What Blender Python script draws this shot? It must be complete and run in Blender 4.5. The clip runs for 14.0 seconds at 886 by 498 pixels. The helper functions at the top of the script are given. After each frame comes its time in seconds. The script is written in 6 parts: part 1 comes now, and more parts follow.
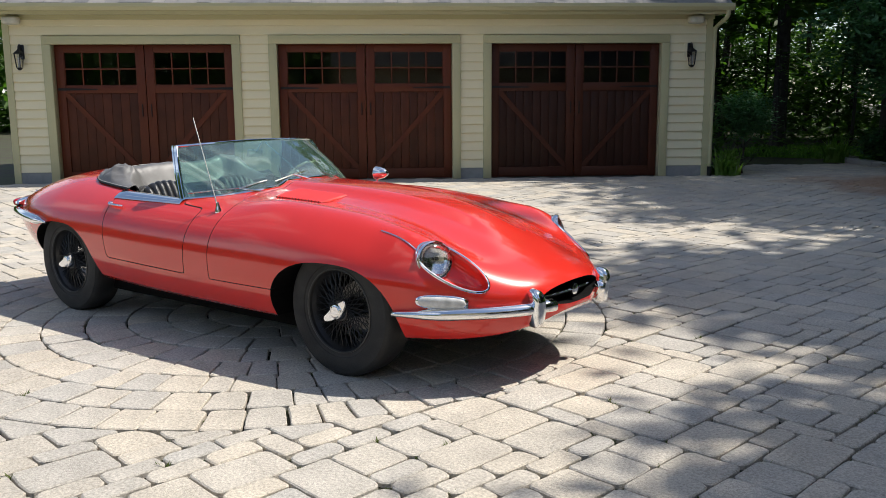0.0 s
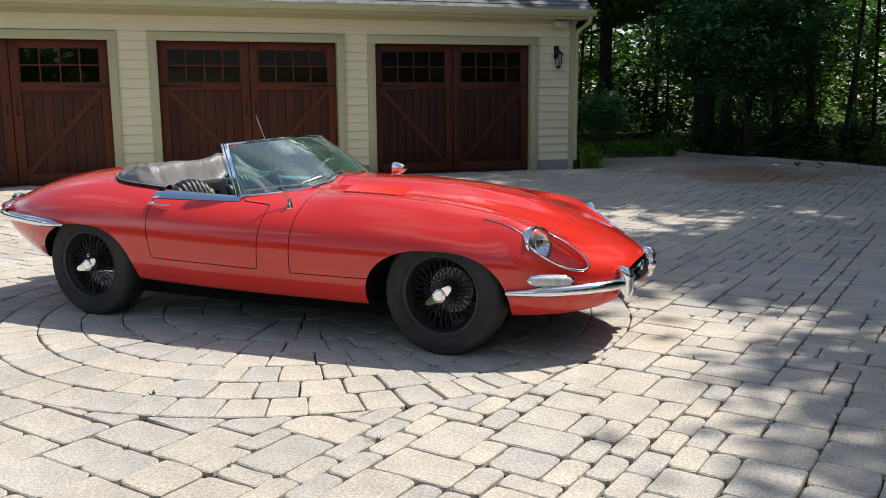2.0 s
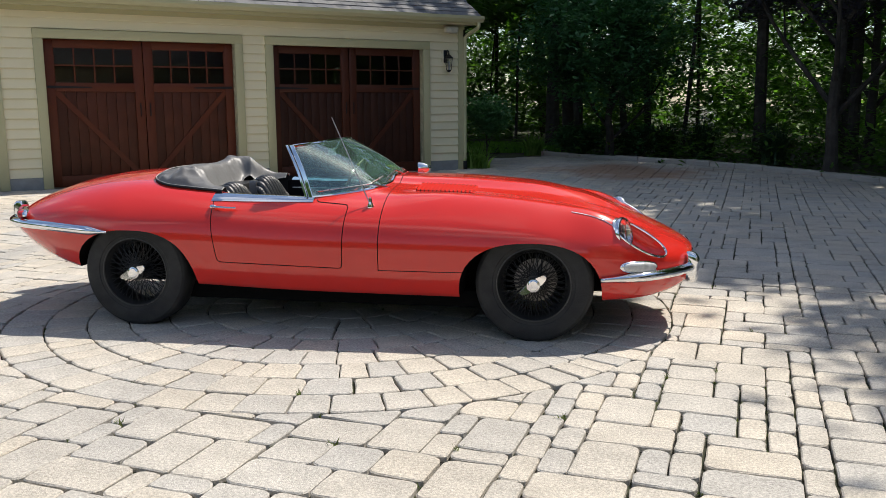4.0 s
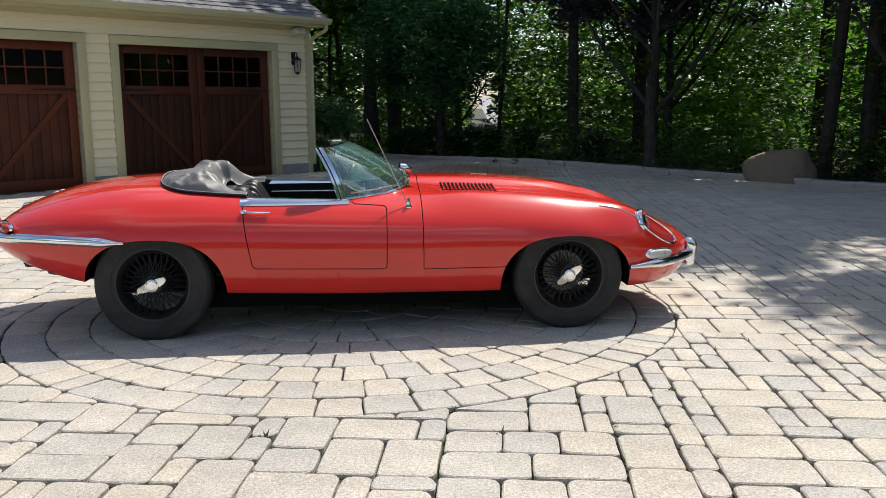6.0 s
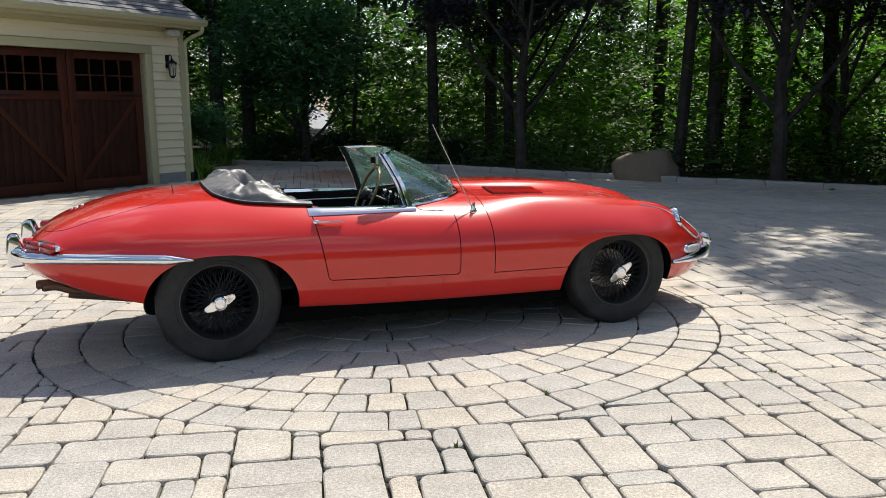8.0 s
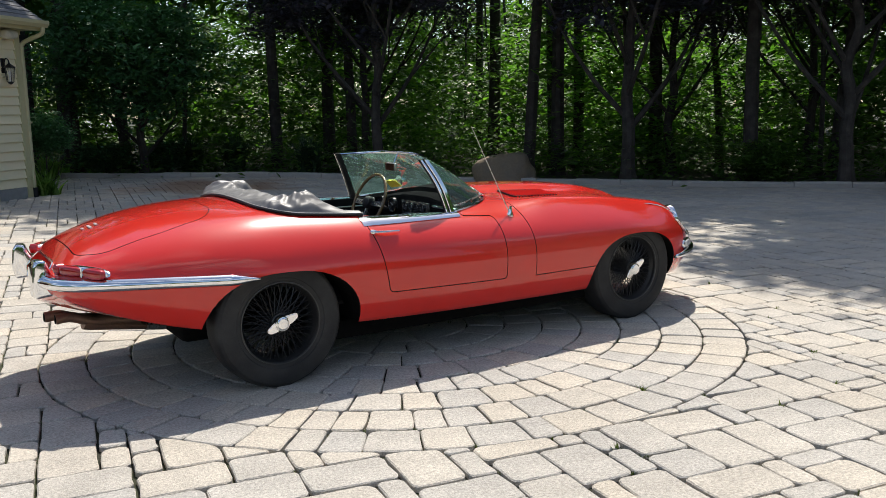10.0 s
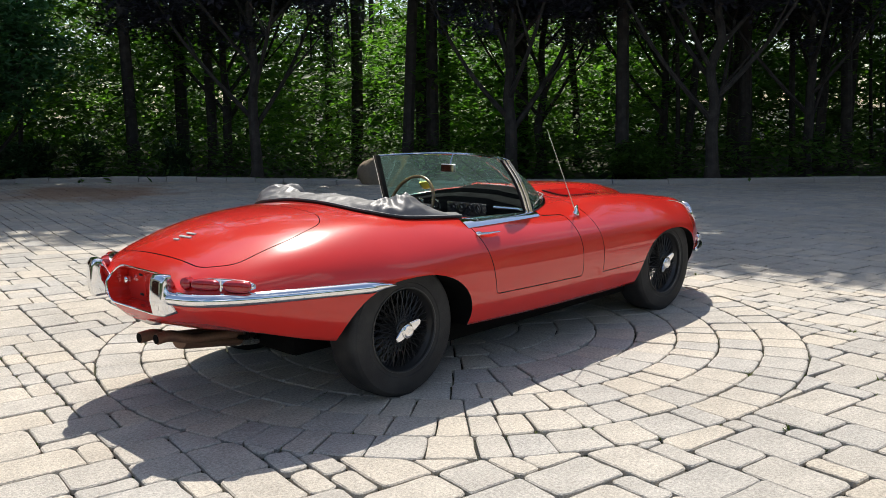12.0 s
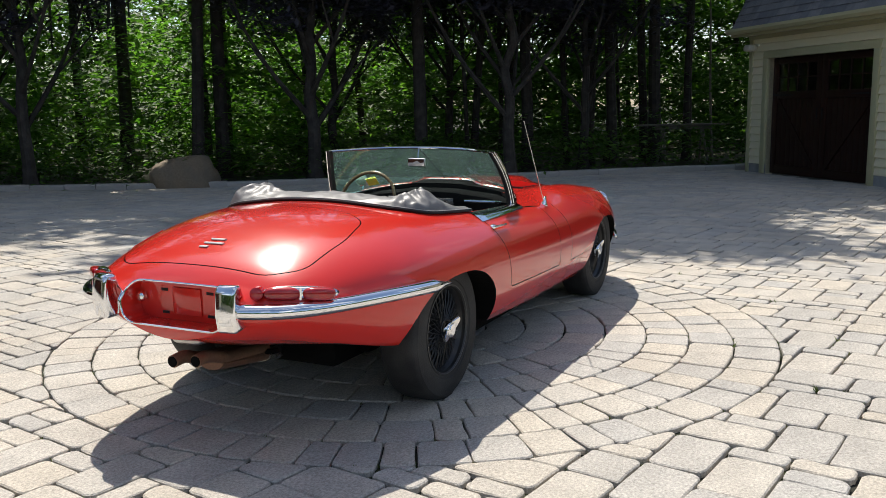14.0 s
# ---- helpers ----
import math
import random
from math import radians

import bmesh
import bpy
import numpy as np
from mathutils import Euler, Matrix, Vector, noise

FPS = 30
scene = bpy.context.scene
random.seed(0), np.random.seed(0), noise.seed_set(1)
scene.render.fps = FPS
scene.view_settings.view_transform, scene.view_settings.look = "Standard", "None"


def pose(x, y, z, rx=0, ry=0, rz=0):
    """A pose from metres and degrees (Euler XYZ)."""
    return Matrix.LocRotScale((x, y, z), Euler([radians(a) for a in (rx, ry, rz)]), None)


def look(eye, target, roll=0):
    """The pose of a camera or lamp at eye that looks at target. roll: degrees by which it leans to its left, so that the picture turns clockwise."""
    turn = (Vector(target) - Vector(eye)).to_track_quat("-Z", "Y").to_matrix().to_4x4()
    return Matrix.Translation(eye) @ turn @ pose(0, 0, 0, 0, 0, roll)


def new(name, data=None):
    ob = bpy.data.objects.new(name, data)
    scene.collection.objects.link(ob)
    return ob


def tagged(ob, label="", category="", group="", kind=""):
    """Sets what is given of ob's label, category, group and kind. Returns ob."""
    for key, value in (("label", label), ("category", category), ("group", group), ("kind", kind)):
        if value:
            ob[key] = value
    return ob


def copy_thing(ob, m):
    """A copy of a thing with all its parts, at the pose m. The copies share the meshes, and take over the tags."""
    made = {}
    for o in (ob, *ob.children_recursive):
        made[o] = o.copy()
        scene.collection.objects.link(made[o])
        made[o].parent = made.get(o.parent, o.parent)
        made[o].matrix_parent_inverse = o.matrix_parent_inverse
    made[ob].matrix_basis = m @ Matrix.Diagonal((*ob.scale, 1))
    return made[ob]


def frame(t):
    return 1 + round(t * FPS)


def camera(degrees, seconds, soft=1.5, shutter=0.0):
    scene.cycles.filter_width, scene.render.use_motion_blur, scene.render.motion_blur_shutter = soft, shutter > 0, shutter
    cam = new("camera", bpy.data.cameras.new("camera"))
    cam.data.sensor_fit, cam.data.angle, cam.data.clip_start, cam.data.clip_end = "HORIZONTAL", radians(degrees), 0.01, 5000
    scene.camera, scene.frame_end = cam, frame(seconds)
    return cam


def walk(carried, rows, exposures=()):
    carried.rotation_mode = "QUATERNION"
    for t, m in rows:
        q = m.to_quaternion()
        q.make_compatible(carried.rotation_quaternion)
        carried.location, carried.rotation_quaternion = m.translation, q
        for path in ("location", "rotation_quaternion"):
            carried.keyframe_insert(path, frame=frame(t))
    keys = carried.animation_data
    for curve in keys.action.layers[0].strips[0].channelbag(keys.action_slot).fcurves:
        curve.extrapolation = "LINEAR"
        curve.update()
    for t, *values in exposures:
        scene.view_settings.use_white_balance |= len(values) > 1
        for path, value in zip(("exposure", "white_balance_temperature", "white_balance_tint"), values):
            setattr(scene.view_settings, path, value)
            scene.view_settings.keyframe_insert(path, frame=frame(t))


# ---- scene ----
cam = camera(54.4, 14.0, soft=0.6)
PATH = [
    (0, (4.12, -3.723, 1.327), (2.935, -2.146, 0.997), -0.4),
    (0.5, (3.842, -4.002, 1.322), (2.761, -2.351, 0.992), -0.4),
    (1, (3.54, -4.231, 1.321), (2.569, -2.514, 0.988), -0.5),
    (1.5, (3.259, -4.494, 1.33), (2.392, -2.723, 0.994), -0.5),
    (2, (2.986, -4.812, 1.335), (2.21, -3.0, 0.999), -0.4),
    (2.5, (2.645, -5.013, 1.336), (1.964, -3.162, 1.005), -0.5),
    (3, (2.309, -5.206, 1.339), (1.727, -3.322, 1.007), -0.4),
    (5.5, (0.4, -5.693, 1.333), (0.44, -3.721, 1.004), -0.4),
    (6, (0.014, -5.722, 1.339), (0.19, -3.757, 1.01), -0.4),
    (6.5, (-0.376, -5.679, 1.355), (-0.09, -3.726, 1.03), -0.5),
    (7, (-0.768, -5.653, 1.359), (-0.387, -3.716, 1.036), -0.6),
    (7.5, (-1.148, -5.53, 1.343), (-0.647, -3.621, 1.019), -0.6),
    (8, (-1.51, -5.427, 1.356), (-0.887, -3.553, 1.033), -0.6),
    (10.5, (-3.127, -4.51, 1.369), (-1.971, -2.908, 1.053), -1.0),
    (11, (-3.453, -4.279, 1.381), (-2.211, -2.745, 1.063), -0.8),
    (11.5, (-3.719, -3.99, 1.376), (-2.394, -2.526, 1.055), -0.9),
    (12, (-3.997, -3.722, 1.385), (-2.589, -2.338, 1.066), -0.9),
    (12.5, (-4.233, -3.469, 1.387), (-2.73, -2.19, 1.068), -1.0),
    (13, (-4.392, -3.142, 1.392), (-2.789, -1.991, 1.069), -1.1),
    (13.5, (-4.576, -2.811, 1.37), (-2.89, -1.785, 1.048), -1.1),
    (14, (-4.735, -2.467, 1.36), (-2.971, -1.584, 1.033), -1.0),
]
walk(cam, [(t, look(eye, target, roll)) for t, eye, target, roll in PATH], exposures=[(0, 0.25), (14, 0.25)])

# ---------------------------------------------------------------- world and sun
world = bpy.data.worlds.new("sky")
scene.world = world
world.use_nodes = True
wn = world.node_tree.nodes
sky = wn.new("ShaderNodeTexSky")
sky.sky_type = "NISHITA"
sky.sun_disc = False
sky.sun_elevation = radians(56.5)
sky.sun_rotation = radians(90 - 46.4)
# thin fair-weather clouds, as the glass and the paint mirror them
wl = world.node_tree.links
sky_co, cloud, thick, veil = wn.new("ShaderNodeTexCoord"), wn.new("ShaderNodeTexNoise"), wn.new("ShaderNodeMapRange"), wn.new("ShaderNodeMix")
cloud.inputs["Scale"].default_value, cloud.inputs["Detail"].default_value, cloud.inputs["Distortion"].default_value = 2.2, 7, 0.6
thick.inputs[1].default_value, thick.inputs[2].default_value, thick.inputs[4].default_value = 0.55, 0.70, 0.75
veil.data_type = "RGBA"
veil.inputs[7].default_value = (11.0, 11.1, 11.4, 1)
wl.new(sky_co.outputs["Generated"], cloud.inputs["Vector"])
wl.new(cloud.outputs[0], thick.inputs[0])
wl.new(thick.outputs[0], veil.inputs[0])
wl.new(sky.outputs[0], veil.inputs[6])
wl.new(veil.outputs[2], wn["Background"].inputs[0])
wn["Background"].inputs[1].default_value = 0.12
sun = new("sun", bpy.data.lights.new("sun", "SUN"))
sun.data.energy, sun.data.angle, sun.data.color = 4.9, radians(0.53), (1.0, 0.94, 0.85)
sun.matrix_world = look((10, 10.5, 22), (10 - 4.55, 10.5 - 4.78, 12))

# ---------------------------------------------------------------- materials


def shade(name, color, rough=0.6, metal=0.0, var=0.25, scale=8.0, fine=60.0, bump=0.15, tint=None, coat=0.0, rand="", spec=0.5, fine_var=0.5):
    """A surface with two scales of variation: color varies by var at scale and by its half at fine, with relief from the fine one.
    rand: 'object' or 'island' varies pieces, from color to tint."""
    m = bpy.data.materials.new(name)
    m.use_nodes = True
    n, l = m.node_tree.nodes, m.node_tree.links
    p = n["Principled BSDF"]
    p.inputs["Roughness"].default_value = rough
    p.inputs["Metallic"].default_value = metal
    p.inputs["Coat Weight"].default_value = coat
    p.inputs["Coat Roughness"].default_value = 0.04
    p.inputs["Specular IOR Level"].default_value = spec
    co = n.new("ShaderNodeTexCoord")
    big, small = n.new("ShaderNodeTexNoise"), n.new("ShaderNodeTexNoise")
    for node, s in ((big, scale), (small, fine)):
        node.inputs["Scale"].default_value = s
        node.inputs["Detail"].default_value = 5
        l.new(co.outputs["Object"], node.inputs["Vector"])
    tint = tint or tuple(c * 0.6 for c in color)
    base = n.new("ShaderNodeMix")
    base.data_type = "RGBA"
    base.inputs[6].default_value, base.inputs[7].default_value = (*color, 1), (*tint, 1)
    if rand:
        src = n.new("ShaderNodeObjectInfo" if rand == "object" else "ShaderNodeNewGeometry")
        l.new(src.outputs["Random" if rand == "object" else "Random Per Island"], base.inputs[0])
    else:
        ramp = n.new("ShaderNodeMapRange")
        ramp.inputs[1].default_value, ramp.inputs[2].default_value = 0.35, 0.7
        l.new(big.outputs[0], ramp.inputs[0])
        l.new(ramp.outputs[0], base.inputs[0])
    add = n.new("ShaderNodeMath")
    add.operation = "MULTIPLY_ADD"
    add.inputs[1].default_value, add.inputs[2].default_value = fine_var, 0.5 - fine_var / 2
    l.new(small.outputs[0], add.inputs[0])
    add2 = n.new("ShaderNodeMath")
    add2.operation = "ADD"
    l.new(add.outputs[0], add2.inputs[0])
    l.new(big.outputs[0], add2.inputs[1])
    rng = n.new("ShaderNodeMapRange")
    rng.inputs[1].default_value, rng.inputs[2].default_value = 0.6, 1.4
    rng.inputs[3].default_value, rng.inputs[4].default_value = 1 - var, 1 + var
    l.new(add2.outputs[0], rng.inputs[0])
    mul = n.new("ShaderNodeVectorMath")
    mul.operation = "MULTIPLY"
    l.new(base.outputs[2], mul.inputs[0])
    l.new(rng.outputs[0], mul.inputs[1])
    l.new(mul.outputs[0], p.inputs["Base Color"])
    rr = n.new("ShaderNodeMapRange")
    rr.inputs[3].default_value, rr.inputs[4].default_value = max(0.02, rough - 0.12 * rough - 0.02), min(1, rough + 0.15 * rough)
    l.new(big.outputs[0], rr.inputs[0])
    l.new(rr.outputs[0], p.inputs["Roughness"])
    if bump:
        b = n.new("ShaderNodeBump")
        b.inputs["Strength"].default_value, b.inputs["Distance"].default_value = bump, 0.01
        l.new(small.outputs[0], b.inputs["Height"])
        l.new(b.outputs[0], p.inputs["Normal"])
    return m


def glass(name, color=(0.9, 0.95, 0.92), rough=0.0):
    m = bpy.data.materials.new(name)
    m.use_nodes = True
    p = m.node_tree.nodes["Principled BSDF"]
    p.inputs["Base Color"].default_value = (*color, 1)
    p.inputs["Transmission Weight"].default_value = 1.0
    p.inputs["Roughness"].default_value = rough
    p.inputs["IOR"].default_value = 1.45
    return m


def leaf_mat(name, color, tint, glow=0.5, rough=0.58):
    """Leaves that differ one by one and let light through."""
    m = bpy.data.materials.new(name)
    m.use_nodes = True
    n, l = m.node_tree.nodes, m.node_tree.links
    p = n["Principled BSDF"]
    p.inputs["Roughness"].default_value = rough
    src = n.new("ShaderNodeNewGeometry")
    mix = n.new("ShaderNodeMix")
    mix.data_type = "RGBA"
    mix.inputs[6].default_value, mix.inputs[7].default_value = (*color, 1), (*tint, 1)
    l.new(src.outputs["Random Per Island"], mix.inputs[0])
    l.new(mix.outputs[2], p.inputs["Base Color"])
    tr = n.new("ShaderNodeBsdfTranslucent")
    gain = n.new("ShaderNodeVectorMath")
    gain.operation = "MULTIPLY"
    gain.inputs[1].default_value = (1.25, 1.6, 0.9)
    l.new(mix.outputs[2], gain.inputs[0])
    l.new(gain.outputs[0], tr.inputs[0])
    ms = n.new("ShaderNodeMixShader")
    ms.inputs[0].default_value = glow
    l.new(p.outputs[0], ms.inputs[1])
    l.new(tr.outputs[0], ms.inputs[2])
    l.new(ms.outputs[0], n["Material Output"].inputs[0])
    return m


RED = shade("red_paint", (0.69, 0.029, 0.019), 0.25, 0, 0.10, 3.0, 900, 0.002, (0.59, 0.024, 0.016), coat=1.0, fine_var=0.1, spec=0.2)
DARK = shade("underseal", (0.006, 0.006, 0.006), 0.9, 0, 0.3, 10, 80, 0.3, spec=0.1)
GAP = shade("shut_line", (0.02, 0.008, 0.007), 0.8, 0, 0.2, 10, 80, 0)
TRIM = shade("black_trim", (0.015, 0.015, 0.017), 0.5, 0, 0.2, 8, 150, 0.2, spec=0.25)
CHROME = shade("chrome", (0.85, 0.86, 0.88), 0.07, 1, 0.04, 6, 70, 0.01, (0.8, 0.81, 0.83))
WORN_CHROME = shade("worn_chrome", (0.62, 0.60, 0.56), 0.28, 1, 0.2, 12, 120, 0.06)
TYRE = shade("tyre_rubber", (0.028, 0.028, 0.029), 0.65, 0, 0.35, 9, 140, 0.25, (0.042, 0.041, 0.039), spec=0.25)
WHEEL_BLACK = shade("black_wheel_paint", (0.022, 0.022, 0.023), 0.3, 0, 0.3, 12, 120, 0.1)
RIM_LIP = shade("worn_rim_paint", (0.075, 0.075, 0.074), 0.35, 0.3, 0.3, 20, 160, 0.1)
ALLOY_DISC = shade("bright_worn_steel", (0.42, 0.40, 0.37), 0.42, 0.8, 0.25, 14, 120, 0.15)
SIDING = shade("cream_siding", (0.80, 0.735, 0.51), 0.6, 0, 0.06, 2.5, 70, 0.06, (0.74, 0.68, 0.465))
TRIM_PAINT = shade("sage_trim", (0.49, 0.465, 0.275), 0.55, 0, 0.08, 3, 70, 0.06, (0.45, 0.425, 0.25))
WOOD = shade("stained_wood", (0.125, 0.032, 0.013), 0.45, 0, 0.35, 4, 60, 0.12, (0.085, 0.020, 0.010), spec=0.22)
# darker, browner tones for the main garage's third door only
MID_WOOD = shade("brown_darker_wood", (0.080, 0.024, 0.012), 0.45, 0, 0.35, 4, 60, 0.12, (0.055, 0.017, 0.009), spec=0.22)
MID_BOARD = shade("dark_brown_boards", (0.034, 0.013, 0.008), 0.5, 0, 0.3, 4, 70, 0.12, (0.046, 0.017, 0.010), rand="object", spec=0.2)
# door wood of the garage wing, with the shade put into its colour
SHADED_WOOD = shade("shade_darkened_wood", (0.030, 0.012, 0.008), 0.5, 0, 0.35, 4, 60, 0.12, (0.018, 0.008, 0.006), spec=0.2)
BOARD_WOOD = shade("dark_stained_boards", (0.062, 0.020, 0.010), 0.5, 0, 0.35, 4, 70, 0.12, (0.092, 0.027, 0.013), rand="object", spec=0.2)
CONCRETE = shade("grey_concrete", (0.33, 0.34, 0.34), 0.85, 0, 0.15, 5, 90, 0.3)
SHINGLE = shade("grey_shingle", (0.12, 0.125, 0.135), 0.9, 0, 0.3, 6, 150, 0.4, (0.22, 0.215, 0.21), rand="island")
SAND = shade("joint_sand", (0.012, 0.010, 0.007), 0.95, 0, 0.4, 3, 60, 0.5, (0.035, 0.042, 0.012))
PAVER = shade("concrete_paver", (0.425, 0.405, 0.370), 0.9, 0, 0.25, 5, 170, 0.6, (0.525, 0.470, 0.388), rand="object", fine_var=0.7)
PAVER_STUFF = shade("concrete_paver_far", (0.425, 0.405, 0.370), 0.9, 0, 0.25, 5, 170, 0.6, (0.525, 0.470, 0.388), rand="island", fine_var=0.7)
KERB = shade("kerb_stone", (0.42, 0.40, 0.37), 0.9, 0, 0.3, 4, 70, 0.5, (0.33, 0.31, 0.28))
SOIL = shade("forest_floor", (0.05, 0.04, 0.026), 0.95, 0, 0.5, 1.5, 25, 0.6, (0.04, 0.055, 0.02))
BARK = shade("bark", (0.030, 0.025, 0.020), 0.9, 0, 0.4, 6, 40, 0.8, (0.055, 0.048, 0.041))
ROCK = shade("boulder_stone", (0.255, 0.195, 0.125), 0.9, 0, 0.35, 2.5, 25, 0.8, (0.15, 0.125, 0.095))
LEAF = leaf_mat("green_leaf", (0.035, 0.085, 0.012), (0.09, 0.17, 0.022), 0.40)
# brighter copy of LEAF: sunlight is put into the colour
LIT_LEAF = leaf_mat("leaf_painted_lit", (0.07, 0.17, 0.022), (0.18, 0.32, 0.045), 0.48)
PLUM = leaf_mat("plum_leaf", (0.020, 0.019, 0.031), (0.042, 0.039, 0.060), 0.12)
DOGWOOD = leaf_mat("blue_green_leaf", (0.032, 0.105, 0.042), (0.07, 0.18, 0.065), 0.3)
GLASS_DARK = glass("window_glass", (0.28, 0.30, 0.31))
SCREEN_GLASS = glass("screen_glass", (0.38, 0.66, 0.56))


def dusty(m, amount, color):
    """A thin film of dust on a pane."""
    n, l = m.node_tree.nodes, m.node_tree.links
    d, t, ad, ms = (n.new("ShaderNode" + k) for k in ("BsdfDiffuse", "BsdfTranslucent", "AddShader", "MixShader"))
    nz, mr = n.new("ShaderNodeTexNoise"), n.new("ShaderNodeMapRange")
    nz.inputs["Scale"].default_value = 7
    mr.inputs[3].default_value, mr.inputs[4].default_value = amount * 0.5, amount * 1.5
    l.new(nz.outputs[0], mr.inputs[0])
    l.new(mr.outputs[0], ms.inputs[0])
    d.inputs[0].default_value = t.inputs[0].default_value = (*color, 1)
    l.new(d.outputs[0], ad.inputs[0])
    l.new(t.outputs[0], ad.inputs[1])
    l.new(n["Principled BSDF"].outputs[0], ms.inputs[1])
    l.new(ad.outputs[0], ms.inputs[2])
    l.new(ms.outputs[0], n["Material Output"].inputs[0])


dusty(SCREEN_GLASS, 0.03, (0.34, 0.50, 0.48))
SCREEN_GLASS.node_tree.nodes["Principled BSDF"].inputs["IOR"].default_value = 2.1
LENS = glass("lamp_glass", (0.97, 0.97, 0.97), 0.03)

# ---------------------------------------------------------------- tools


def part(name, bm, material, parent=None, label="", smooth=True):
    """Link a bmesh as one mesh object, under parent."""
    me = bpy.data.meshes.new(name)
    bm.to_mesh(me)
    bm.free()
    for mt in (material if isinstance(material, (list, tuple)) else [material]):
        me.materials.append(mt)
    if smooth:
        me.polygons.foreach_set("use_smooth", [True] * len(me.polygons))
        if smooth != "all":
            me.set_sharp_from_angle(angle=radians(38))
    ob = new(name, me)
    ob.parent = parent
    return tagged(ob, label)


def thing(name, label, category, m=None, group="", kind=""):
    ob = new(name)
    ob.empty_display_size = 0.1
    ob.matrix_world = m or Matrix()
    return tagged(ob, label, category, group, kind)


def box(bm, x0, x1, y0, y1, z0, z1, bevel=0.0, m=None):
    r = bmesh.ops.create_cube(bm, size=1)["verts"]
    for v in r:
        v.co = Vector(((x0 + x1) / 2 + v.co.x * (x1 - x0), (y0 + y1) / 2 + v.co.y * (y1 - y0), (z0 + z1) / 2 + v.co.z * (z1 - z0)))
        if m:
            v.co = m @ v.co
    if bevel:
        es = {e for v in r for e in v.link_edges}
        bmesh.ops.bevel(bm, geom=list(es), offset=bevel, segments=2, affect="EDGES", profile=0.5)
    return bm


def boxed(*a, **k):
    return box(bmesh.new(), *a, **k)


def prism(outline, lo, hi, axis="y", bm=None):
    """A solid from a closed outline, drawn in the two other axes, between lo and hi along axis."""
    bm = bm or bmesh.new()

    def at(a, b, c):
        return {"y": (a, c, b), "z": (a, b, c), "x": (c, a, b)}[axis]
    v0 = [bm.verts.new(at(a, b, lo)) for a, b in outline]
    v1 = [bm.verts.new(at(a, b, hi)) for a, b in outline]
    bm.faces.new(v0)
    bm.faces.new(v1)
    for i in range(len(outline)):
        j = (i + 1) % len(outline)
        bm.faces.new((v0[i], v0[j], v1[j], v1[i]))
    bmesh.ops.recalc_face_normals(bm, faces=bm.faces)
    return bm


def tube(points, radius, sides=8, bm=None, closed=False, taper=None, flat=1.0):
    """A round rod along points; taper: the radius at the far end; flat: squash across."""
    bm = bm or bmesh.new()
    pts = [Vector(p) for p in points]
    n = len(pts)
    rings = []
    up = Vector((0, 0, 1))
    side = None
    for i, p in enumerate(pts):
        a = pts[(i - 1) % n] if closed or i else p
        b = pts[(i + 1) % n] if closed or i < n - 1 else p
        d = (b - a).normalized()
        if side is None:
            side = d.cross(up if abs(d.z) < 0.95 else Vector((1, 0, 0))).normalized()
        side = (side - d * side.dot(d)).normalized()
        w = d.cross(side)
        r = radius + ((taper - radius) * i / max(1, n - 1) if taper is not None else 0)
        rings.append([bm.verts.new(p + side * (r * math.cos(2 * math.pi * k / sides)) + w * (r * flat * math.sin(2 * math.pi * k / sides))) for k in range(sides)])
    for i in range(n if closed else n - 1):
        A, B = rings[i], rings[(i + 1) % n]
        for k in range(sides):
            bm.faces.new((A[k], A[(k + 1) % sides], B[(k + 1) % sides], B[k]))
    if not closed:
        bm.faces.new(rings[0])
        bm.faces.new(rings[-1])
    bmesh.ops.recalc_face_normals(bm, faces=bm.faces)
    return bm


def lathe(profile, m=None, steps=40, bm=None, closed=False):
    """Turn a profile of (radius, along) round the y axis."""
    bm = bm or bmesh.new()
    m = m or Matrix()
    rings = [[bm.verts.new(m @ Vector((r * math.cos(2 * math.pi * k / steps), h, r * math.sin(2 * math.pi * k / steps)))) for k in range(steps)] for r, h in profile]
    for i in range(len(rings) if closed else len(rings) - 1):
        A, B = rings[i], rings[(i + 1) % len(rings)]
        for k in range(steps):
            bm.faces.new((A[k], A[(k + 1) % steps], B[(k + 1) % steps], B[k]))
    bmesh.ops.remove_doubles(bm, verts=bm.verts, dist=1e-6)
    bmesh.ops.recalc_face_normals(bm, faces=bm.faces)
    return bm


def curve(table):
    """A smooth curve without overshoot through (x, value) rows."""
    xs, ys = np.array([r[0] for r in table], float), np.array([r[1] for r in table], float)
    h, dl = np.diff(xs), np.diff(ys) / np.diff(xs)
    d = np.zeros(len(xs))
    d[0], d[-1] = dl[0], dl[-1]
    for i in range(1, len(xs) - 1):
        if dl[i - 1] * dl[i] > 0:
            a, b = 2 * h[i] + h[i - 1], h[i] + 2 * h[i - 1]
            d[i] = (a + b) / (a / dl[i - 1] + b / dl[i])

    def f(x):
        x = min(max(x, xs[0]), xs[-1])
        i = min(int(np.searchsorted(xs, x, "right")) - 1, len(xs) - 2)
        t = (x - xs[i]) / h[i]
        return float((1 + 2 * t) * (1 - t) ** 2 * ys[i] + t * (1 - t) ** 2 * h[i] * d[i] + t * t * (3 - 2 * t) * ys[i + 1] + t * t * (t - 1) * h[i] * d[i + 1])
    return f


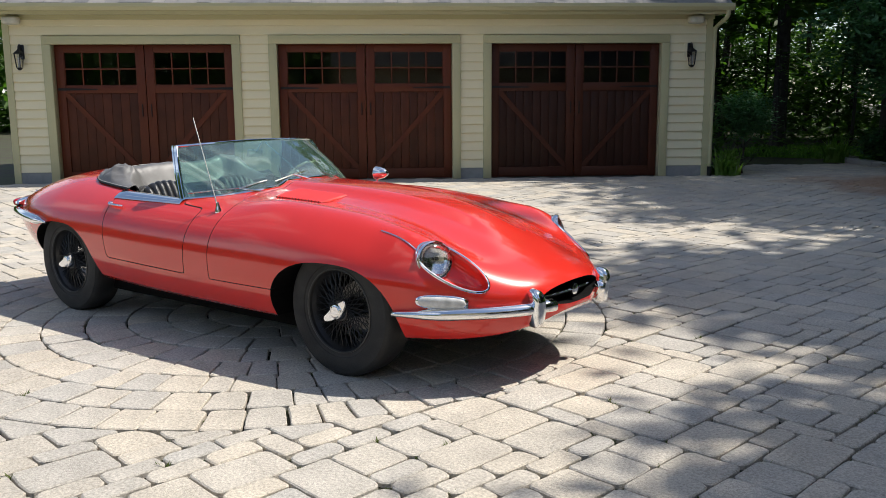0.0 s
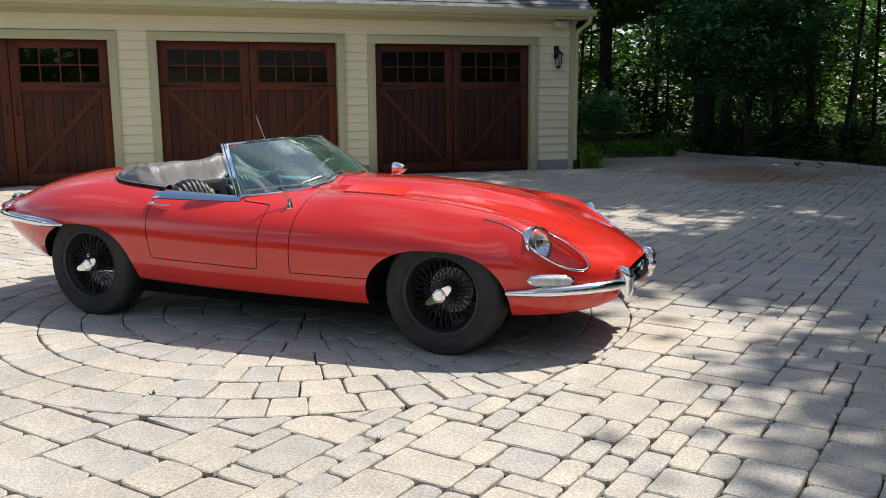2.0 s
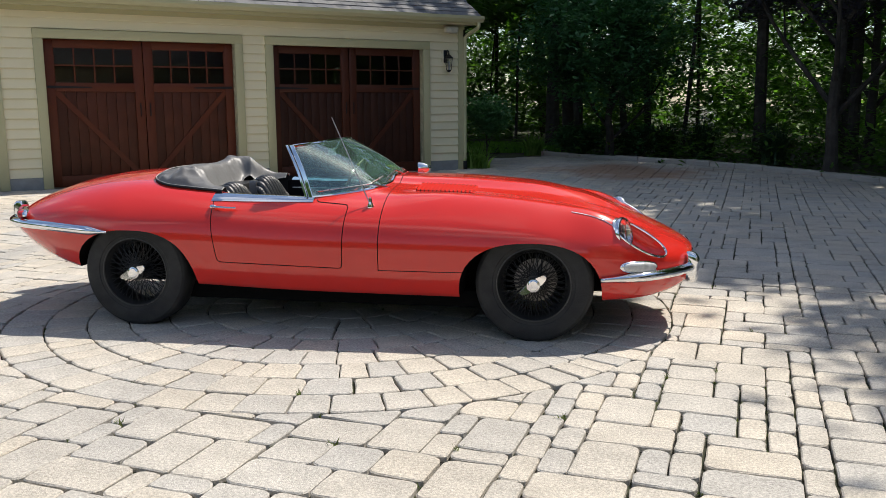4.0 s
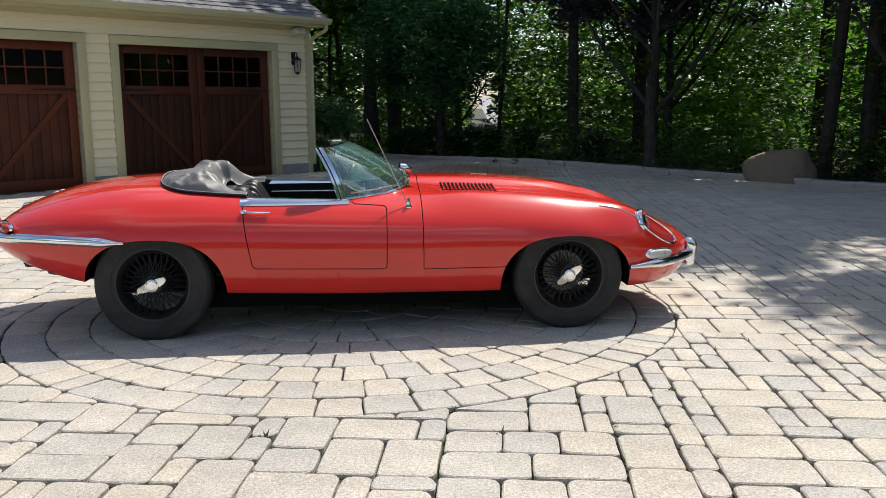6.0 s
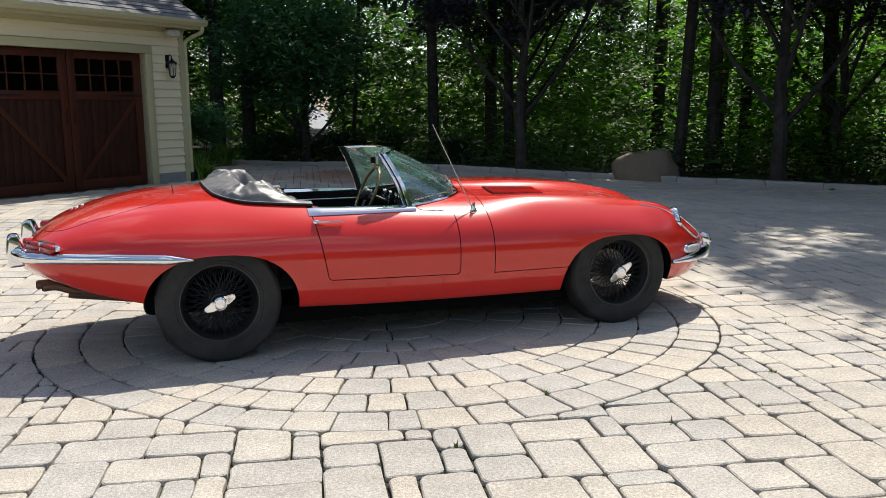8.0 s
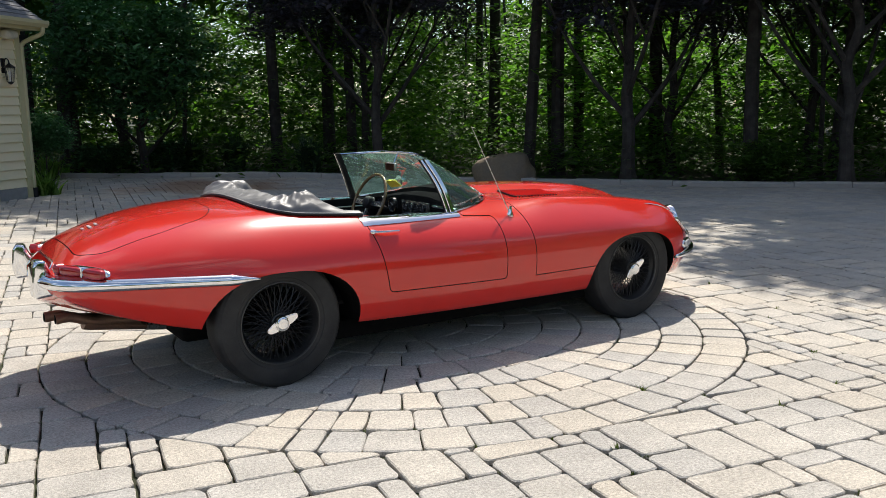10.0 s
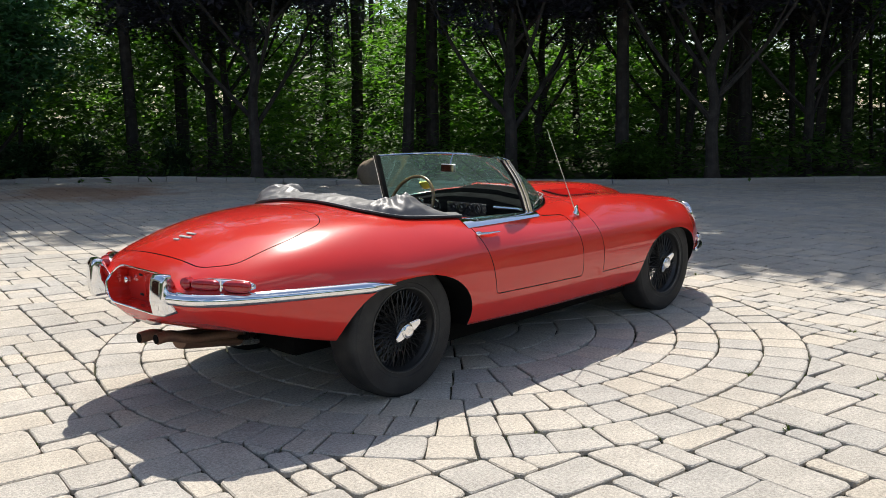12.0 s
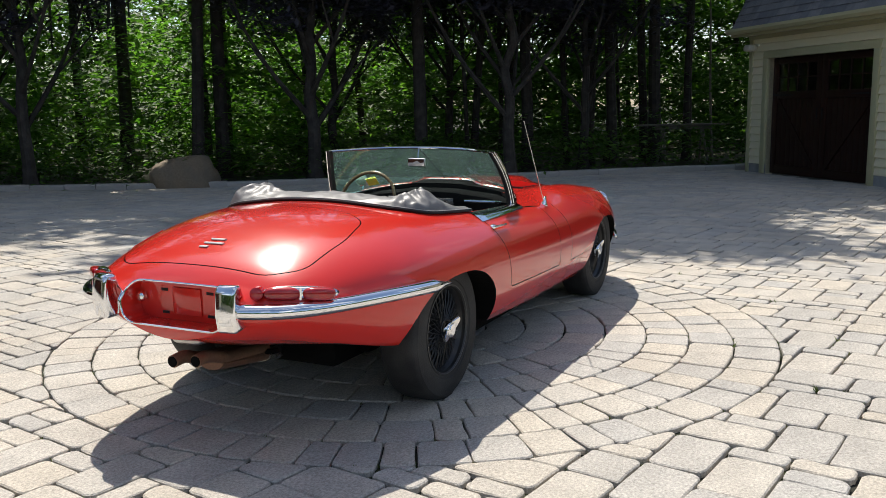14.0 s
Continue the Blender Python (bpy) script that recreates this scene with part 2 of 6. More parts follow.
def spline(points, steps=8, closed=False):
    """Points along a smooth line through the given ones."""
    P = [Vector(p) for p in points]
    n, out = len(P), []
    for i in range(n if closed else n - 1):
        a, b, c, d = (P[(i + k) % n] if closed else P[min(max(i + k, 0), n - 1)] for k in (-1, 0, 1, 2))
        for s in range(steps):
            t = s / steps
            out.append(0.5 * (2 * b + (c - a) * t + (2 * a - 5 * b + 4 * c - d) * t * t + (3 * b - a - 3 * c + d) * t ** 3))
    if not closed:
        out.append(P[-1])
    return out


def carve(bm, cutters, materials):
    """Take the cutter solids (bmesh, index of their material) out of a solid bmesh."""
    def plain(b, slot):
        me = bpy.data.meshes.new("solid")
        b.to_mesh(me)
        b.free()
        for mt in materials:
            me.materials.append(mt)
        me.polygons.foreach_set("material_index", [slot] * len(me.polygons))
        return new("solid", me)
    ob = plain(bm, 0)
    tools = []
    for b, slot in cutters:
        bmesh.ops.recalc_face_normals(b, faces=b.faces)
        t = plain(b, slot)
        tools.append(t)
        md = ob.modifiers.new("cut", "BOOLEAN")
        md.operation, md.solver, md.object = "DIFFERENCE", "EXACT", t
        md.material_mode = "TRANSFER"
    bpy.context.view_layer.update()
    dg = bpy.context.evaluated_depsgraph_get()
    me = bpy.data.meshes.new_from_object(ob.evaluated_get(dg))
    for o in (ob, *tools):
        old = o.data
        bpy.data.objects.remove(o)
        bpy.data.meshes.remove(old)
    out = bmesh.new()
    out.from_mesh(me)
    names = [mt.name if mt else "" for mt in me.materials]
    bpy.data.meshes.remove(me)
    return out, names


def smoothstep(a, b, x):
    t = min(max((x - a) / (b - a), 0), 1)
    return t * t * (3 - 2 * t)


# ---------------------------------------------------------------- the lie of the land
WALL_TURN = 40.4
U = Vector((math.cos(radians(WALL_TURN)), math.sin(radians(WALL_TURN)), 0))
N = Vector((-U.y, U.x, 0))
WALL, WALL_S = 8.42, -8.66
YARD = pose(0, 0, 0, 0, 0, WALL_TURN)


def ground_at(x, y):
    """Height of the yard, which rises a little towards the garage."""
    return 0.15 * smoothstep(2.5, 8.2, x * N.x + y * N.y)


KERB_LINE = spline([(0.30, 15.6, 0), (0.22, 14.9, 0), (0.45, 14.3, 0), (1.35, 13.45, 0), (2.3, 12.7, 0), (3.2, 12.1, 0), (4.05, 11.55, 0), (4.95, 10.9, 0), (5.75, 10.15, 0), (6.4, 9.35, 0), (7.0, 8.45, 0), (7.75, 7.3, 0), (8.7, 5.8, 0), (9.85, 4.2, 0), (11.0, 2.9, 0), (12.1, 1.7, 0), (13.1, 0.55, 0), (13.9, -0.35, 0)], 6)

# ---------------------------------------------------------------- ground
def build_ground():
    bm = bmesh.new()
    n = 60
    grid = {}
    for i in range(n + 1):
        for j in range(n + 1):
            f = lambda k: math.copysign(abs(k / n * 2 - 1) ** 2.2, k / n * 2 - 1) * 300
            x, y = f(i), f(j)
            grid[i, j] = bm.verts.new((x, y, ground_at(x, y) - 0.035))
    for i in range(n):
        for j in range(n):
            bm.faces.new((grid[i, j], grid[i + 1, j], grid[i + 1, j + 1], grid[i, j + 1]))
    tagged(part("ground", bm, SOIL, None, "dark woodland soil under leaf litter", "all"), category="ground", kind="structure")


build_ground()

# ---------------------------------------------------------------- garages
def garage(front, facing, doors, u0, u1, base, name, label, steep=False):
    """A garage whose front runs along u at d = front; facing 1: its front looks towards lower d. doors: the middles of the openings."""
    g = thing(name, label, "garage", YARD)

    def F(k):
        return front + facing * k
    half, head, sill = 1.37, base + 2.13, base
    doors = sorted(doors)

    def slab(a, b, k0, k1, z0, z1, mt, nm="wall", lab="", bevel=0.0, parent=None):
        lo, hi = sorted((F(k0), F(k1)))
        return part(nm, boxed(a, b, lo, hi, z0, z1, bevel), mt, parent or g, lab)
    edges = [u0] + [e for c in doors for e in (c - half, c + half)] + [u1]
    piers = [(edges[i], edges[i + 1]) for i in range(0, len(edges), 2)]
    for a, b in piers:
        slab(a, b, 0.0, 0.15, base - 0.3, head, SIDING)
        slab(a + 0.0, b - 0.0, -0.02, 0.0, base - 0.3, base + 0.17, CONCRETE, "footing", "grey concrete footing")
    slab(u0, u1, 0.0, 0.15, head, base + 2.57, SIDING)
    slab(u0, u0 + 0.15, 0.15, 6.5, base - 0.3, base + 2.57, SIDING)
    slab(u1 - 0.15, u1, 0.15, 6.5, base - 0.3, base + 2.57, SIDING)
    slab(u0, u1, 6.5, 6.65, base - 0.3, base + 2.57, SIDING)
    slab(u0 + 0.15, u1 - 0.15, 0.15, 6.5, base - 0.3, base + 0.005, CONCRETE, "garage_floor")
    # siding boards
    z, step = base + 0.17, 0.14
    while z < base + 2.55:
        spans = piers if z < head + 0.06 else [(u0, u1)]
        for a, b in spans:
            a2 = a + (0.13 if a > u0 else 0.10)
            b2 = b - (0.13 if b < u1 else 0.10)
            zt = min(z + step, base + 2.55) - 0.015
            pr = [(F(0.0), z), (F(-0.030), z), (F(-0.032), z + 0.004), (F(-0.008), zt), (F(0.0), zt)]
            part("siding_board", prism(pr, a2, b2, "x"), SIDING, g, "", False)
        z += step
    for a, b in ((u0, u0 + 0.10), (u1 - 0.10, u1)):
        slab(a, b, -0.042, 0.0, base + 0.0, base + 2.55, TRIM_PAINT, "corner_board", "sage green corner board")
    # frieze, soffit, gutter
    slab(u0 - 0.02, u1 + 0.02, -0.05, 0.0, base + 2.50, base + 2.57, TRIM_PAINT, "frieze_board")
    slab(u0 - 0.16, u1 + 0.16, -0.33, 0.2, base + 2.57, base + 2.59, TRIM_PAINT, "soffit", "painted soffit")
    slab(u0 - 0.16, u1 + 0.16, 6.5, 7.05, base + 2.57, base + 2.60, TRIM_PAINT, "soffit")
    slab(u0 - 0.16, u1 + 0.16, -0.35, -0.33, base + 2.55, base + 2.69, TRIM_PAINT, "fascia", "painted fascia board")
    gp = [(F(-0.352), base + 2.69), (F(-0.352), base + 2.60), (F(-0.43), base + 2.60), (F(-0.47), base + 2.65), (F(-0.47), base + 2.70), (F(-0.462), base + 2.70), (F(-0.455), base + 2.65), (F(-0.425), base + 2.61), (F(-0.36), base + 2.61), (F(-0.36), base + 2.69)]
    part("gutter", prism(gp, u0 - 0.18, u1 + 0.18, "x"), TRIM_PAINT, g, "sage green gutter", False)
    # roof: a front and a back slope; the steep one breaks like a mansard
    rise, knee = (1.9, 0.9) if steep else (0.62, 3.35)
    rz = base + 2.70
    over = 0.06 if steep else 0.16
    top = rz + rise * (knee + 0.38)
    ridge_z = top + 0.45 * (3.35 - knee)
    slopes = [((-0.38, rz), (knee, top)), ((7.05, rz), (3.35, ridge_z))]
    if steep:
        slopes.append(((knee, top), (3.35, ridge_z)))
    for (k0, z0), (k1, z1) in slopes:
        pr = [(F(k0), z0), (F(k1), z1), (F(k1), z1 - 0.12), (F(k0), z0 - 0.10)]
        part("roof", prism(pr, u0 - over, u1 + over, "x"), SHINGLE, g, "grey shingled roof", False)
    for ue in (u0 + 0.07, u1 - 0.07):
        pr = [(F(0.0), base + 2.60), (F(6.65), base + 2.60), (F(3.35), ridge_z - 0.14), (F(knee), top - 0.14)]
        if not steep:
            pr.pop()
        part("gable", prism(pr, ue - 0.07, ue + 0.07, "x"), SIDING, g, "", False)
    # shingle courses on the front slope
    bm = bmesh.new()
    rr = random.Random(5)
    ux, run1 = Vector((1, 0, 0)), Vector((0, facing, rise)).normalized()
    nr = Vector((0, -facing * rise, 1)).normalized()
    for c in range(18 if steep else 26):
        a = u0 - over - rr.random() * 0.3
        while a < u1 + over:
            w = rr.uniform(0.16, 0.32)
            lo_a, hi_a = max(a, u0 - over), min(a + w - 0.008, u1 + over)
            a += w
            if hi_a - lo_a < 0.03:
                continue
            o = Vector((0, F(-0.40), rz - 0.005)) + run1 * (c * 0.145)
            tk = 0.012 + 0.008 * rr.random()
            quad = [o + ux * lo_a + nr * tk, o + ux * hi_a + nr * tk, o + ux * hi_a + run1 * 0.16 + nr * 0.004, o + ux * lo_a + run1 * 0.16 + nr * 0.004]
            vs = [bm.verts.new(p) for p in quad]
            lw = [bm.verts.new(quad[0] - nr * tk), bm.verts.new(quad[1] - nr * tk)]
            bm.faces.new(vs)
            bm.faces.new((lw[0], lw[1], vs[1], vs[0]))
    tagged(part("roof_shingles", bm, SHINGLE, g, "weathered grey shingles", False), kind="stuff")
    # doors
    for c in doors:
        for a, b in ((c - half - 0.13, c - half), (c + half, c + half + 0.13)):
            slab(a, b, -0.055, 0.15, base, head, TRIM_PAINT, "door_casing", "sage green door casing", 0.006)
        slab(c - half - 0.13, c + half + 0.13, -0.055, 0.15, head, head + 0.13, TRIM_PAINT, "door_casing", "sage green door casing", 0.006)
        # the steep-roofed wing's doors take the wood with shade painted in
        build_garage_door(g, c, half, base, head, F, *((SHADED_WOOD, SHADED_WOOD, "stained wooden carriage-style garage door, closed, its colour darkened for shade") if steep else (MID_WOOD, MID_BOARD, "dark brown wooden carriage-style garage door, closed") if c > 3 else (WOOD, BOARD_WOOD, "dark reddish stained wooden carriage-style garage door, closed")))
    return g


def build_garage_door(g, c, half, base, head, F, wood, boards, label):
    """Two leaves that look like carriage doors: frames, boards, braces, panes."""
    door = new("garage_door")
    door.parent = g
    tagged(door, label)

    def slab(a, b, k0, k1, z0, z1, mt, nm, lab="", bevel=0.004):
        lo, hi = sorted((F(k0), F(k1)))
        return part(nm, boxed(a, b, lo, hi, z0, z1, bevel), mt, door, lab)
    zt, zw = head, base + 2.13 - 0.62
    for s in (-1, 1):
        a, b = sorted((c + 0.006 * s, c + (half - 0.004) * s))
        st = 0.13
        slab(a, a + st, 0.09, 0.15, base + 0.01, zt, wood, "stile")
        slab(b - st, b, 0.09, 0.15, base + 0.01, zt, wood, "stile")
        slab(a + st, b - st, 0.09, 0.15, zt - 0.11, zt, wood, "rail")
        slab(a + st, b - st, 0.09, 0.15, zw - 0.12, zw, wood, "rail")
        slab(a + st, b - st, 0.09, 0.15, base + 0.01, base + 0.17, wood, "rail")
        n = 8
        w = (b - a - 2 * st) / n
        for k in range(n):
            slab(a + st + w * k + 0.002, a + st + w * (k + 1) - 0.002, 0.115, 0.145, base + 0.17, zw - 0.12, boards, "board", "", 0.004)
        # brace from the outer top corner to the middle's foot
        z0, z1 = base + 0.17, zw - 0.12
        xo, xi = (b - st, a + st) if s > 0 else (a + st, b - st)
        d = Vector((xi - xo, z0 - z1)).normalized()
        nn = Vector((-d.y, d.x)) * 0.055
        p, q = Vector((xo, z1)), Vector((xi, z0))
        lo, hi = sorted((F(0.090), F(0.116)))
        pts = [(min(max(v.x, a + st), b - st), min(max(v.y, z0), z1)) for v in (p + nn + d * 0.02, p + nn - d * 0.1, p - nn - d * 0.1, p - nn + d * 0.02, q - nn - d * 0.02, q - nn + d * 0.1, q + nn + d * 0.1, q + nn - d * 0.02)]
        part("brace", prism(pts, lo, hi), wood, door)
        # panes and bars
        zb = zw
        pw, ph = (b - a - 2 * st) / 4, (zt - 0.11 - zb) / 2
        for i in range(4):
            for j in range(2):
                lo, hi = sorted((F(0.128), F(0.132)))
                part("pane", boxed(a + st + pw * i + 0.01, a + st + pw * (i + 1) - 0.01, lo, hi, zb + ph * j + 0.01, zb + ph * (j + 1) - 0.01), GLASS_DARK, door, "", False)
        for i in range(0, 5):
            slab(a + st + pw * i - 0.011, a + st + pw * i + 0.011, 0.105, 0.14, zb, zt - 0.11, wood, "glazing_bar", "", 0.003)
        for j in range(0, 3):
            slab(a + st, b - st, 0.107, 0.139, zb + ph * j - 0.011, zb + ph * j + 0.011, wood, "glazing_bar", "", 0.003)
        # pull handle and strap hinge
        hx = c + 0.07 * s
        y = F(0.075)
        part("handle", tube([(hx, F(0.09), zw - 0.30), (hx, y - 0 * s, zw - 0.29), (hx, y, zw - 0.47), (hx, F(0.09), zw - 0.48)], 0.009, 8), TRIM, door, "black iron pull handle")
        e0, e1 = (b - 0.02, b - 0.62) if s > 0 else (a + 0.02, a + 0.62)
        lo, hi = sorted((F(0.082), F(0.09)))
        part("strap_hinge", prism([(e0, zw - 0.075), (e1, zw - 0.068), (e1, zw - 0.052), (e0, zw - 0.035)], lo, hi), TRIM, door, "black iron strap hinge")


main_garage = garage(WALL, 1, (-3.07, 0.365, 3.73), -5.14, 5.92, 0.15, "garage_building", "cream clapboard three-door garage with sage trim")
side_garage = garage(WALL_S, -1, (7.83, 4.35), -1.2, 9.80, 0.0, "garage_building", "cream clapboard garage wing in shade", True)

# ---------------------------------------------------------------- the car: x ahead, y to its left, wheels' middle at the origin
top_z = curve([(-2.235, 0.60), (-2.20, 0.655), (-2.11, 0.735), (-1.96, 0.805), (-1.74, 0.868), (-1.51, 0.90), (-1.28, 0.91), (-0.9, 0.90), (-0.4, 0.89), (0.0, 0.875), (0.35, 0.86), (0.71, 0.853), (1.14, 0.822), (1.56, 0.735), (1.82, 0.645), (2.0, 0.565), (2.1, 0.51), (2.16, 0.455)])
wide_y = curve([(-2.235, 0.36), (-2.17, 0.49), (-2.08, 0.575), (-1.89, 0.67), (-1.6, 0.755), (-1.25, 0.80), (-0.8, 0.815), (-0.2, 0.822), (0.4, 0.822), (0.9, 0.815), (1.25, 0.80), (1.5, 0.77), (1.7, 0.705), (1.85, 0.608), (2.0, 0.465), (2.1, 0.31), (2.16, 0.12)])
wide_z = curve([(-2.235, 0.585), (-2.0, 0.58), (-1.5, 0.56), (-1.0, 0.53), (0, 0.50), (1.0, 0.50), (1.6, 0.47), (2.0, 0.43), (2.16, 0.42)])
low_z = curve([(-2.235, 0.545), (-2.13, 0.505), (-2.03, 0.465), (-1.9, 0.420), (-1.6, 0.345), (-1.3, 0.30), (-0.8, 0.275), (0, 0.255), (0.8, 0.25), (1.5, 0.242), (1.8, 0.244), (1.95, 0.258), (2.08, 0.298), (2.16, 0.352)])
round_n = curve([(-2.235, 2.6), (-1.9, 2.3), (-1.3, 2.25), (-0.7, 2.5), (0.2, 2.5), (0.9, 2.45), (1.4, 2.5), (1.65, 2.65), (1.9, 2.3), (2.16, 2.0)])


def ridge(x, y):
    """What the wings, the valleys beside the bonnet's bulge and the bulge add to the height."""
    a = abs(y)
    on = smoothstep(0.2, 0.7, x) * (1 - smoothstep(1.7, 2.05, x))
    half = 0.23 - 0.10 * smoothstep(0.9, 1.85, x)
    bulge = 0.030 * (1 - smoothstep(half * 0.74, half, a)) * smoothstep(0.05, 0.35, x) * (1 - smoothstep(1.45, 1.85, x))
    crest = 0.58 + 0.04 * smoothstep(1.3, 1.65, x) - 0.16 * smoothstep(1.65, 2.0, x)
    wing = (0.035 + 0.036 * math.exp(-((x - 1.6) / 0.2) ** 2)) * math.exp(-((a - crest) / 0.13) ** 2) * on
    dip = -0.018 * math.exp(-((a - 0.36) / 0.13) ** 2) * on
    haunch = 0.02 * math.exp(-((a - 0.55) / 0.15) ** 2) * math.exp(-((x + 1.15) / 0.4) ** 2)
    return bulge + wing + dip + haunch


def top_of(x, y):
    """Height of the upper skin over (x, y)."""
    w, zw, zt, n = wide_y(x), wide_z(x), top_z(x), round_n(x)
    r = min(abs(y) / w, 1)
    return zw + (zt - zw) * (1 - r ** n) ** (1 / n) + ridge(x, y) * (1 - r ** 10)


def side_of(x, z):
    """Half width of the skin at height z."""
    w, zw, zt, n, zb = wide_y(x), wide_z(x), top_z(x), round_n(x), low_z(x)
    if z >= zw:
        r = min((z - zw) / (zt - zw), 1)
        return w * (1 - r ** n) ** (1 / n)
    s = min((zw - z) / (zw - zb), 1)
    return w - 0.075 * min(1, w / 0.5) * s ** 2.2


def car_skin():
    bm = bmesh.new()
    xs = list(np.linspace(-2.235, -2.05, 12)) + list(np.linspace(-2.02, 1.75, 124)) + list(np.linspace(1.775, 2.16, 20))
    rows = []
    for x in xs:
        w, zw, zt, n, zb = wide_y(x), wide_z(x), top_z(x), round_n(x), low_z(x)
        half = []
        for k in range(7):
            half.append((side_of(x, zb) * k / 7, zb - 0.085 * smoothstep(1.6, 2.2, -x) * (1 - (k / 7) ** 2)))
        for k in range(11):
            z = zb + (zw - zb) * k / 11
            half.append((side_of(x, z), z))
        for k in range(36):
            a = math.pi / 2 * k / 36
            ca, sa = math.cos(a) ** (2 / n), math.sin(a) ** (2 / n)
            half.append((w * ca, zw + (zt - zw) * sa + ridge(x, w * ca) * (1 - ca ** 10)))
        half.append((0.0, zt + ridge(x, 0)))
        ring = [bm.verts.new((x, -y, z)) for y, z in half]
        ring += [bm.verts.new((x, y, z)) for y, z in reversed(half[1:-1])]
        rows.append(ring)
    m = len(rows[0])
    for A, B in zip(rows, rows[1:]):
        for k in range(m):
            bm.faces.new((A[k], A[(k + 1) % m], B[(k + 1) % m], B[k]))
    bm.faces.new(rows[0])
    bm.faces.new(rows[-1])
    bmesh.ops.recalc_face_normals(bm, faces=bm.faces)
    return bm


def band(outline, width):
    """Outline pushed outwards and inwards by half a width: the two loops of a shut line."""
    n = len(outline)
    res = ([], [])
    for i in range(n):
        a, b, c = (Vector(outline[(i + k) % n]).to_2d() for k in (-1, 0, 1))
        t = ((c - b).normalized() + (b - a).normalized()).normalized()
        nrm = Vector((t.y, -t.x)) * (width / 2)
        res[0].append(tuple(b + nrm))
        res[1].append(tuple(b - nrm))
    return res


def groove(outline, width, lo, hi, axis):
    """A thin wall along a closed outline, to cut a shut line with."""
    bm = bmesh.new()
    A, B = band(outline, width)

    def at(p, c):
        return {"y": (p[0], c, p[1]), "z": (p[0], p[1], c)}[axis]
    loops = [[bm.verts.new(at(p, c)) for p in L] for L, c in ((A, lo), (A, hi), (B, hi), (B, lo))]
    n = len(outline)
    for q in range(4):
        P, Q = loops[q], loops[(q + 1) % 4]
        for i in range(n):
            bm.faces.new((P[i], P[(i + 1) % n], Q[(i + 1) % n], Q[i]))
    bmesh.ops.recalc_face_normals(bm, faces=bm.faces)
    return bm


def inside(p, outline):
    x, y = p
    hit = False
    n = len(outline)
    for i in range(n):
        x0, y0 = outline[i]
        x1, y1 = outline[(i + 1) % n]
        if (y0 > y) != (y1 > y) and x < (x1 - x0) * (y - y0) / (y1 - y0) + x0:
            hit = not hit
    return hit


def rounded(points, r, steps=4):
    """Round the corners of an outline."""
    out, n = [], len(points)
    for i in range(n):
        a, b, c = (Vector(points[(i + k) % n]) for k in (-1, 0, 1))
        p, q = b + (a - b).normalized() * r, b + (c - b).normalized() * r
        for s in range(steps + 1):
            t = s / steps
            out.append(tuple((1 - t) ** 2 * p + 2 * t * (1 - t) * b + t * t * q))
    return out


def arch(cx, half, top, base=0.15):
    pts = [(cx - half, base)]
    for k in range(25):
        a = math.pi * (1 - k / 24)
        pts.append((cx + half * math.copysign(abs(math.cos(a)) ** 0.8, math.cos(a)), 0.27 + (top - 0.27) * math.sin(a) ** 0.85))
    return pts + [(cx + half, base)]


DOOR = rounded([(-0.635, 0.425), (0.128, 0.408), (0.135, 0.758), (-0.07, 0.772), (-0.095, 0.95), (-0.72, 0.95), (-0.70, 0.785)], 0.025)
BOOT = rounded([(-2.10, -0.37), (-2.0, -0.485), (-1.72, -0.50), (-1.50, -0.455), (-1.42, -0.33), (-1.42, 0.33), (-1.50, 0.455), (-1.72, 0.50), (-2.0, 0.485), (-2.10, 0.37)], 0.06)
COCKPIT = rounded([(-1.05, -0.44), (-0.90, -0.55), (-0.65, -0.603), (-0.08, -0.612), (0.08, -0.545), (0.20, -0.28), (0.21, 0.28), (0.08, 0.545), (-0.08, 0.612), (-0.65, 0.603), (-0.90, 0.55), (-1.05, 0.44)], 0.03)
REAR_ARCH, FRONT_ARCH = arch(-1.205, 0.41, 0.598), arch(1.20, 0.40, 0.574)


from mathutils.bvhtree import BVHTree

skin_bm = car_skin()
skin_bm.normal_update()
SKIN = BVHTree.FromBMesh(skin_bm)
SKIN_FACES = [[(v.co.copy(), v.normal.copy()) for v in f.verts] for f in skin_bm.faces]
skin_bm.free()


def skin_normals(me, near=0.0015):
    """Shade a cut panel with the whole skin's normals, so that the cuts leave no trace in its gloss."""
    own = [v.normal.copy() for v in me.vertices]
    out = []
    for v, o in zip(me.vertices, own):
        hit, fn, idx, dist = SKIN.find_nearest(v.co)
        nrm = Vector()
        if dist < near and len(SKIN_FACES[idx]) < 5:
            for co, vn in SKIN_FACES[idx]:
                nrm += vn / ((co - hit).length_squared + 1e-7)
            nrm.normalize()
            if nrm.dot(o) < 0.75:
                nrm = Vector()
        out.append(nrm)
    me.normals_split_custom_set_from_vertices(out)


def drape(p, way, lift=0.0):
    """The point of the skin met from p along way, lifted off it."""
    hit, nrm, _, _ = SKIN.ray_cast(Vector(p), Vector(way).normalized())
    if hit is None:
        hit, nrm, _, _ = SKIN.find_nearest(Vector(p))
    if nrm.dot(Vector(way)) > 0:
        nrm = -nrm
    return hit + nrm * lift


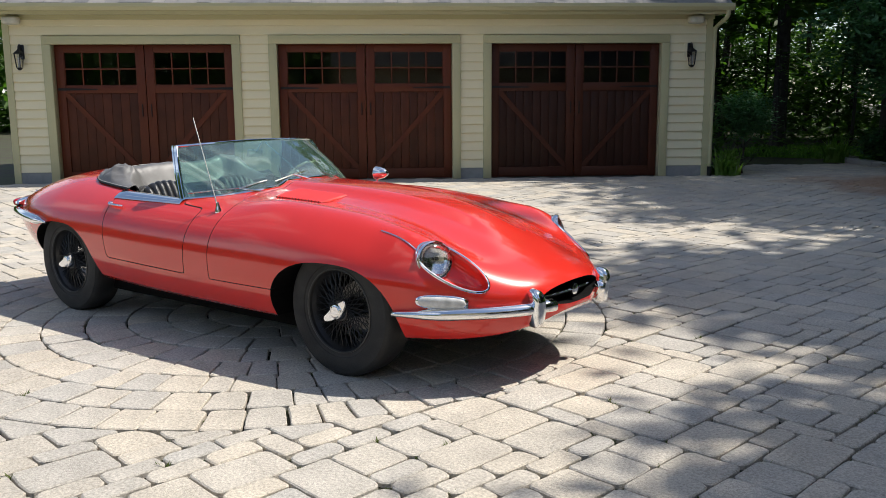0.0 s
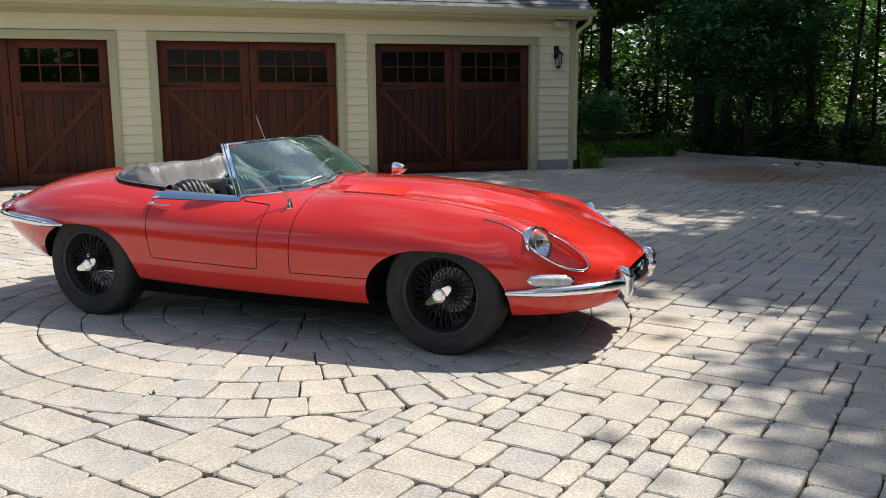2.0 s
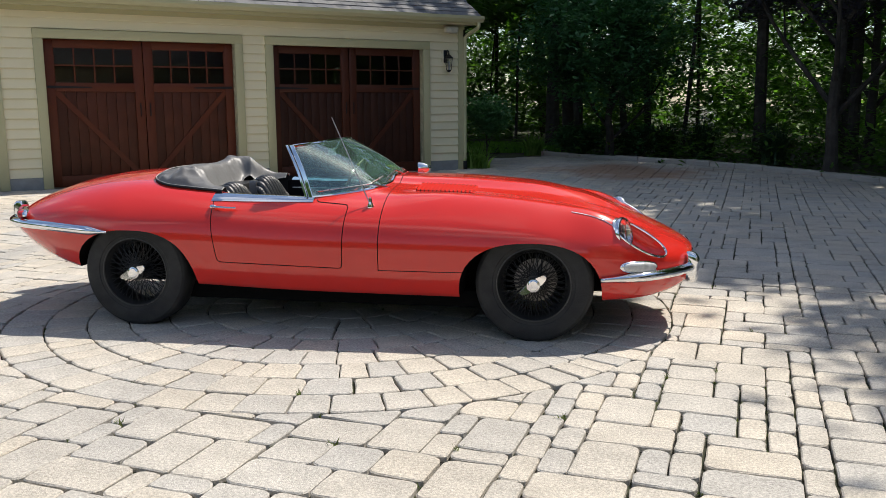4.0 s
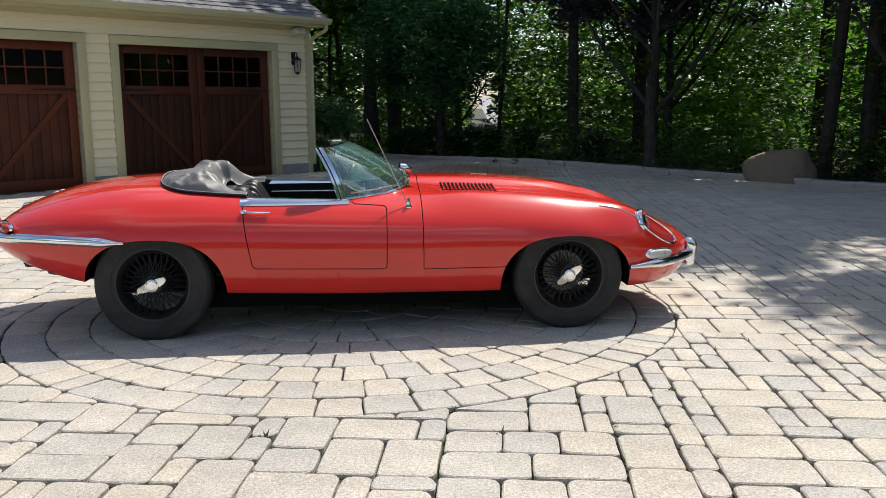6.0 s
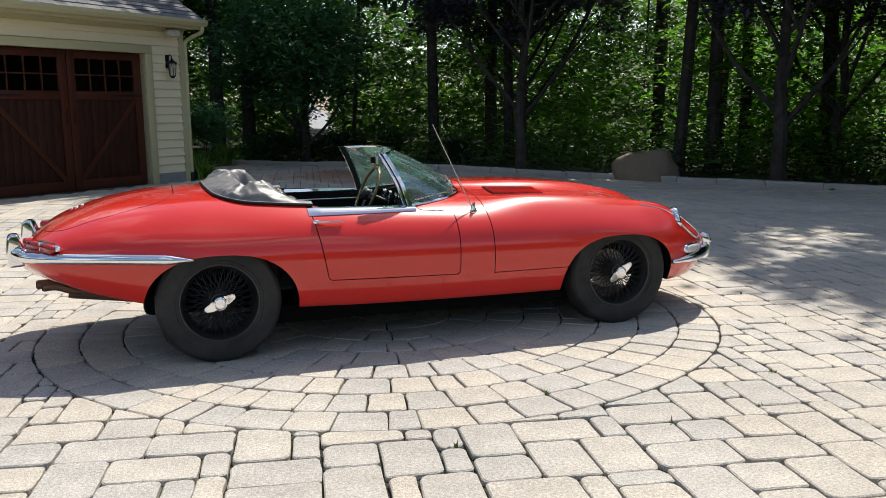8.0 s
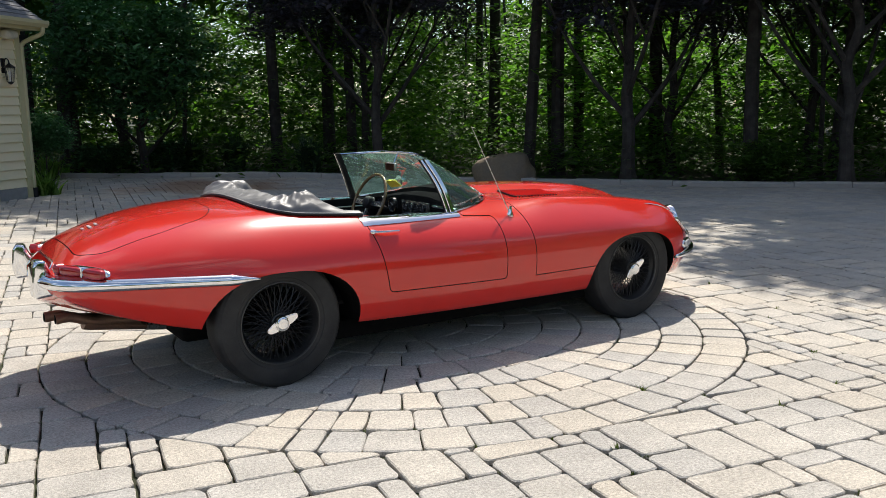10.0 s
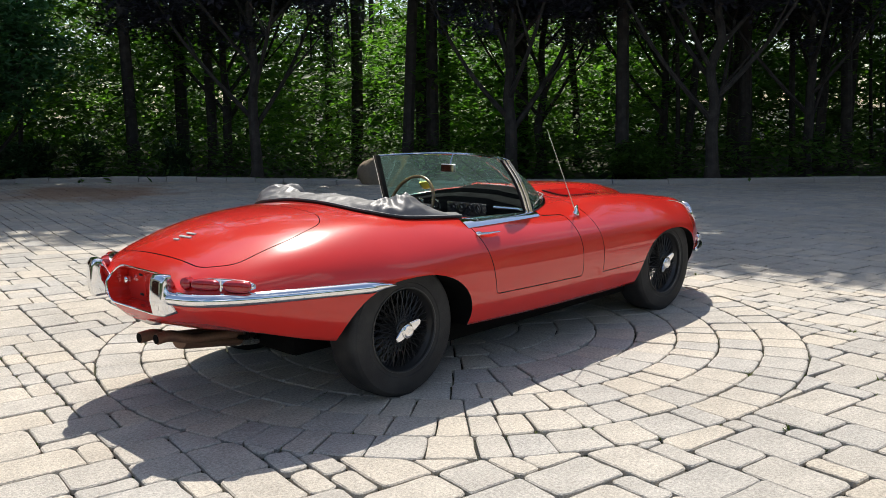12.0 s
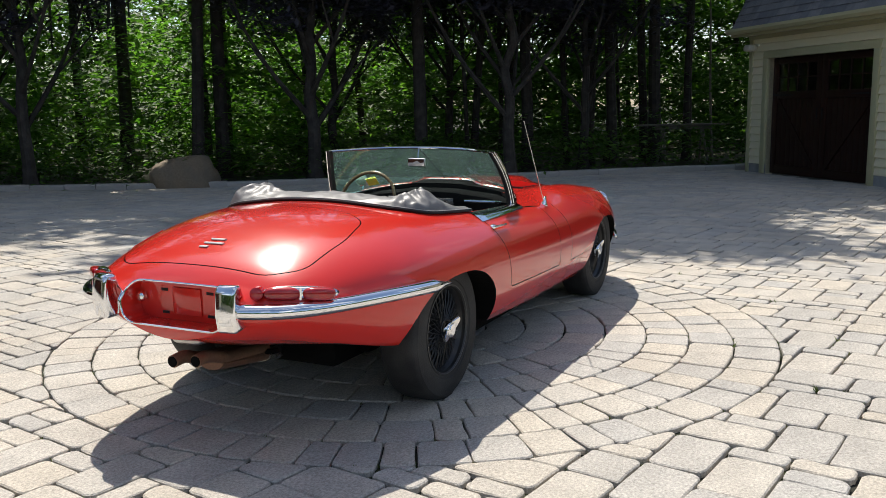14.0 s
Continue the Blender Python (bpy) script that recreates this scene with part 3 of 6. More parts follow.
def lamp_frame(s):
    """Middle, long axis, cross axis and outward axis of a headlamp's opening; s is the side."""
    a, b = Vector((1.66, 0.645 * s, 0.69)), Vector((1.972, 0.505 * s, 0.497))
    e1 = (b - a).normalized()
    n0 = Vector((0.45, 0.62 * s, 0.62)).normalized()
    e2 = n0.cross(e1).normalized()
    if e2.z > 0:
        e2 = -e2
    nn = e1.cross(e2)
    if nn.dot(n0) < 0:
        nn = -nn
    return (a + b) / 2, e1, e2, nn


def lamp_loop(s, grow=0.0):
    c, e1, e2, nn = lamp_frame(s)
    pts = []
    for k in range(36):
        t = 2 * math.pi * k / 36
        u = 0.186 * math.copysign(abs(math.cos(t)) ** 0.9, math.cos(t))
        w = (0.082 - 0.014 * math.cos(t)) * math.sin(t)
        pts.append(c + e1 * u * (1 + grow) + e2 * w * (1 + grow))
    return pts


def lamp_scoop(s):
    """The hollow in front of a headlamp: a dish under the teardrop outline."""
    c, e1, e2, nn = lamp_frame(s)
    loop = lamp_loop(s)
    bm = bmesh.new()
    rings = []
    for k, d in ((1.0, 0.2), (1.0, 0.0), (0.97, -0.03), (0.86, -0.06), (0.62, -0.085), (0.3, -0.095)):
        rings.append([bm.verts.new(c + (p - c) * k + nn * d) for p in loop])
    for A, B in zip(rings, rings[1:]):
        for i in range(36):
            bm.faces.new((A[i], A[(i + 1) % 36], B[(i + 1) % 36], B[i]))
    bm.faces.new(rings[0])
    bm.faces.new(rings[-1])
    bmesh.ops.recalc_face_normals(bm, faces=bm.faces)
    return bm


def build_car():
    car = thing("sports_car", "open red two-seat classic sports car parked on the pavers", "car")
    cuts = []
    for outline in (REAR_ARCH, FRONT_ARCH):
        for s in (-1, 1):
            cuts.append((prism(outline, *sorted((0.43 * s, 1.0 * s))), 1))
    cuts.append((prism(COCKPIT, 0.36, 1.3, "z"), 2))
    mouth = bmesh.new()
    bmesh.ops.create_uvsphere(mouth, u_segments=40, v_segments=20, radius=1)
    for v in mouth.verts:
        v.co = Vector((2.15 + v.co.x * 0.17, v.co.y * 0.285, 0.425 + v.co.z * 0.053))
    cuts.append((mouth, 1))
    cuts.append((prism(rounded([(-0.262, 0.513), (0.262, 0.513), (0.262, 0.672), (-0.262, 0.672)], 0.075, 6), -2.6, -2.135, "x"), 0))
    for s in (-1, 1):
        cuts.append((lamp_scoop(s), 0))
    for s in (-1, 1):
        lo, hi = sorted((0.63 * s, 1.0 * s))
        cuts.append((groove(DOOR, 0.0050, lo, hi, "y"), 3))
    cuts.append((groove(BOOT, 0.005, 0.70, 1.1, "z"), 3))
    slit = bmesh.new()
    box(slit, 0.340, 0.345, -1, 1, 0.402, 1.1)
    cuts.append((slit, 3))
    for s in (-1, 1):
        lo, hi = sorted((0.78 * s, 1.0 * s))
        sl = bmesh.new()
        box(sl, 0.341, 0.84, lo, hi, 0.400, 0.4045)
        cuts.append((sl, 3))
    bm, names = carve(car_skin(), cuts, [RED, DARK, TRIM, GAP])
    bm.normal_update()
    slot = {nm: i for i, nm in enumerate(names)}
    red = slot[RED.name]

    for f in bm.faces:
        if f.material_index == red and f.normal.z < -0.9 and f.calc_center_median().z < 0.42 and f.calc_center_median().x < 1.98:
            f.material_index = slot[DARK.name]

    def pick(test, name, label, src):
        sel = [f for f in src.faces if f.material_index == red and test(f.calc_center_median())]
        if not sel:
            return None
        made = bmesh.new()
        new_v = {}
        for f in sel:
            vs = []
            for v in f.verts:
                if v not in new_v:
                    new_v[v] = made.verts.new(v.co)
                vs.append(new_v[v])
            made.faces.new(vs)
        bmesh.ops.split_edges(made, edges=[e for e in made.edges if len(e.link_faces) == 2 and e.calc_face_angle(0) > 0.6])
        bmesh.ops.delete(src, geom=sel, context="FACES")
        ob = part(name, made, RED, car, label, "all")
        skin_normals(ob.data)
        return ob
    for s in (-1, 1):
        pick(lambda c: c.y * s > 0.6 and inside((c.x, c.z), DOOR), "door", "red car door, closed", bm)
    pick(lambda c: inside((c.x, c.y), BOOT) and c.z > 0.68, "boot_lid", "red boot lid, closed", bm)
    pick(lambda c: c.x > 0.344 and (c.z > 0.403 or c.x > 1.3), "bonnet", "long red bonnet with a raised centre bulge", bm)
    wells = bmesh.new()
    seen = {}
    gone = [f for f in bm.faces if f.material_index == slot[DARK.name] and f.calc_center_median().x > 0.344]
    for f in gone:
        for v in f.verts:
            if v not in seen:
                seen[v] = wells.verts.new(v.co)
        wells.faces.new([seen[v] for v in f.verts])
    bmesh.ops.delete(bm, geom=gone, context="FACES")
    part("inner_wing", wells, DARK, car, "dark inner wings and undertray", False)
    for s in (-1, 1):
        pick(lambda c: c.x > 0.344 and c.y * s > 0.3, "sill_panel", "red sill below the bonnet", bm)
    def lift_out(mat, name, label, test=None):
        sel = [f for f in bm.faces if f.material_index == slot[mat.name] and (test is None or test(f.calc_center_median()))]
        made, seen2 = bmesh.new(), {}
        for f in sel:
            for v in f.verts:
                if v not in seen2:
                    seen2[v] = made.verts.new(v.co)
            made.faces.new([seen2[v] for v in f.verts])
        bmesh.ops.delete(bm, geom=sel, context="FACES")
        part(name, made, mat, car, label, False)
    lift_out(DARK, "wheel_arch_liner", "dark rear arches and underside")
    lift_out(TRIM, "cockpit_tub", "black trimmed cockpit tub")
    lift_out(GAP, "boot_shut_line", "", lambda c: c.x < -1.3)
    lift_out(GAP, "bonnet_shut_line", "", lambda c: c.x > 0.3)
    lift_out(GAP, "door_shut_line", "", lambda c: c.y < 0)
    lift_out(GAP, "door_shut_line", "", lambda c: c.y > 0)
    lift_out(RED, "plate_recess", "red recess for the rear plate", lambda c: -2.228 < c.x < -2.13 and abs(c.y) < 0.2635 and 0.512 < c.z < 0.673 and SKIN.find_nearest(c)[3] > 0.002)
    all_m = {RED.name: RED, DARK.name: DARK, TRIM.name: TRIM, GAP.name: GAP}
    bmesh.ops.split_edges(bm, edges=[e for e in bm.edges if len(e.link_faces) == 2 and e.calc_face_angle(0) > 0.6])
    body = part("body", bm, [all_m[nm] for nm in names], car, "glossy red sports car body", "all")
    skin_normals(body.data)
    return car


def build_wheel(car, x, s):
    """A wire wheel; s is the side, -1 for the car's right."""
    R, zc, y0 = 0.336, 0.328, 0.635 * s
    m = Matrix.Translation((x, y0, zc)) @ Matrix.Diagonal((1, s, 1, 1))
    hub = new("wheel")
    hub.parent = car
    prof = [(0.205, -0.085), (0.225, -0.09), (0.27, -0.10), (0.312, -0.094), (0.328, -0.08), (R, -0.055), (R, -0.0), (R, 0.055), (0.330, 0.076), (0.322, 0.088), (0.316, 0.0905), (0.311, 0.096), (0.27, 0.102), (0.236, 0.097), (0.232, 0.092), (0.222, 0.092), (0.205, 0.085), (0.20, 0.0)]
    bm = lathe(prof, m, 64, closed=True)
    for v in bm.verts:
        if v.co.z < 0.0:
            v.co.z = 0.0
            v.co.y += 0.012 * (1 if v.co.y > y0 else -1)
    part("tyre", bm, TYRE, hub, "black rubber tyre")
    bm = lathe([(0.205, 0.088), (0.212, 0.082), (0.205, 0.07), (0.19, 0.045), (0.175, 0.02), (0.175, -0.05), (0.20, -0.085), (0.206, -0.088), (0.205, -0.07), (0.185, -0.045), (0.185, 0.02), (0.198, 0.05), (0.207, 0.07)], m, 64, closed=True)
    part("rim", bm, WHEEL_BLACK, hub, "black painted wheel rim")
    bm = bmesh.new()
    n = 28
    for k in range(n):
        a = 2 * math.pi * k / n
        for r0, h0, r1, h1, d in ((0.045, 0.068, 0.19, 0.052, 0.62), (0.045, 0.074, 0.188, 0.05, -0.62), (0.05, -0.02, 0.178, 0.01, 0.45), (0.05, -0.02, 0.178, -0.01, -0.45)):
            p0 = m @ Vector((r0 * math.cos(a), h0, r0 * math.sin(a)))
            p1 = m @ Vector((r1 * math.cos(a + d), h1, r1 * math.sin(a + d)))
            tube([p0, p1], 0.0024, 4, bm)
    part("spokes", bm, WHEEL_BLACK, hub, "black wire spokes")
    part("hub_shell", lathe([(0.0, 0.08), (0.05, 0.08), (0.052, 0.03), (0.055, -0.03), (0.0, -0.03)], m, 32), WHEEL_BLACK, hub)
    part("rim_lip", lathe([(0.203, 0.087), (0.207, 0.094), (0.212, 0.093), (0.213, 0.086), (0.208, 0.083)], m, 64, closed=True), RIM_LIP, hub, "worn grey rim lip")
    if x > 0:
        part("brake_disc", lathe([(0.0, -0.06), (0.125, -0.06), (0.125, -0.072), (0.0, -0.072)], m, 40), ALLOY_DISC, hub)
    turn = m @ pose(0, 0, 0, 0, {1.22: 36, -1.22: 24}[x] * s, 0)
    bm = lathe([(0.0, 0.119), (0.026, 0.118), (0.030, 0.114), (0.036, 0.113), (0.042, 0.104), (0.044, 0.085), (0.047, 0.075), (0.0, 0.07)], turn, 32)
    for q in (-1, 1):
        ear = [(0.026 * q, -0.026), (0.058 * q, -0.020), (0.083 * q, -0.010), (0.090 * q, 0.004), (0.086 * q, 0.016), (0.066 * q, 0.020), (0.026 * q, 0.028)]
        b2 = prism(ear, 0.092, 0.108)
        bmesh.ops.bevel(b2, geom=b2.edges[:], offset=0.004, segments=2, affect="EDGES")
        for v in b2.verts:
            v.co.y += 0.012 * max(0, abs(v.co.x) - 0.03) / 0.06
            v.co = turn @ v.co
        tmp = bpy.data.meshes.new("ear")
        b2.to_mesh(tmp)
        b2.free()
        bm.from_mesh(tmp)
        bpy.data.meshes.remove(tmp)
    part("spinner", bm, CHROME, hub, "two-eared chrome knock-off spinner")
    return hub


car = build_car()
for wx in (1.22, -1.22):
    for ws in (-1, 1):
        build_wheel(car, wx, ws)

# ---------------------------------------------------------------- leaves and trees
def quick_mesh(verts, tris):
    me = bpy.data.meshes.new("leaves")
    verts, tris = np.asarray(verts, np.float32), np.asarray(tris, np.int32)
    me.vertices.add(len(verts))
    me.vertices.foreach_set("co", verts.ravel())
    me.loops.add(tris.size)
    me.loops.foreach_set("vertex_index", tris.ravel())
    me.polygons.add(len(tris))
    me.polygons.foreach_set("loop_start", np.arange(0, tris.size, 3, dtype=np.int32))
    me.update(calc_edges=True)
    return me


def leaf_mesh(centres, size, rng, droop=0.35, slim=0.42):
    """One folded diamond leaf for each centre; droop 0 lays them flat, 1 turns them every way."""
    n = len(centres)
    s = size * rng.uniform(0.6, 1.25, (n, 1))
    az = rng.uniform(0, 2 * np.pi, n)
    tilt = rng.normal(0, droop, n)
    a = np.stack([np.cos(az) * np.cos(tilt), np.sin(az) * np.cos(tilt), np.sin(tilt)], 1)
    roll = rng.normal(0, droop, n)
    b0 = np.stack([-np.sin(az), np.cos(az), np.zeros(n)], 1)
    up = np.cross(a, b0)
    b = b0 * np.cos(roll)[:, None] + up * np.sin(roll)[:, None]
    nr = np.cross(a, b)
    v = np.stack([centres - a * s, centres + b * s * slim + nr * s * 0.12, centres + a * s, centres - b * s * slim + nr * s * 0.12], 1).reshape(-1, 3)
    i = np.arange(n)[:, None] * 4
    return quick_mesh(v, np.concatenate([i + np.array([[0, 1, 2]]), i + np.array([[0, 2, 3]])]))


def leaf_part(name, centres, size, rng, mt, parent=None, label="", droop=0.35, slim=0.42):
    me = leaf_mesh(centres, size, rng, droop, slim)
    me.materials.append(mt)
    ob = new(name, me)
    ob.parent = parent
    return tagged(ob, label)


def clumps(rng, count, each, centre, radii, spread, shell=0.55, floor=None):
    """Leaf places in clumps that fill an uneven ellipsoid, thicker towards its skin."""
    d = rng.normal(0, 1, (count, 3))
    d /= np.linalg.norm(d, axis=1)[:, None]
    r = (shell + (1 - shell) * rng.random(count)) * rng.uniform(0.75, 1.12, count)
    c = np.array(centre) + d * r[:, None] * np.array(radii)
    p = np.repeat(c, each, 0) + rng.normal(0, 1, (count * each, 3)) * np.array([spread, spread, spread * 0.55])
    if floor is not None:
        p = p[p[:, 2] > floor]
    return p


def trunk_mesh(rng, height, r0, lean=(0, 0), limbs=6, fork=0.4, limb_len=2.0, limb_rise=0.8, wobble=0.12, sides=9):
    """A tapered, slightly crooked trunk with a flared foot and limbs."""
    bm = bmesh.new()
    n = 9
    pts = []
    for i in range(n + 1):
        t = i / n
        pts.append(Vector((lean[0] * t + wobble * t * rng.normal(), lean[1] * t + wobble * t * rng.normal(), -0.15 + (height + 0.15) * t)))
    pts = spline(pts, 3)
    tube(pts, r0, sides, bm, taper=r0 * 0.28)
    for v in bm.verts:
        if v.co.z < 0.4:
            k = 1 + 0.55 * (1 - max(v.co.z, 0) / 0.4) ** 2
            v.co.x *= k
            v.co.y *= k
    for k in range(limbs):
        t = fork + (0.95 - fork) * (k + 0.5) / max(1, limbs)
        p = pts[int(t * (len(pts) - 1))]
        az = k * 2.4 + rng.uniform(-0.5, 0.5)
        L = limb_len * rng.uniform(0.7, 1.2) * (1.15 - 0.5 * t)
        d = Vector((math.cos(az), math.sin(az), limb_rise))
        mid = p + d * L * 0.5 + Vector((0, 0, -0.08 * L))
        end = p + d * L + Vector((0, 0, 0.12 * L))
        lp = spline([p, mid, end], 5)
        rr = r0 * (1 - 0.65 * t) * 0.55
        tube(lp, rr, 6, bm, taper=rr * 0.2)
        for q in range(2):
            s = lp[4 + 3 * q]
            dd = Vector((math.cos(az + (1 if q else -1) * 0.9), math.sin(az + (1 if q else -1) * 0.9), limb_rise * 0.8))
            tube([s, s + dd * L * 0.25, s + dd * L * 0.45 + Vector((0, 0, 0.05))], rr * 0.5, 5, bm, taper=rr * 0.1)
    return bm


def build_tree(x, y, rng, height, r0, crown, radii, leaves, size, mt, label, category="tree", lean=(0, 0), limbs=6, fork=0.4, limb_len=2.0, limb_rise=0.8, spread=0.3, droop=0.4, each=60, floor=None, bark=None, shell=0.45, group=""):
    z = ground_at(x, y) - 0.03
    t = thing("tree", label, category, pose(x, y, z), group)
    part("trunk", trunk_mesh(rng, height, r0, lean, limbs, fork, limb_len, limb_rise), bark or BARK, t)
    c = clumps(rng, leaves // each, each, crown, radii, spread, shell, floor)
    leaf_part("crown", c, size, rng, mt, t, "", droop)
    return t


rng = np.random.default_rng(7)
# purple plums along the kerb
for x, y, h, r in ((8.75, 6.95, 5.0, 0.14), (5.55, 10.75, 5.2, 0.12), (10.6, 3.75, 4.8, 0.13), (7.2, 14.4, 5.4, 0.12), (13.2, 3.1, 5.0, 0.11), (13.4, 6.4, 5.0, 0.11), (10.9, 7.9, 5.2, 0.11)):
    build_tree(x, y, rng, h, r, (0.1, 0.1, 4.4), (3.2, 3.2, 1.8), 20000, 0.085, PLUM, "purple-leaved plum tree in shade behind the kerb", limbs=12, fork=0.2, limb_len=2.3, limb_rise=1.35, spread=0.24, floor=2.3, shell=0.15, each=130, group="plum trees")
# round dogwood near the garage
build_tree(1.75, 14.1, rng, 2.9, 0.10, (-0.2, 0.1, 2.5), (2.0, 2.0, 1.6), 17000, 0.075, DOGWOOD, "round-crowned green ornamental tree behind the kerb", limbs=9, fork=0.16, limb_len=1.4, limb_rise=1.0, spread=0.2, floor=0.95, shell=0.45)
# tall trees at the wood's edge, whose crowns shade the yard
for x, y, h, r, cx, cy, rad in ((10.5, 5.6, 13, 0.14, -1.0, -1.2, 1.7), (9.3, 9.6, 13.5, 0.15, -0.9, -1.2, 1.6), (6.9, 14.6, 14, 0.13, 0.0, -0.8, 2.4), (0.9, 18.2, 14, 0.15, 0, 0, 2.8), (13.2, 4.4, 13, 0.14, 0, 0, 2.6), (7.15, 16.4, 15, 0.17, 0, 0, 2.6), (-2.6, 20.0, 15, 0.2, 0, 0, 2.8), (0.2, 19.0, 15, 0.2, 0, 0, 2.8), (11.6, 9.0, 15, 0.16, 0.5, 0.5, 2.8)):
    build_tree(x, y, rng, h, r, (cx, cy, h * 0.82), (rad, rad, rad * 1.25), 4600, 0.14, LEAF, "tall slender woodland tree with a leafy crown", limbs=7, fork=0.5, limb_len=2.2, spread=0.36, each=115, shell=0.3, group="woodland trees")

# trees added to keep the sun off the garage wing
for x, y, h in ((14.6, 3.4, 9.5), (16.6, 1.6, 10), (15.2, 5.6, 11)):
    build_tree(x, y, rng, h, 0.11, (-0.4, -0.4, h * 0.62), (2.6, 2.6, 2.9), 7000, 0.14, LEAF, "leafy tree beside the garage wing, added to shade it", limbs=8, fork=0.25, limb_len=2.2, spread=0.4, shell=0.25, group="woodland trees")
# the wood behind: trunks one by one near, then a mass
kerb_polar = sorted((math.degrees(math.atan2(p.y, p.x)), p.length) for p in KERB_LINE)
KA, KR = np.array([a for a, _ in kerb_polar]), np.array([r for _, r in kerb_polar])


def kerb_r(deg):
    return float(np.interp(deg, KA, KR))


for k in range(24):
    a = rng.uniform(6, 104)
    r = kerb_r(a) + rng.uniform(1.6, 9)
    x, y = r * math.cos(radians(a)), r * math.sin(radians(a))
    h = rng.uniform(11, 16)
    build_tree(x, y, rng, h, 0.04 + 0.13 * rng.random() ** 1.8, (0, 0, h * 0.85), (2.3, 2.3, 2.6), 1300, 0.2, LEAF, "slender woodland tree trunk with a leafy crown", lean=(rng.normal(0, 0.6), rng.normal(0, 0.6)), limbs=5, fork=0.45, limb_len=1.8, spread=0.5, each=40, shell=0.3, group="woodland trees")


def wood_places(n, lo, hi, z0, z1, a0=-6, a1=120):
    """Leaf places in the wood: polar about the yard, lo to hi metres behind the kerb, in sprays."""
    m = n // 30
    a = rng.uniform(a0, a1, m)
    r = np.interp(a, KA, KR) + rng.uniform(lo, hi, m)
    z = z0 + (z1 - z0) * rng.random(m) ** 0.9
    c = np.stack([r * np.cos(np.radians(a)), r * np.sin(np.radians(a)), z], 1)
    return np.repeat(c, 30, 0) + rng.normal(0, 1, (m * 30, 3)) * np.array([0.5, 0.5, 0.13])


low = np.concatenate([wood_places(20000, 2.0, 12, 0.1, 3.4), wood_places(14000, 0.7, 3.5, 0.0, 0.7)])
low = low[np.hypot(low[:, 0] - 7.2, low[:, 1] - 8.68) > 1.0]


def clearing(p):
    """Gaps cut in the foliage: to let sun onto the lawn behind the garage and into the wood's middle, and to open the
    view towards the far drive.
    """
    a = np.degrees(np.arctan2(p[:, 1], p[:, 0]))
    lawn = (p[:, 0] > -3) & (p[:, 0] < 1.0) & (p[:, 1] > 16) & (p[:, 1] < 25) & ((p[:, 2] > 5) | ((p[:, 0] < 1.0) & (p[:, 1] < 20) & (p[:, 2] < 1.2)))
    gap = (a > 33) & (a < 50) & (p[:, 2] > 4) & (np.hypot(p[:, 0], p[:, 1]) < np.interp(a, KA, KR) + 19) & (np.sin(p[:, 0] * 2.1) * np.sin(p[:, 1] * 1.7) > -0.6)
    return p[~lawn & ~gap & ~((a > 79.6) & (a < 81.8) & (p[:, 2] < 3))]


tagged(leaf_part("undergrowth", clearing(low), 0.085, rng, LEAF, None, "sparse green saplings and bushes in the wood", 0.3), category="undergrowth", kind="stuff")


def lit_leaf_patches(count, each, a0, a1, z0=0.3, z1=4.2, near=4, deep=15):
    """Tight leafy sprays of young trees, for the leaf colour that has sunlight painted in."""
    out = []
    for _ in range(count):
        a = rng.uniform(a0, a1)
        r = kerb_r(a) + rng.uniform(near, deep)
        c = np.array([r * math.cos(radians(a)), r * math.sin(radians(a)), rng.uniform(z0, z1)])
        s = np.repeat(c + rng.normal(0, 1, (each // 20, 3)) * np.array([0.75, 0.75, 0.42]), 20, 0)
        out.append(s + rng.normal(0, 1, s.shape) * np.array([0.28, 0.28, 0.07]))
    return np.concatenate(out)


young = np.concatenate([lit_leaf_patches(4, 400, 24, 36, 0.3, 2.5), lit_leaf_patches(26, 380, 34, 50, 0.3, 4.2, 3.0, 11), lit_leaf_patches(7, 420, 48, 62, 0.3, 3.4), lit_leaf_patches(6, 420, 64, 84, 0.5, 4.4), wood_places(4000, 6, 16, 0.0, 2.0, 38, 84)])
tagged(leaf_part("sunlit_thicket", clearing(young), 0.13, rng, LIT_LEAF, None, "young green thicket inside the wood, sunlight put into its leaf colour", 0.35), category="woods", kind="stuff")
# high leaves, mostly out of view, added to shade the wood below
tagged(leaf_part("wood_canopy", clearing(np.concatenate([wood_places(8000, 5, 24, 6.0, 9.5), wood_places(5000, 2, 12, 9, 13), wood_places(22000, 2, 14, 3.6, 8, 87, 122), wood_places(26000, 4, 26, 4.5, 9, -12, 31), wood_places(9000, 3, 14, 4.5, 8, 56, 88), wood_places(15000, 0.5, 16, 7, 11, 86, 124)])), 0.26, rng, LEAF, None, "green canopy over the wood, mostly unseen, added to shade it", 0.4), category="woods", kind="stuff")
far = np.concatenate([wood_places(26000, 9, 16, 0.0, 3.0), wood_places(100000, 20, 26, 0, 6), wood_places(130000, 30, 40, 0, 13)])
tagged(leaf_part("far_woods", clearing(far), 0.2, rng, LEAF, None, "dense green woodland foliage", 0.4), category="woods", kind="stuff")
m = 2600
a = rng.uniform(118, 356, m)
r = rng.uniform(40, 55, m)
c = np.stack([r * np.cos(np.radians(a)), r * np.sin(np.radians(a)), 7 * rng.random(m)], 1)
c = np.repeat(c, 30, 0) + rng.normal(0, 1, (m * 30, 3)) * np.array([1.2, 1.2, 0.8])
tagged(leaf_part("tree_line", c, 0.5, rng, LEAF, None, "distant line of green trees", 0.5), category="woods", kind="stuff")
bm = bmesh.new()
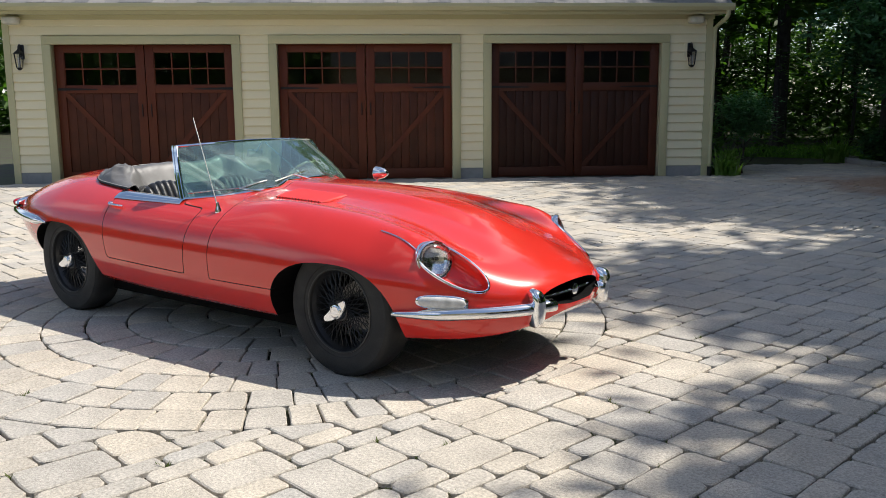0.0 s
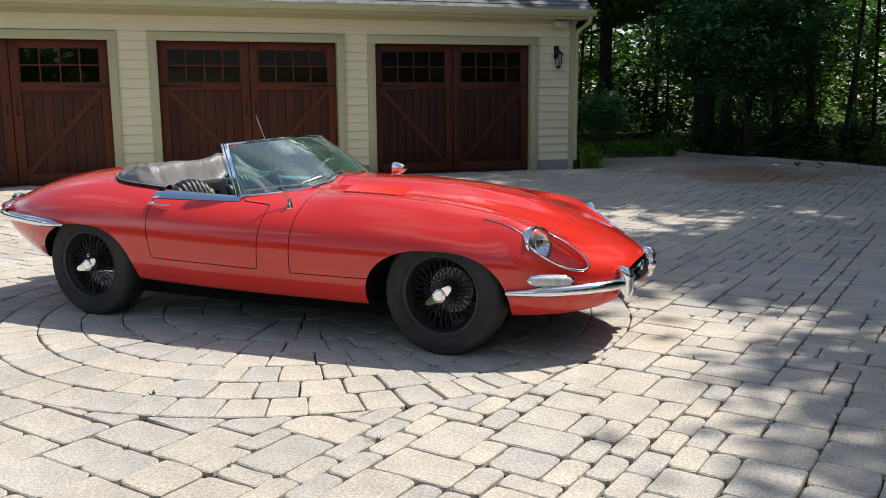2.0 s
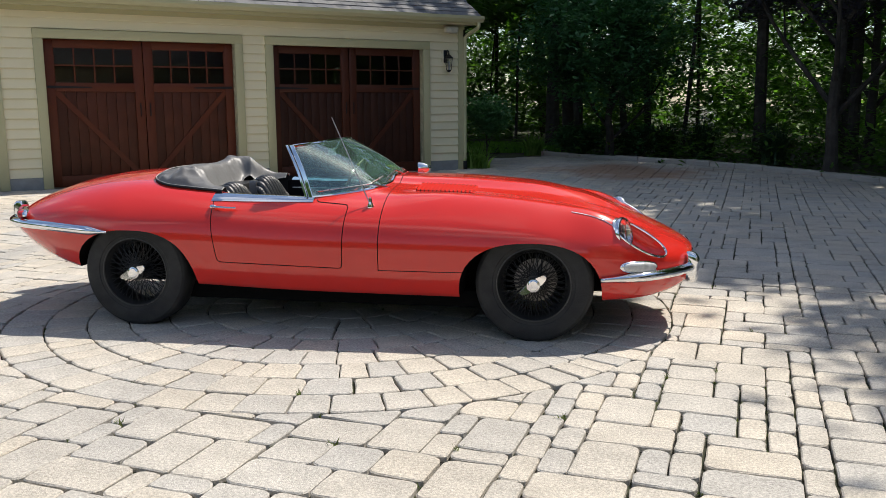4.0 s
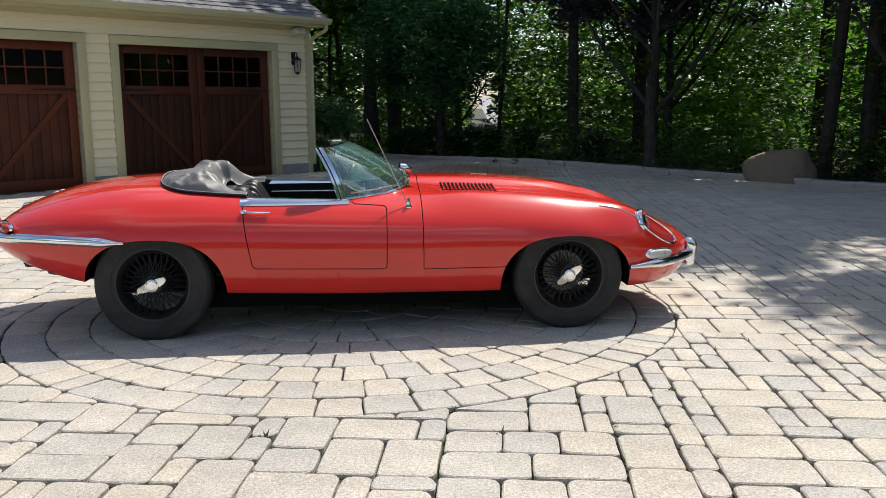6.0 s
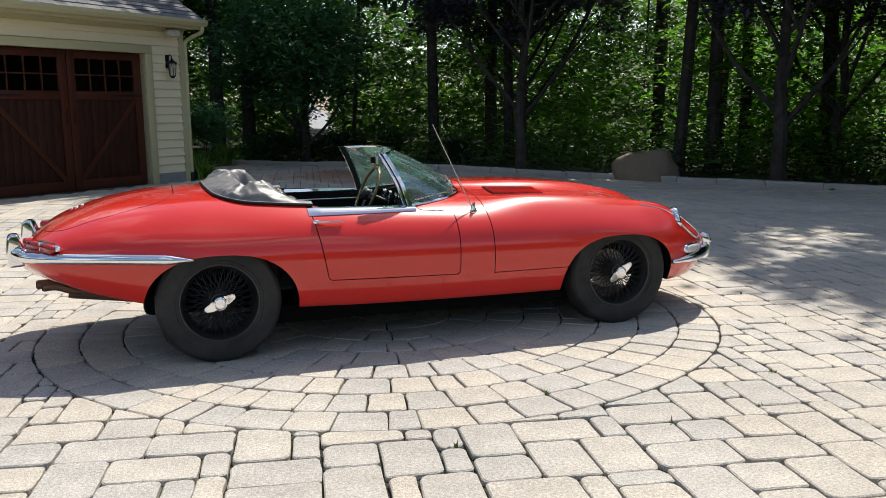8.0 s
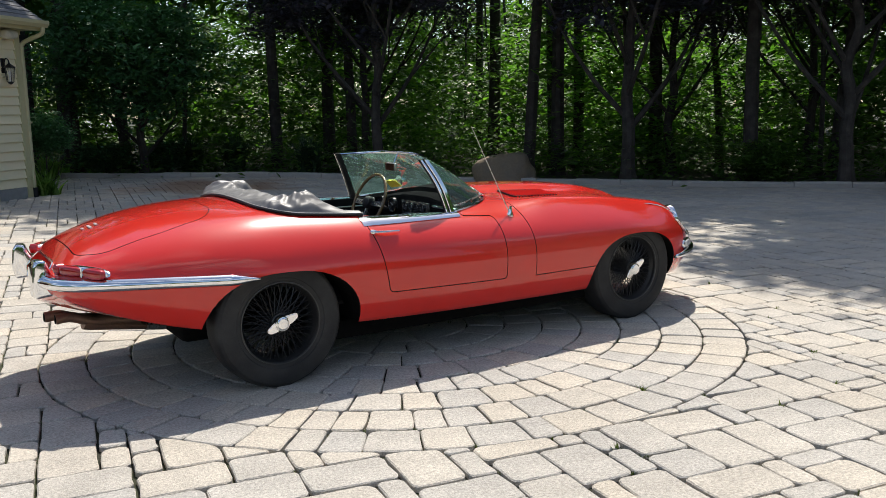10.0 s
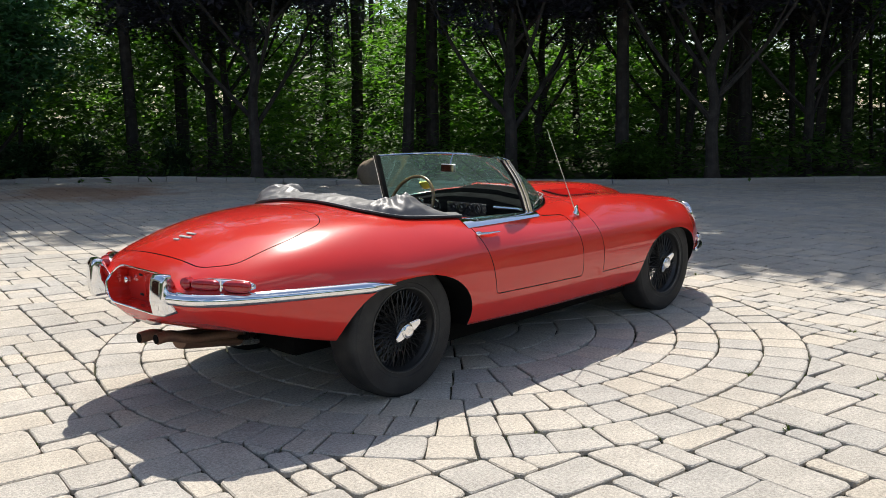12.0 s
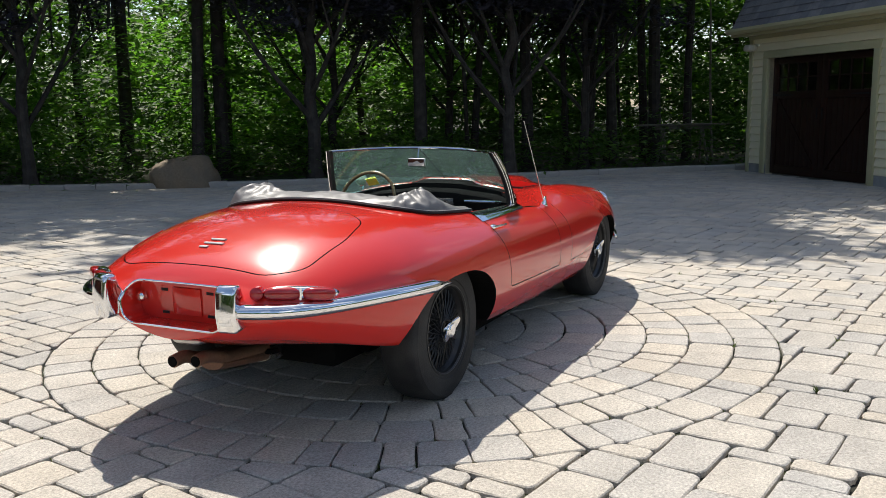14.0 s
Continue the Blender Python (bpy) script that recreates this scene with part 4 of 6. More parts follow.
for k in range(80):
    a = rng.uniform(-4, 118)
    r = kerb_r(a) + rng.uniform(9, 32)
    x, y = r * math.cos(radians(a)), r * math.sin(radians(a))
    w = 0.04 + 0.14 * rng.random() ** 2
    tube([(x, y, -0.2), (x + rng.normal(0, 0.3), y + rng.normal(0, 0.3), 6), (x + rng.normal(0, 0.6), y + rng.normal(0, 0.6), 15)], w, 6, bm, taper=w * 0.5)
tagged(part("distant_trunks", bm, BARK, None, "dark distant tree trunks"), category="woods", kind="stuff")


# ---------------------------------------------------------------- kerb
def build_kerb():
    k = thing("kerb", "low grey stone kerb round the paved yard", "kerb", kind="structure")
    L = KERB_LINE
    i = 0
    rr = random.Random(3)
    step = 3
    while i + step < len(L):
        a, b = L[i], L[i + step]
        d = (b - a).normalized()
        nrm = Vector((-d.y, d.x, 0))
        if nrm.dot(a) < 0:
            nrm = -nrm
        h = 0.09 + rr.uniform(-0.008, 0.008)
        zg = ground_at(a.x, a.y)
        bm = bmesh.new()
        w = 0.20
        ring = []
        for p in (a + d * 0.006, b - d * 0.006):
            zg = ground_at(p.x, p.y)
            ring.append([bm.verts.new(p + nrm * o + Vector((0, 0, zg + z))) for o, z in ((0.0, -0.1), (0.0, h - 0.025), (0.02, h), (w - 0.02, h), (w, h - 0.025), (w, -0.1))])
        for q in range(5):
            bm.faces.new((ring[0][q], ring[0][q + 1], ring[1][q + 1], ring[1][q]))
        bm.faces.new(ring[0])
        bm.faces.new(ring[1])
        bmesh.ops.recalc_face_normals(bm, faces=bm.faces)
        part("kerb_stone", bm, KERB, k, "", False)
        i += step


build_kerb()


def build_boulder():
    bm = bmesh.new()
    bmesh.ops.create_icosphere(bm, subdivisions=4, radius=1)
    for v in bm.verts:
        p = v.co.copy()
        f = 1 + 0.22 * noise.noise(p * 1.3 + Vector((3, 1, 0))) + 0.08 * noise.noise(p * 3.5) + 0.03 * noise.noise(p * 9)
        q = Vector((p.x * 0.62, p.y * 0.42, p.z * 0.56)) * f
        q.z = min(q.z, 0.51 + 0.03 * noise.noise(p * 4) + 0.08 * q.x)
        v.co = q
    ob = part("boulder", bm, ROCK, None, "large brown boulder lying behind the kerb", "all")
    ob.matrix_world = pose(7.2, 8.68, 0.02, 0, 0, -50)
    tagged(ob, category="boulder")


build_boulder()

# ---------------------------------------------------------------- car fittings
REDLENS = shade("red_lens", (0.45, 0.008, 0.012), 0.12, 0, 0.1, 20, 200, 0.02, coat=0.8)
CLEARLENS = shade("frosted_lens", (0.72, 0.72, 0.70), 0.18, 0, 0.1, 30, 160, 0.15, coat=0.8)
LEATHER = shade("black_leather", (0.018, 0.018, 0.020), 0.34, 0, 0.3, 10, 180, 0.25, coat=0.2)
VINYL = shade("grey_black_vinyl", (0.165, 0.162, 0.160), 0.46, 0, 0.2, 9, 240, 0.12, (0.11, 0.108, 0.107))
VINYL_LIGHT = shade("pale_piping", (0.45, 0.44, 0.42), 0.5, 0, 0.2, 20, 200, 0.1)
RIM_WOOD = shade("varnished_rim", (0.15, 0.09, 0.035), 0.25, 0, 0.3, 15, 120, 0.05, coat=0.6)
ALLOY = shade("brushed_alloy", (0.65, 0.65, 0.63), 0.3, 1, 0.1, 15, 200, 0.05)
RUST = shade("heat_stained_steel", (0.30, 0.17, 0.11), 0.5, 0.5, 0.45, 9, 90, 0.2, (0.16, 0.09, 0.065))
DASH = shade("dull_black_padding", (0.012, 0.012, 0.013), 1.0, 0, 0.2, 10, 150, 0.3, spec=0.0)
DIAL = shade("dial_face", (0.03, 0.03, 0.032), 0.25, 0, 0.2, 30, 200, 0, coat=0.6)
YELLOW = shade("yellow_paper", (0.72, 0.66, 0.08), 0.7, 0, 0.1, 20, 200, 0)
WHITE = shade("white_marking", (0.7, 0.7, 0.68), 0.5, 0, 0.1, 30, 200, 0)
HEADGLASS = glass("ribbed_headlamp_glass", (0.93, 0.94, 0.94), 0.12)
SCRIPT = shade("bright_metal_script", (0.75, 0.75, 0.74), 0.4, 0.3, 0.1, 20, 200, 0.05)
MIRROR = shade("mirror_glass", (0.92, 0.92, 0.92), 0.02, 1, 0.0, 5, 50, 0)


def blade(path, outs, height, out, name, parent, label, mt=None, ends=(0.45, 1.0), back=0.02, reach=0.45):
    """A bumper blade along path: bowed outwards, tapered towards its ends."""
    bm = bmesh.new()
    rings = []
    n = len(path)
    for i, (p, o) in enumerate(zip(path, outs)):
        t = i / (n - 1)
        k = (ends[0] + (1 - ends[0]) * smoothstep(0, reach, t)) * (ends[1] + (1 - ends[1]) * smoothstep(0, 0.3, 1 - t))
        o = Vector(o).normalized()
        ring = []
        for q in range(14):
            a = 2 * math.pi * q / 14
            ca, sa = math.cos(a), math.sin(a)
            w = out * ca if ca > 0 else back * ca
            ring.append(bm.verts.new(Vector(p) + o * w * max(k, 0.3) + Vector((0, 0, height / 2 * k * math.copysign(abs(sa) ** 0.8, sa)))))
        rings.append(ring)
    for A, B in zip(rings, rings[1:]):
        for q in range(14):
            bm.faces.new((A[q], A[(q + 1) % 14], B[(q + 1) % 14], B[q]))
    bm.faces.new(rings[0])
    bm.faces.new(rings[-1])
    bmesh.ops.recalc_face_normals(bm, faces=bm.faces)
    return part(name, bm, mt or CHROME, parent, label, "all")


def lump(m, sx, sy, sz, e=0.7, segs=20, bm=None):
    """A rounded block: a superellipsoid in the frame m."""
    bm = bm or bmesh.new()
    r = bmesh.ops.create_uvsphere(bm, u_segments=segs, v_segments=segs // 2 + 2, radius=1)["verts"]
    for v in r:
        c = [math.copysign(abs(q) ** e, q) for q in v.co]
        v.co = m @ Vector((c[0] * sx, c[1] * sy, c[2] * sz))
    return bm


def along(p0, p1, up=(0, 0, 1)):
    """A frame at the middle of two points, its x along them."""
    p0, p1 = Vector(p0), Vector(p1)
    x = (p1 - p0).normalized()
    y = Vector(up).cross(x).normalized()
    z = x.cross(y)
    m = Matrix((x, y, z)).transposed().to_4x4()
    m.translation = (p0 + p1) / 2
    return m


def skin_path(xs, z, s, lift):
    """Points round the car's flank at height z(x), and which way is out there."""
    P, O = [], []
    for x in xs:
        zz = z(x) if callable(z) else z
        e = 0.01
        dy = (side_of(x + e, zz) - side_of(x - e, zz)) / (2 * e)
        o = Vector((-dy, 1, 0)).normalized()
        o.y *= s
        P.append(Vector((x, s * side_of(x, zz), zz)) + o * lift)
        O.append(o)
    return P, O


def build_front():
    for s in (-1, 1):
        xs = [1.585 + (2.085 - 1.585) * (k / 22) for k in range(23)]
        P, O = skin_path(xs, curve([(1.58, 0.372), (1.8, 0.38), (2.1, 0.388)]), s, 0.012)
        # turn the blade's inner end towards the mouth
        P += [Vector((2.125, 0.27 * s, 0.39)), Vector((2.14, 0.235 * s, 0.39))]
        O += [Vector((1, 0.35 * s, 0)), Vector((1, 0.25 * s, 0))]
        blade(P, O, 0.062, 0.042, "front_bumper", car, "slim chrome quarter bumper")
        m = pose(2.118, 0.335 * s, 0.388, 0, 6, 16 * s)
        bm = lump(m, 0.042, 0.034, 0.092, 0.62)
        for v in bm.verts:
            v.co.x += 0.25 * max(0, v.co.z - 0.40) * -1.2 * (v.co.z - 0.40) / 0.09
        part("overrider", bm, CHROME, car, "upright chrome overrider", "all")
        # headlamp
        c, e1, e2, nn = lamp_frame(s)
        loop = [drape(p + nn * 0.15, -nn, 0.003) for p in lamp_loop(s, 0.015)]
        part("headlamp_bezel", tube(loop, 0.0068, 8, closed=True), CHROME, car, "teardrop chrome headlamp trim")
        cen = c - e1 * 0.098 + e2 * 0.006 - nn * 0.052
        ax = Vector((0.88, 0.40 * s, 0.20)).normalized()
        q = Vector((0, 1, 0)).rotation_difference(ax).to_matrix().to_4x4()
        q.translation = cen
        q = q @ Matrix.Scale(1.2, 4)
        lamp = part("headlamp", lathe([(0.0, -0.03), (0.06, -0.028), (0.076, -0.01), (0.080, 0.004), (0.077, 0.016), (0.072, 0.018), (0.070, 0.008), (0.05, -0.012), (0.0, -0.022)], q, 36), CHROME, car, "round headlamp with a chrome rim")
        gl = part("headlamp_glass", lathe([(0.0, 0.032), (0.02, 0.031), (0.035, 0.028), (0.048, 0.024), (0.06, 0.018), (0.068, 0.011), (0.0715, 0.006), (0.068, 0.004), (0.0, 0.004)], q, 36), HEADGLASS, lamp, "ribbed clear headlamp glass")
        # flasher under the headlamp
        p0, p1 = Vector((1.69, s * (side_of(1.69, 0.44) + 0.004), 0.441)), Vector((1.905, s * (side_of(1.905, 0.43) + 0.004), 0.428))
        mid = (p0 + p1) / 2
        bow = s * side_of(mid.x, 0.435)
        m = along(p0 if s > 0 else p1, p1 if s > 0 else p0)
        m.translation = Vector((mid.x, (mid.y + bow) / 2, mid.z))
        lampb = part("side_flasher", lump(m, 0.126, 0.024, 0.036, 0.75), CHROME, car, "long chrome-edged flasher lamp")
        m2 = m @ pose(0, 0.010 * (1 if m.to_3x3() @ Vector((0, 1, 0)) @ Vector((0, s, 0)) > 0 else -1), 0)
        part("flasher_lens", lump(m2, 0.112, 0.022, 0.028, 0.7), CLEARLENS, lampb, "clear ribbed lens")
        # bead along the wing's seam
        bead = [drape((x, s * y, 1.2), (0, 0, -1), 0.001) for x, y in ((1.655, 0.642), (1.60, 0.640), (1.54, 0.635), (1.475, 0.628), (1.42, 0.622))]
        part("seam_bead", tube(spline(bead, 4), 0.0035, 6), CHROME, car, "thin chrome seam bead")
    # bar and roundel in the mouth
    part("mouth_bar", tube(spline([(2.07, -0.275, 0.422), (2.112, -0.15, 0.424), (2.122, 0, 0.425), (2.112, 0.15, 0.424), (2.07, 0.275, 0.422)], 6), 0.011, 10, flat=0.8), CHROME, car, "slender chrome bar across the mouth")
    bm = lathe([(0.0, 0.016), (0.02, 0.014), (0.03, 0.006), (0.032, -0.01), (0.0, -0.012)], Matrix.Translation((2.132, 0, 0.425)) @ Euler((0, 0, radians(-90))).to_matrix().to_4x4(), 28)
    part("roundel", bm, CHROME, car, "round chrome badge")
    # louvres
    for s in (-1, 1):
        for k in range(14):
            x = 0.500 + 0.0250 * k
            pts = [drape((x, s * y, 1.2), (0, 0, -1), 0.002) for y in (0.232, 0.28, 0.335, 0.39, 0.438)]
            bm = bmesh.new()
            rows = [[bm.verts.new(p + Vector((dx, 0, dz * (0.35 if i in (0, len(pts) - 1) else 1)))) for dx, dz in ((0.011, -0.002), (0.006, 0.006), (-0.001, 0.0135), (-0.008, 0.0165), (-0.008, -0.004))] for i, p in enumerate(pts)]
            for A, B in zip(rows, rows[1:]):
                for q in range(4):
                    bm.faces.new((A[q], A[q + 1], B[q + 1], B[q]))
            bm.faces.new(rows[0])
            bm.faces.new(rows[-1])
            bmesh.ops.recalc_face_normals(bm, faces=bm.faces)
            part("louvre", bm, RED, car)
            gap = [p + Vector((-0.0100, 0, 0.002)) for p in pts]
            part("louvre_slot", tube(gap, 0.0042, 6, flat=1.3), GAP, car)


def build_rear():
    for s in (-1, 1):
        xs = [-1.345 - (2.20 - 1.345) * (k / 30) for k in range(31)]
        zc = curve([(-2.25, 0.605), (-2.0, 0.605), (-1.8, 0.603), (-1.5, 0.592), (-1.34, 0.583)])
        P, O = skin_path(xs, zc, s, 0.008)
        P += [Vector((-2.236, 0.345 * s, 0.605)), Vector((-2.256, 0.31 * s, 0.605))]
        O += [Vector((-1, 0.4 * s, 0)), Vector((-1, 0.2 * s, 0))]
        blade(P, O, 0.060, 0.042, "rear_bumper", car, "slim chrome wraparound rear bumper", ends=(0.25, 1.0), reach=0.16)
        side = rounded([(-0.050, -0.080), (-0.064, -0.01), (-0.054, 0.080), (-0.036, 0.104), (0.002, 0.100), (0.024, 0.045), (0.062, -0.01), (0.066, -0.072)], 0.011, 3)
        bm = prism(side, -0.043, 0.043)
        bmesh.ops.bevel(bm, geom=[e for e in bm.edges if abs(e.verts[0].co.y - e.verts[1].co.y) < 1e-6], offset=0.012, segments=3, affect="EDGES", profile=0.5)
        bm.transform(pose(-2.238, 0.318 * s, 0.608, 0, 0, -10 * s))
        part("overrider", bm, CHROME, car, "upright chrome overrider")
        p0, p1 = Vector((-2.148, 0.40 * s, 0.667)), Vector((-1.995, 0.632 * s, 0.657))
        m = along(p0 if s > 0 else p1, p1 if s > 0 else p0)
        mid = m.translation.copy()
        n_out = Vector((-0.8, 0.6 * s, 0))
        m.translation = mid + n_out * 0.012
        pod = part("tail_lamp", lump(m, 0.148, 0.032, 0.027, 0.78), CHROME, car, "long tail lamp in a chrome shell")
        for k, (a, w) in enumerate(((-0.070, 0.070), (0.070, 0.064))):
            mm = m @ pose(a if s > 0 else -a, 0, 0.0)
            mm.translation += n_out * 0.021
            part("tail_lens", lump(mm, w, 0.026, 0.026, 0.7), REDLENS, pod, "red lamp lens")
        mm = m.copy()
        mm.translation = mid + n_out * 0.03 + Vector((0, 0, 0.0))
        part("lens_divider", boxed(-0.003, 0.003, -0.014, 0.014, -0.022, 0.022, 0.001, mm), CHROME, pod)
        # reflector beside the overrider
        part("reflector", lathe([(0.0, 0.014), (0.016, 0.012), (0.026, 0.004), (0.026, -0.03), (0, -0.032)], Matrix.Translation((-2.19, 0.398 * s, 0.668)) @ Euler((0, 0, radians(90 - 20 * s))).to_matrix().to_4x4(), 20), REDLENS, car, "small round red reflector")
    # plate recess trim
    loop = [drape((-2.8, y, z), (1, 0, 0), 0.002) for y, z in rounded([(-0.268, 0.508), (0.268, 0.508), (0.268, 0.677), (-0.268, 0.677)], 0.078, 6)]
    part("recess_trim", tube(loop, 0.0045, 6, closed=True), CHROME, car, "chrome edging of the plate recess")
    for yy, zz in ((-0.12, 0.635), (0.12, 0.635), (-0.12, 0.54), (0.12, 0.54)):
        part("plate_slot", boxed(-2.138, -2.134, yy - 0.018, yy + 0.018, zz - 0.006, zz + 0.006, 0.002), GAP, car)
    part("plate_pad", boxed(-2.142, -2.134, -0.075, 0.075, 0.535, 0.65, 0.006), RED, car)
    part("plate_lamp", lump(pose(-2.15, 0.235, 0.60), 0.02, 0.022, 0.022, 0.8), CHROME, car, "small chrome plate lamp")
    part("reversing_lamp", lump(pose(-2.150, -0.03, 0.462), 0.055, 0.08, 0.034, 0.5), ALLOY, car, "dull metal reversing lamp under the tail")
    # badge lines on the boot
    for k, (w, dx) in enumerate(((0.075, 0.0), (0.10, -0.032), (0.042, -0.062))):
        pts = [drape((-1.925 + dx, -y + (0.0 if k < 2 else -0.03) * -1, 1.2), (0, 0, -1), 0.002) for y in np.linspace(-w / 2, w / 2, 6)]
        part("badge_bar", tube(pts, 0.0085, 6, flat=0.5), SCRIPT, car, "chrome badge line on the boot")
    # fuel flap in the left haunch
    fl = rounded([(-1.85, 0.50), (-1.66, 0.56), (-1.68, 0.655), (-1.85, 0.60)], 0.03, 4)
    lid = [drape((x, y, 1.2), (0, 0, -1), 0.004) for x, y in fl]
    bm = bmesh.new()
    ring0 = [bm.verts.new(p) for p in lid]
    c = sum(lid, Vector()) / len(lid)
    ring1 = [bm.verts.new(p + (c - p) * 0.5 + Vector((0, 0, 0.004))) for p in lid]
    ring2 = [bm.verts.new(p - Vector((0, 0, 0.006))) for p in lid]
    for A, B in ((ring0, ring1), (ring2, ring0)):
        for i in range(len(A)):
            bm.faces.new((A[i], A[(i + 1) % len(A)], B[(i + 1) % len(A)], B[i]))
    bm.faces.new(ring1)
    bmesh.ops.recalc_face_normals(bm, faces=bm.faces)
    part("fuel_flap", bm, RED, car, "red fuel filler flap")
    # exhaust
    ex = new("exhaust")
    ex.parent = car
    tagged(ex, "heat-stained twin exhaust pipes")
    for y in (0.035, -0.05):
        x1 = -2.205 if y > 0 else -2.165
        p = spline([(x1, y, 0.355), (x1 + 0.07, y, 0.358), (x1 + 0.14, y - 0.005, 0.335), (-1.97, y, 0.320), (-1.72, y, 0.30)], 4)
        bm = tube(p, 0.027, 14)
        part("exhaust_pipe", bm, RUST, ex)
        part("pipe_mouth", lathe([(0.0, 0.004), (0.0225, 0.004), (0.0225, 0.0), (0, 0)], Matrix.Translation((x1 - 0.001, y, 0.355)) @ Euler((0, 0, radians(90))).to_matrix().to_4x4(), 16), DARK, ex)
    part("resonator", tube([(-2.03, -0.008, 0.312), (-2.0, -0.008, 0.305), (-1.52, -0.008, 0.238), (-1.48, -0.008, 0.240)], 0.066, 16, flat=0.55), RUST, ex)
    part("hanger", tube([(-1.74, -0.16, 0.42), (-1.74, -0.15, 0.30), (-1.74, 0.0, 0.27)], 0.012, 8), DARK, ex)
    part("resonator_band", tube([(-1.72, -0.008, 0.266), (-1.62, -0.008, 0.252)], 0.069, 16, flat=0.57), WORN_CHROME, ex, "bare metal band")
    part("clamp_bolt", tube([(-1.56, -0.07, 0.245), (-1.54, -0.10, 0.20)], 0.008, 6), WORN_CHROME, ex)
    part("floor_pan", boxed(-1.0, 1.0, -0.60, 0.60, 0.150, 0.262, 0.03), DARK, car, "dark flat floor pan")
    part("rear_crossbeam", boxed(-1.62, -1.0, -0.36, 0.36, 0.20, 0.33, 0.04), DARK, car, "dark rear suspension cage")
    part("rear_subframe", boxed(-1.42, -1.02, -0.42, 0.42, 0.22, 0.40, 0.04), DARK, car, "dark rear axle housing")
    part("front_subframe", boxed(1.0, 1.42, -0.42, 0.42, 0.22, 0.36, 0.04), DARK, car, "dark front cross member")
    part("front_exhaust", tube([(-1.5, -0.12, 0.22), (-0.5, -0.14, 0.215), (0.5, -0.15, 0.22)], 0.03, 10), DARK, car)
    for s in (-1, 1):
        for x in (1.22, -1.22):
            part("axle_stub", tube([(x, 0.40 * s, 0.313), (x, 0.60 * s, 0.313)], 0.035, 10), DARK, car)


def screen_point(v, t):
    """Windscreen: v runs from -1 (right) to 1, t from its foot to its top."""
    a = abs(v)
    y0, y1 = 0.615 * v, 0.553 * v
    x0 = 0.285 - 0.395 * a ** 5.5
    x1 = -0.105 - 0.135 * a ** 2.8
    zf = top_of(x0, y0) + 0.004
    z1 = 1.115 - 0.022 * a ** 2
    p = Vector((x0, y0, zf)).lerp(Vector((x1, y1, z1)), t)
    n = Vector((0.55, 0.75 * v, 0.45)).normalized()
    return p + n * 0.018 * math.sin(math.pi * t), n


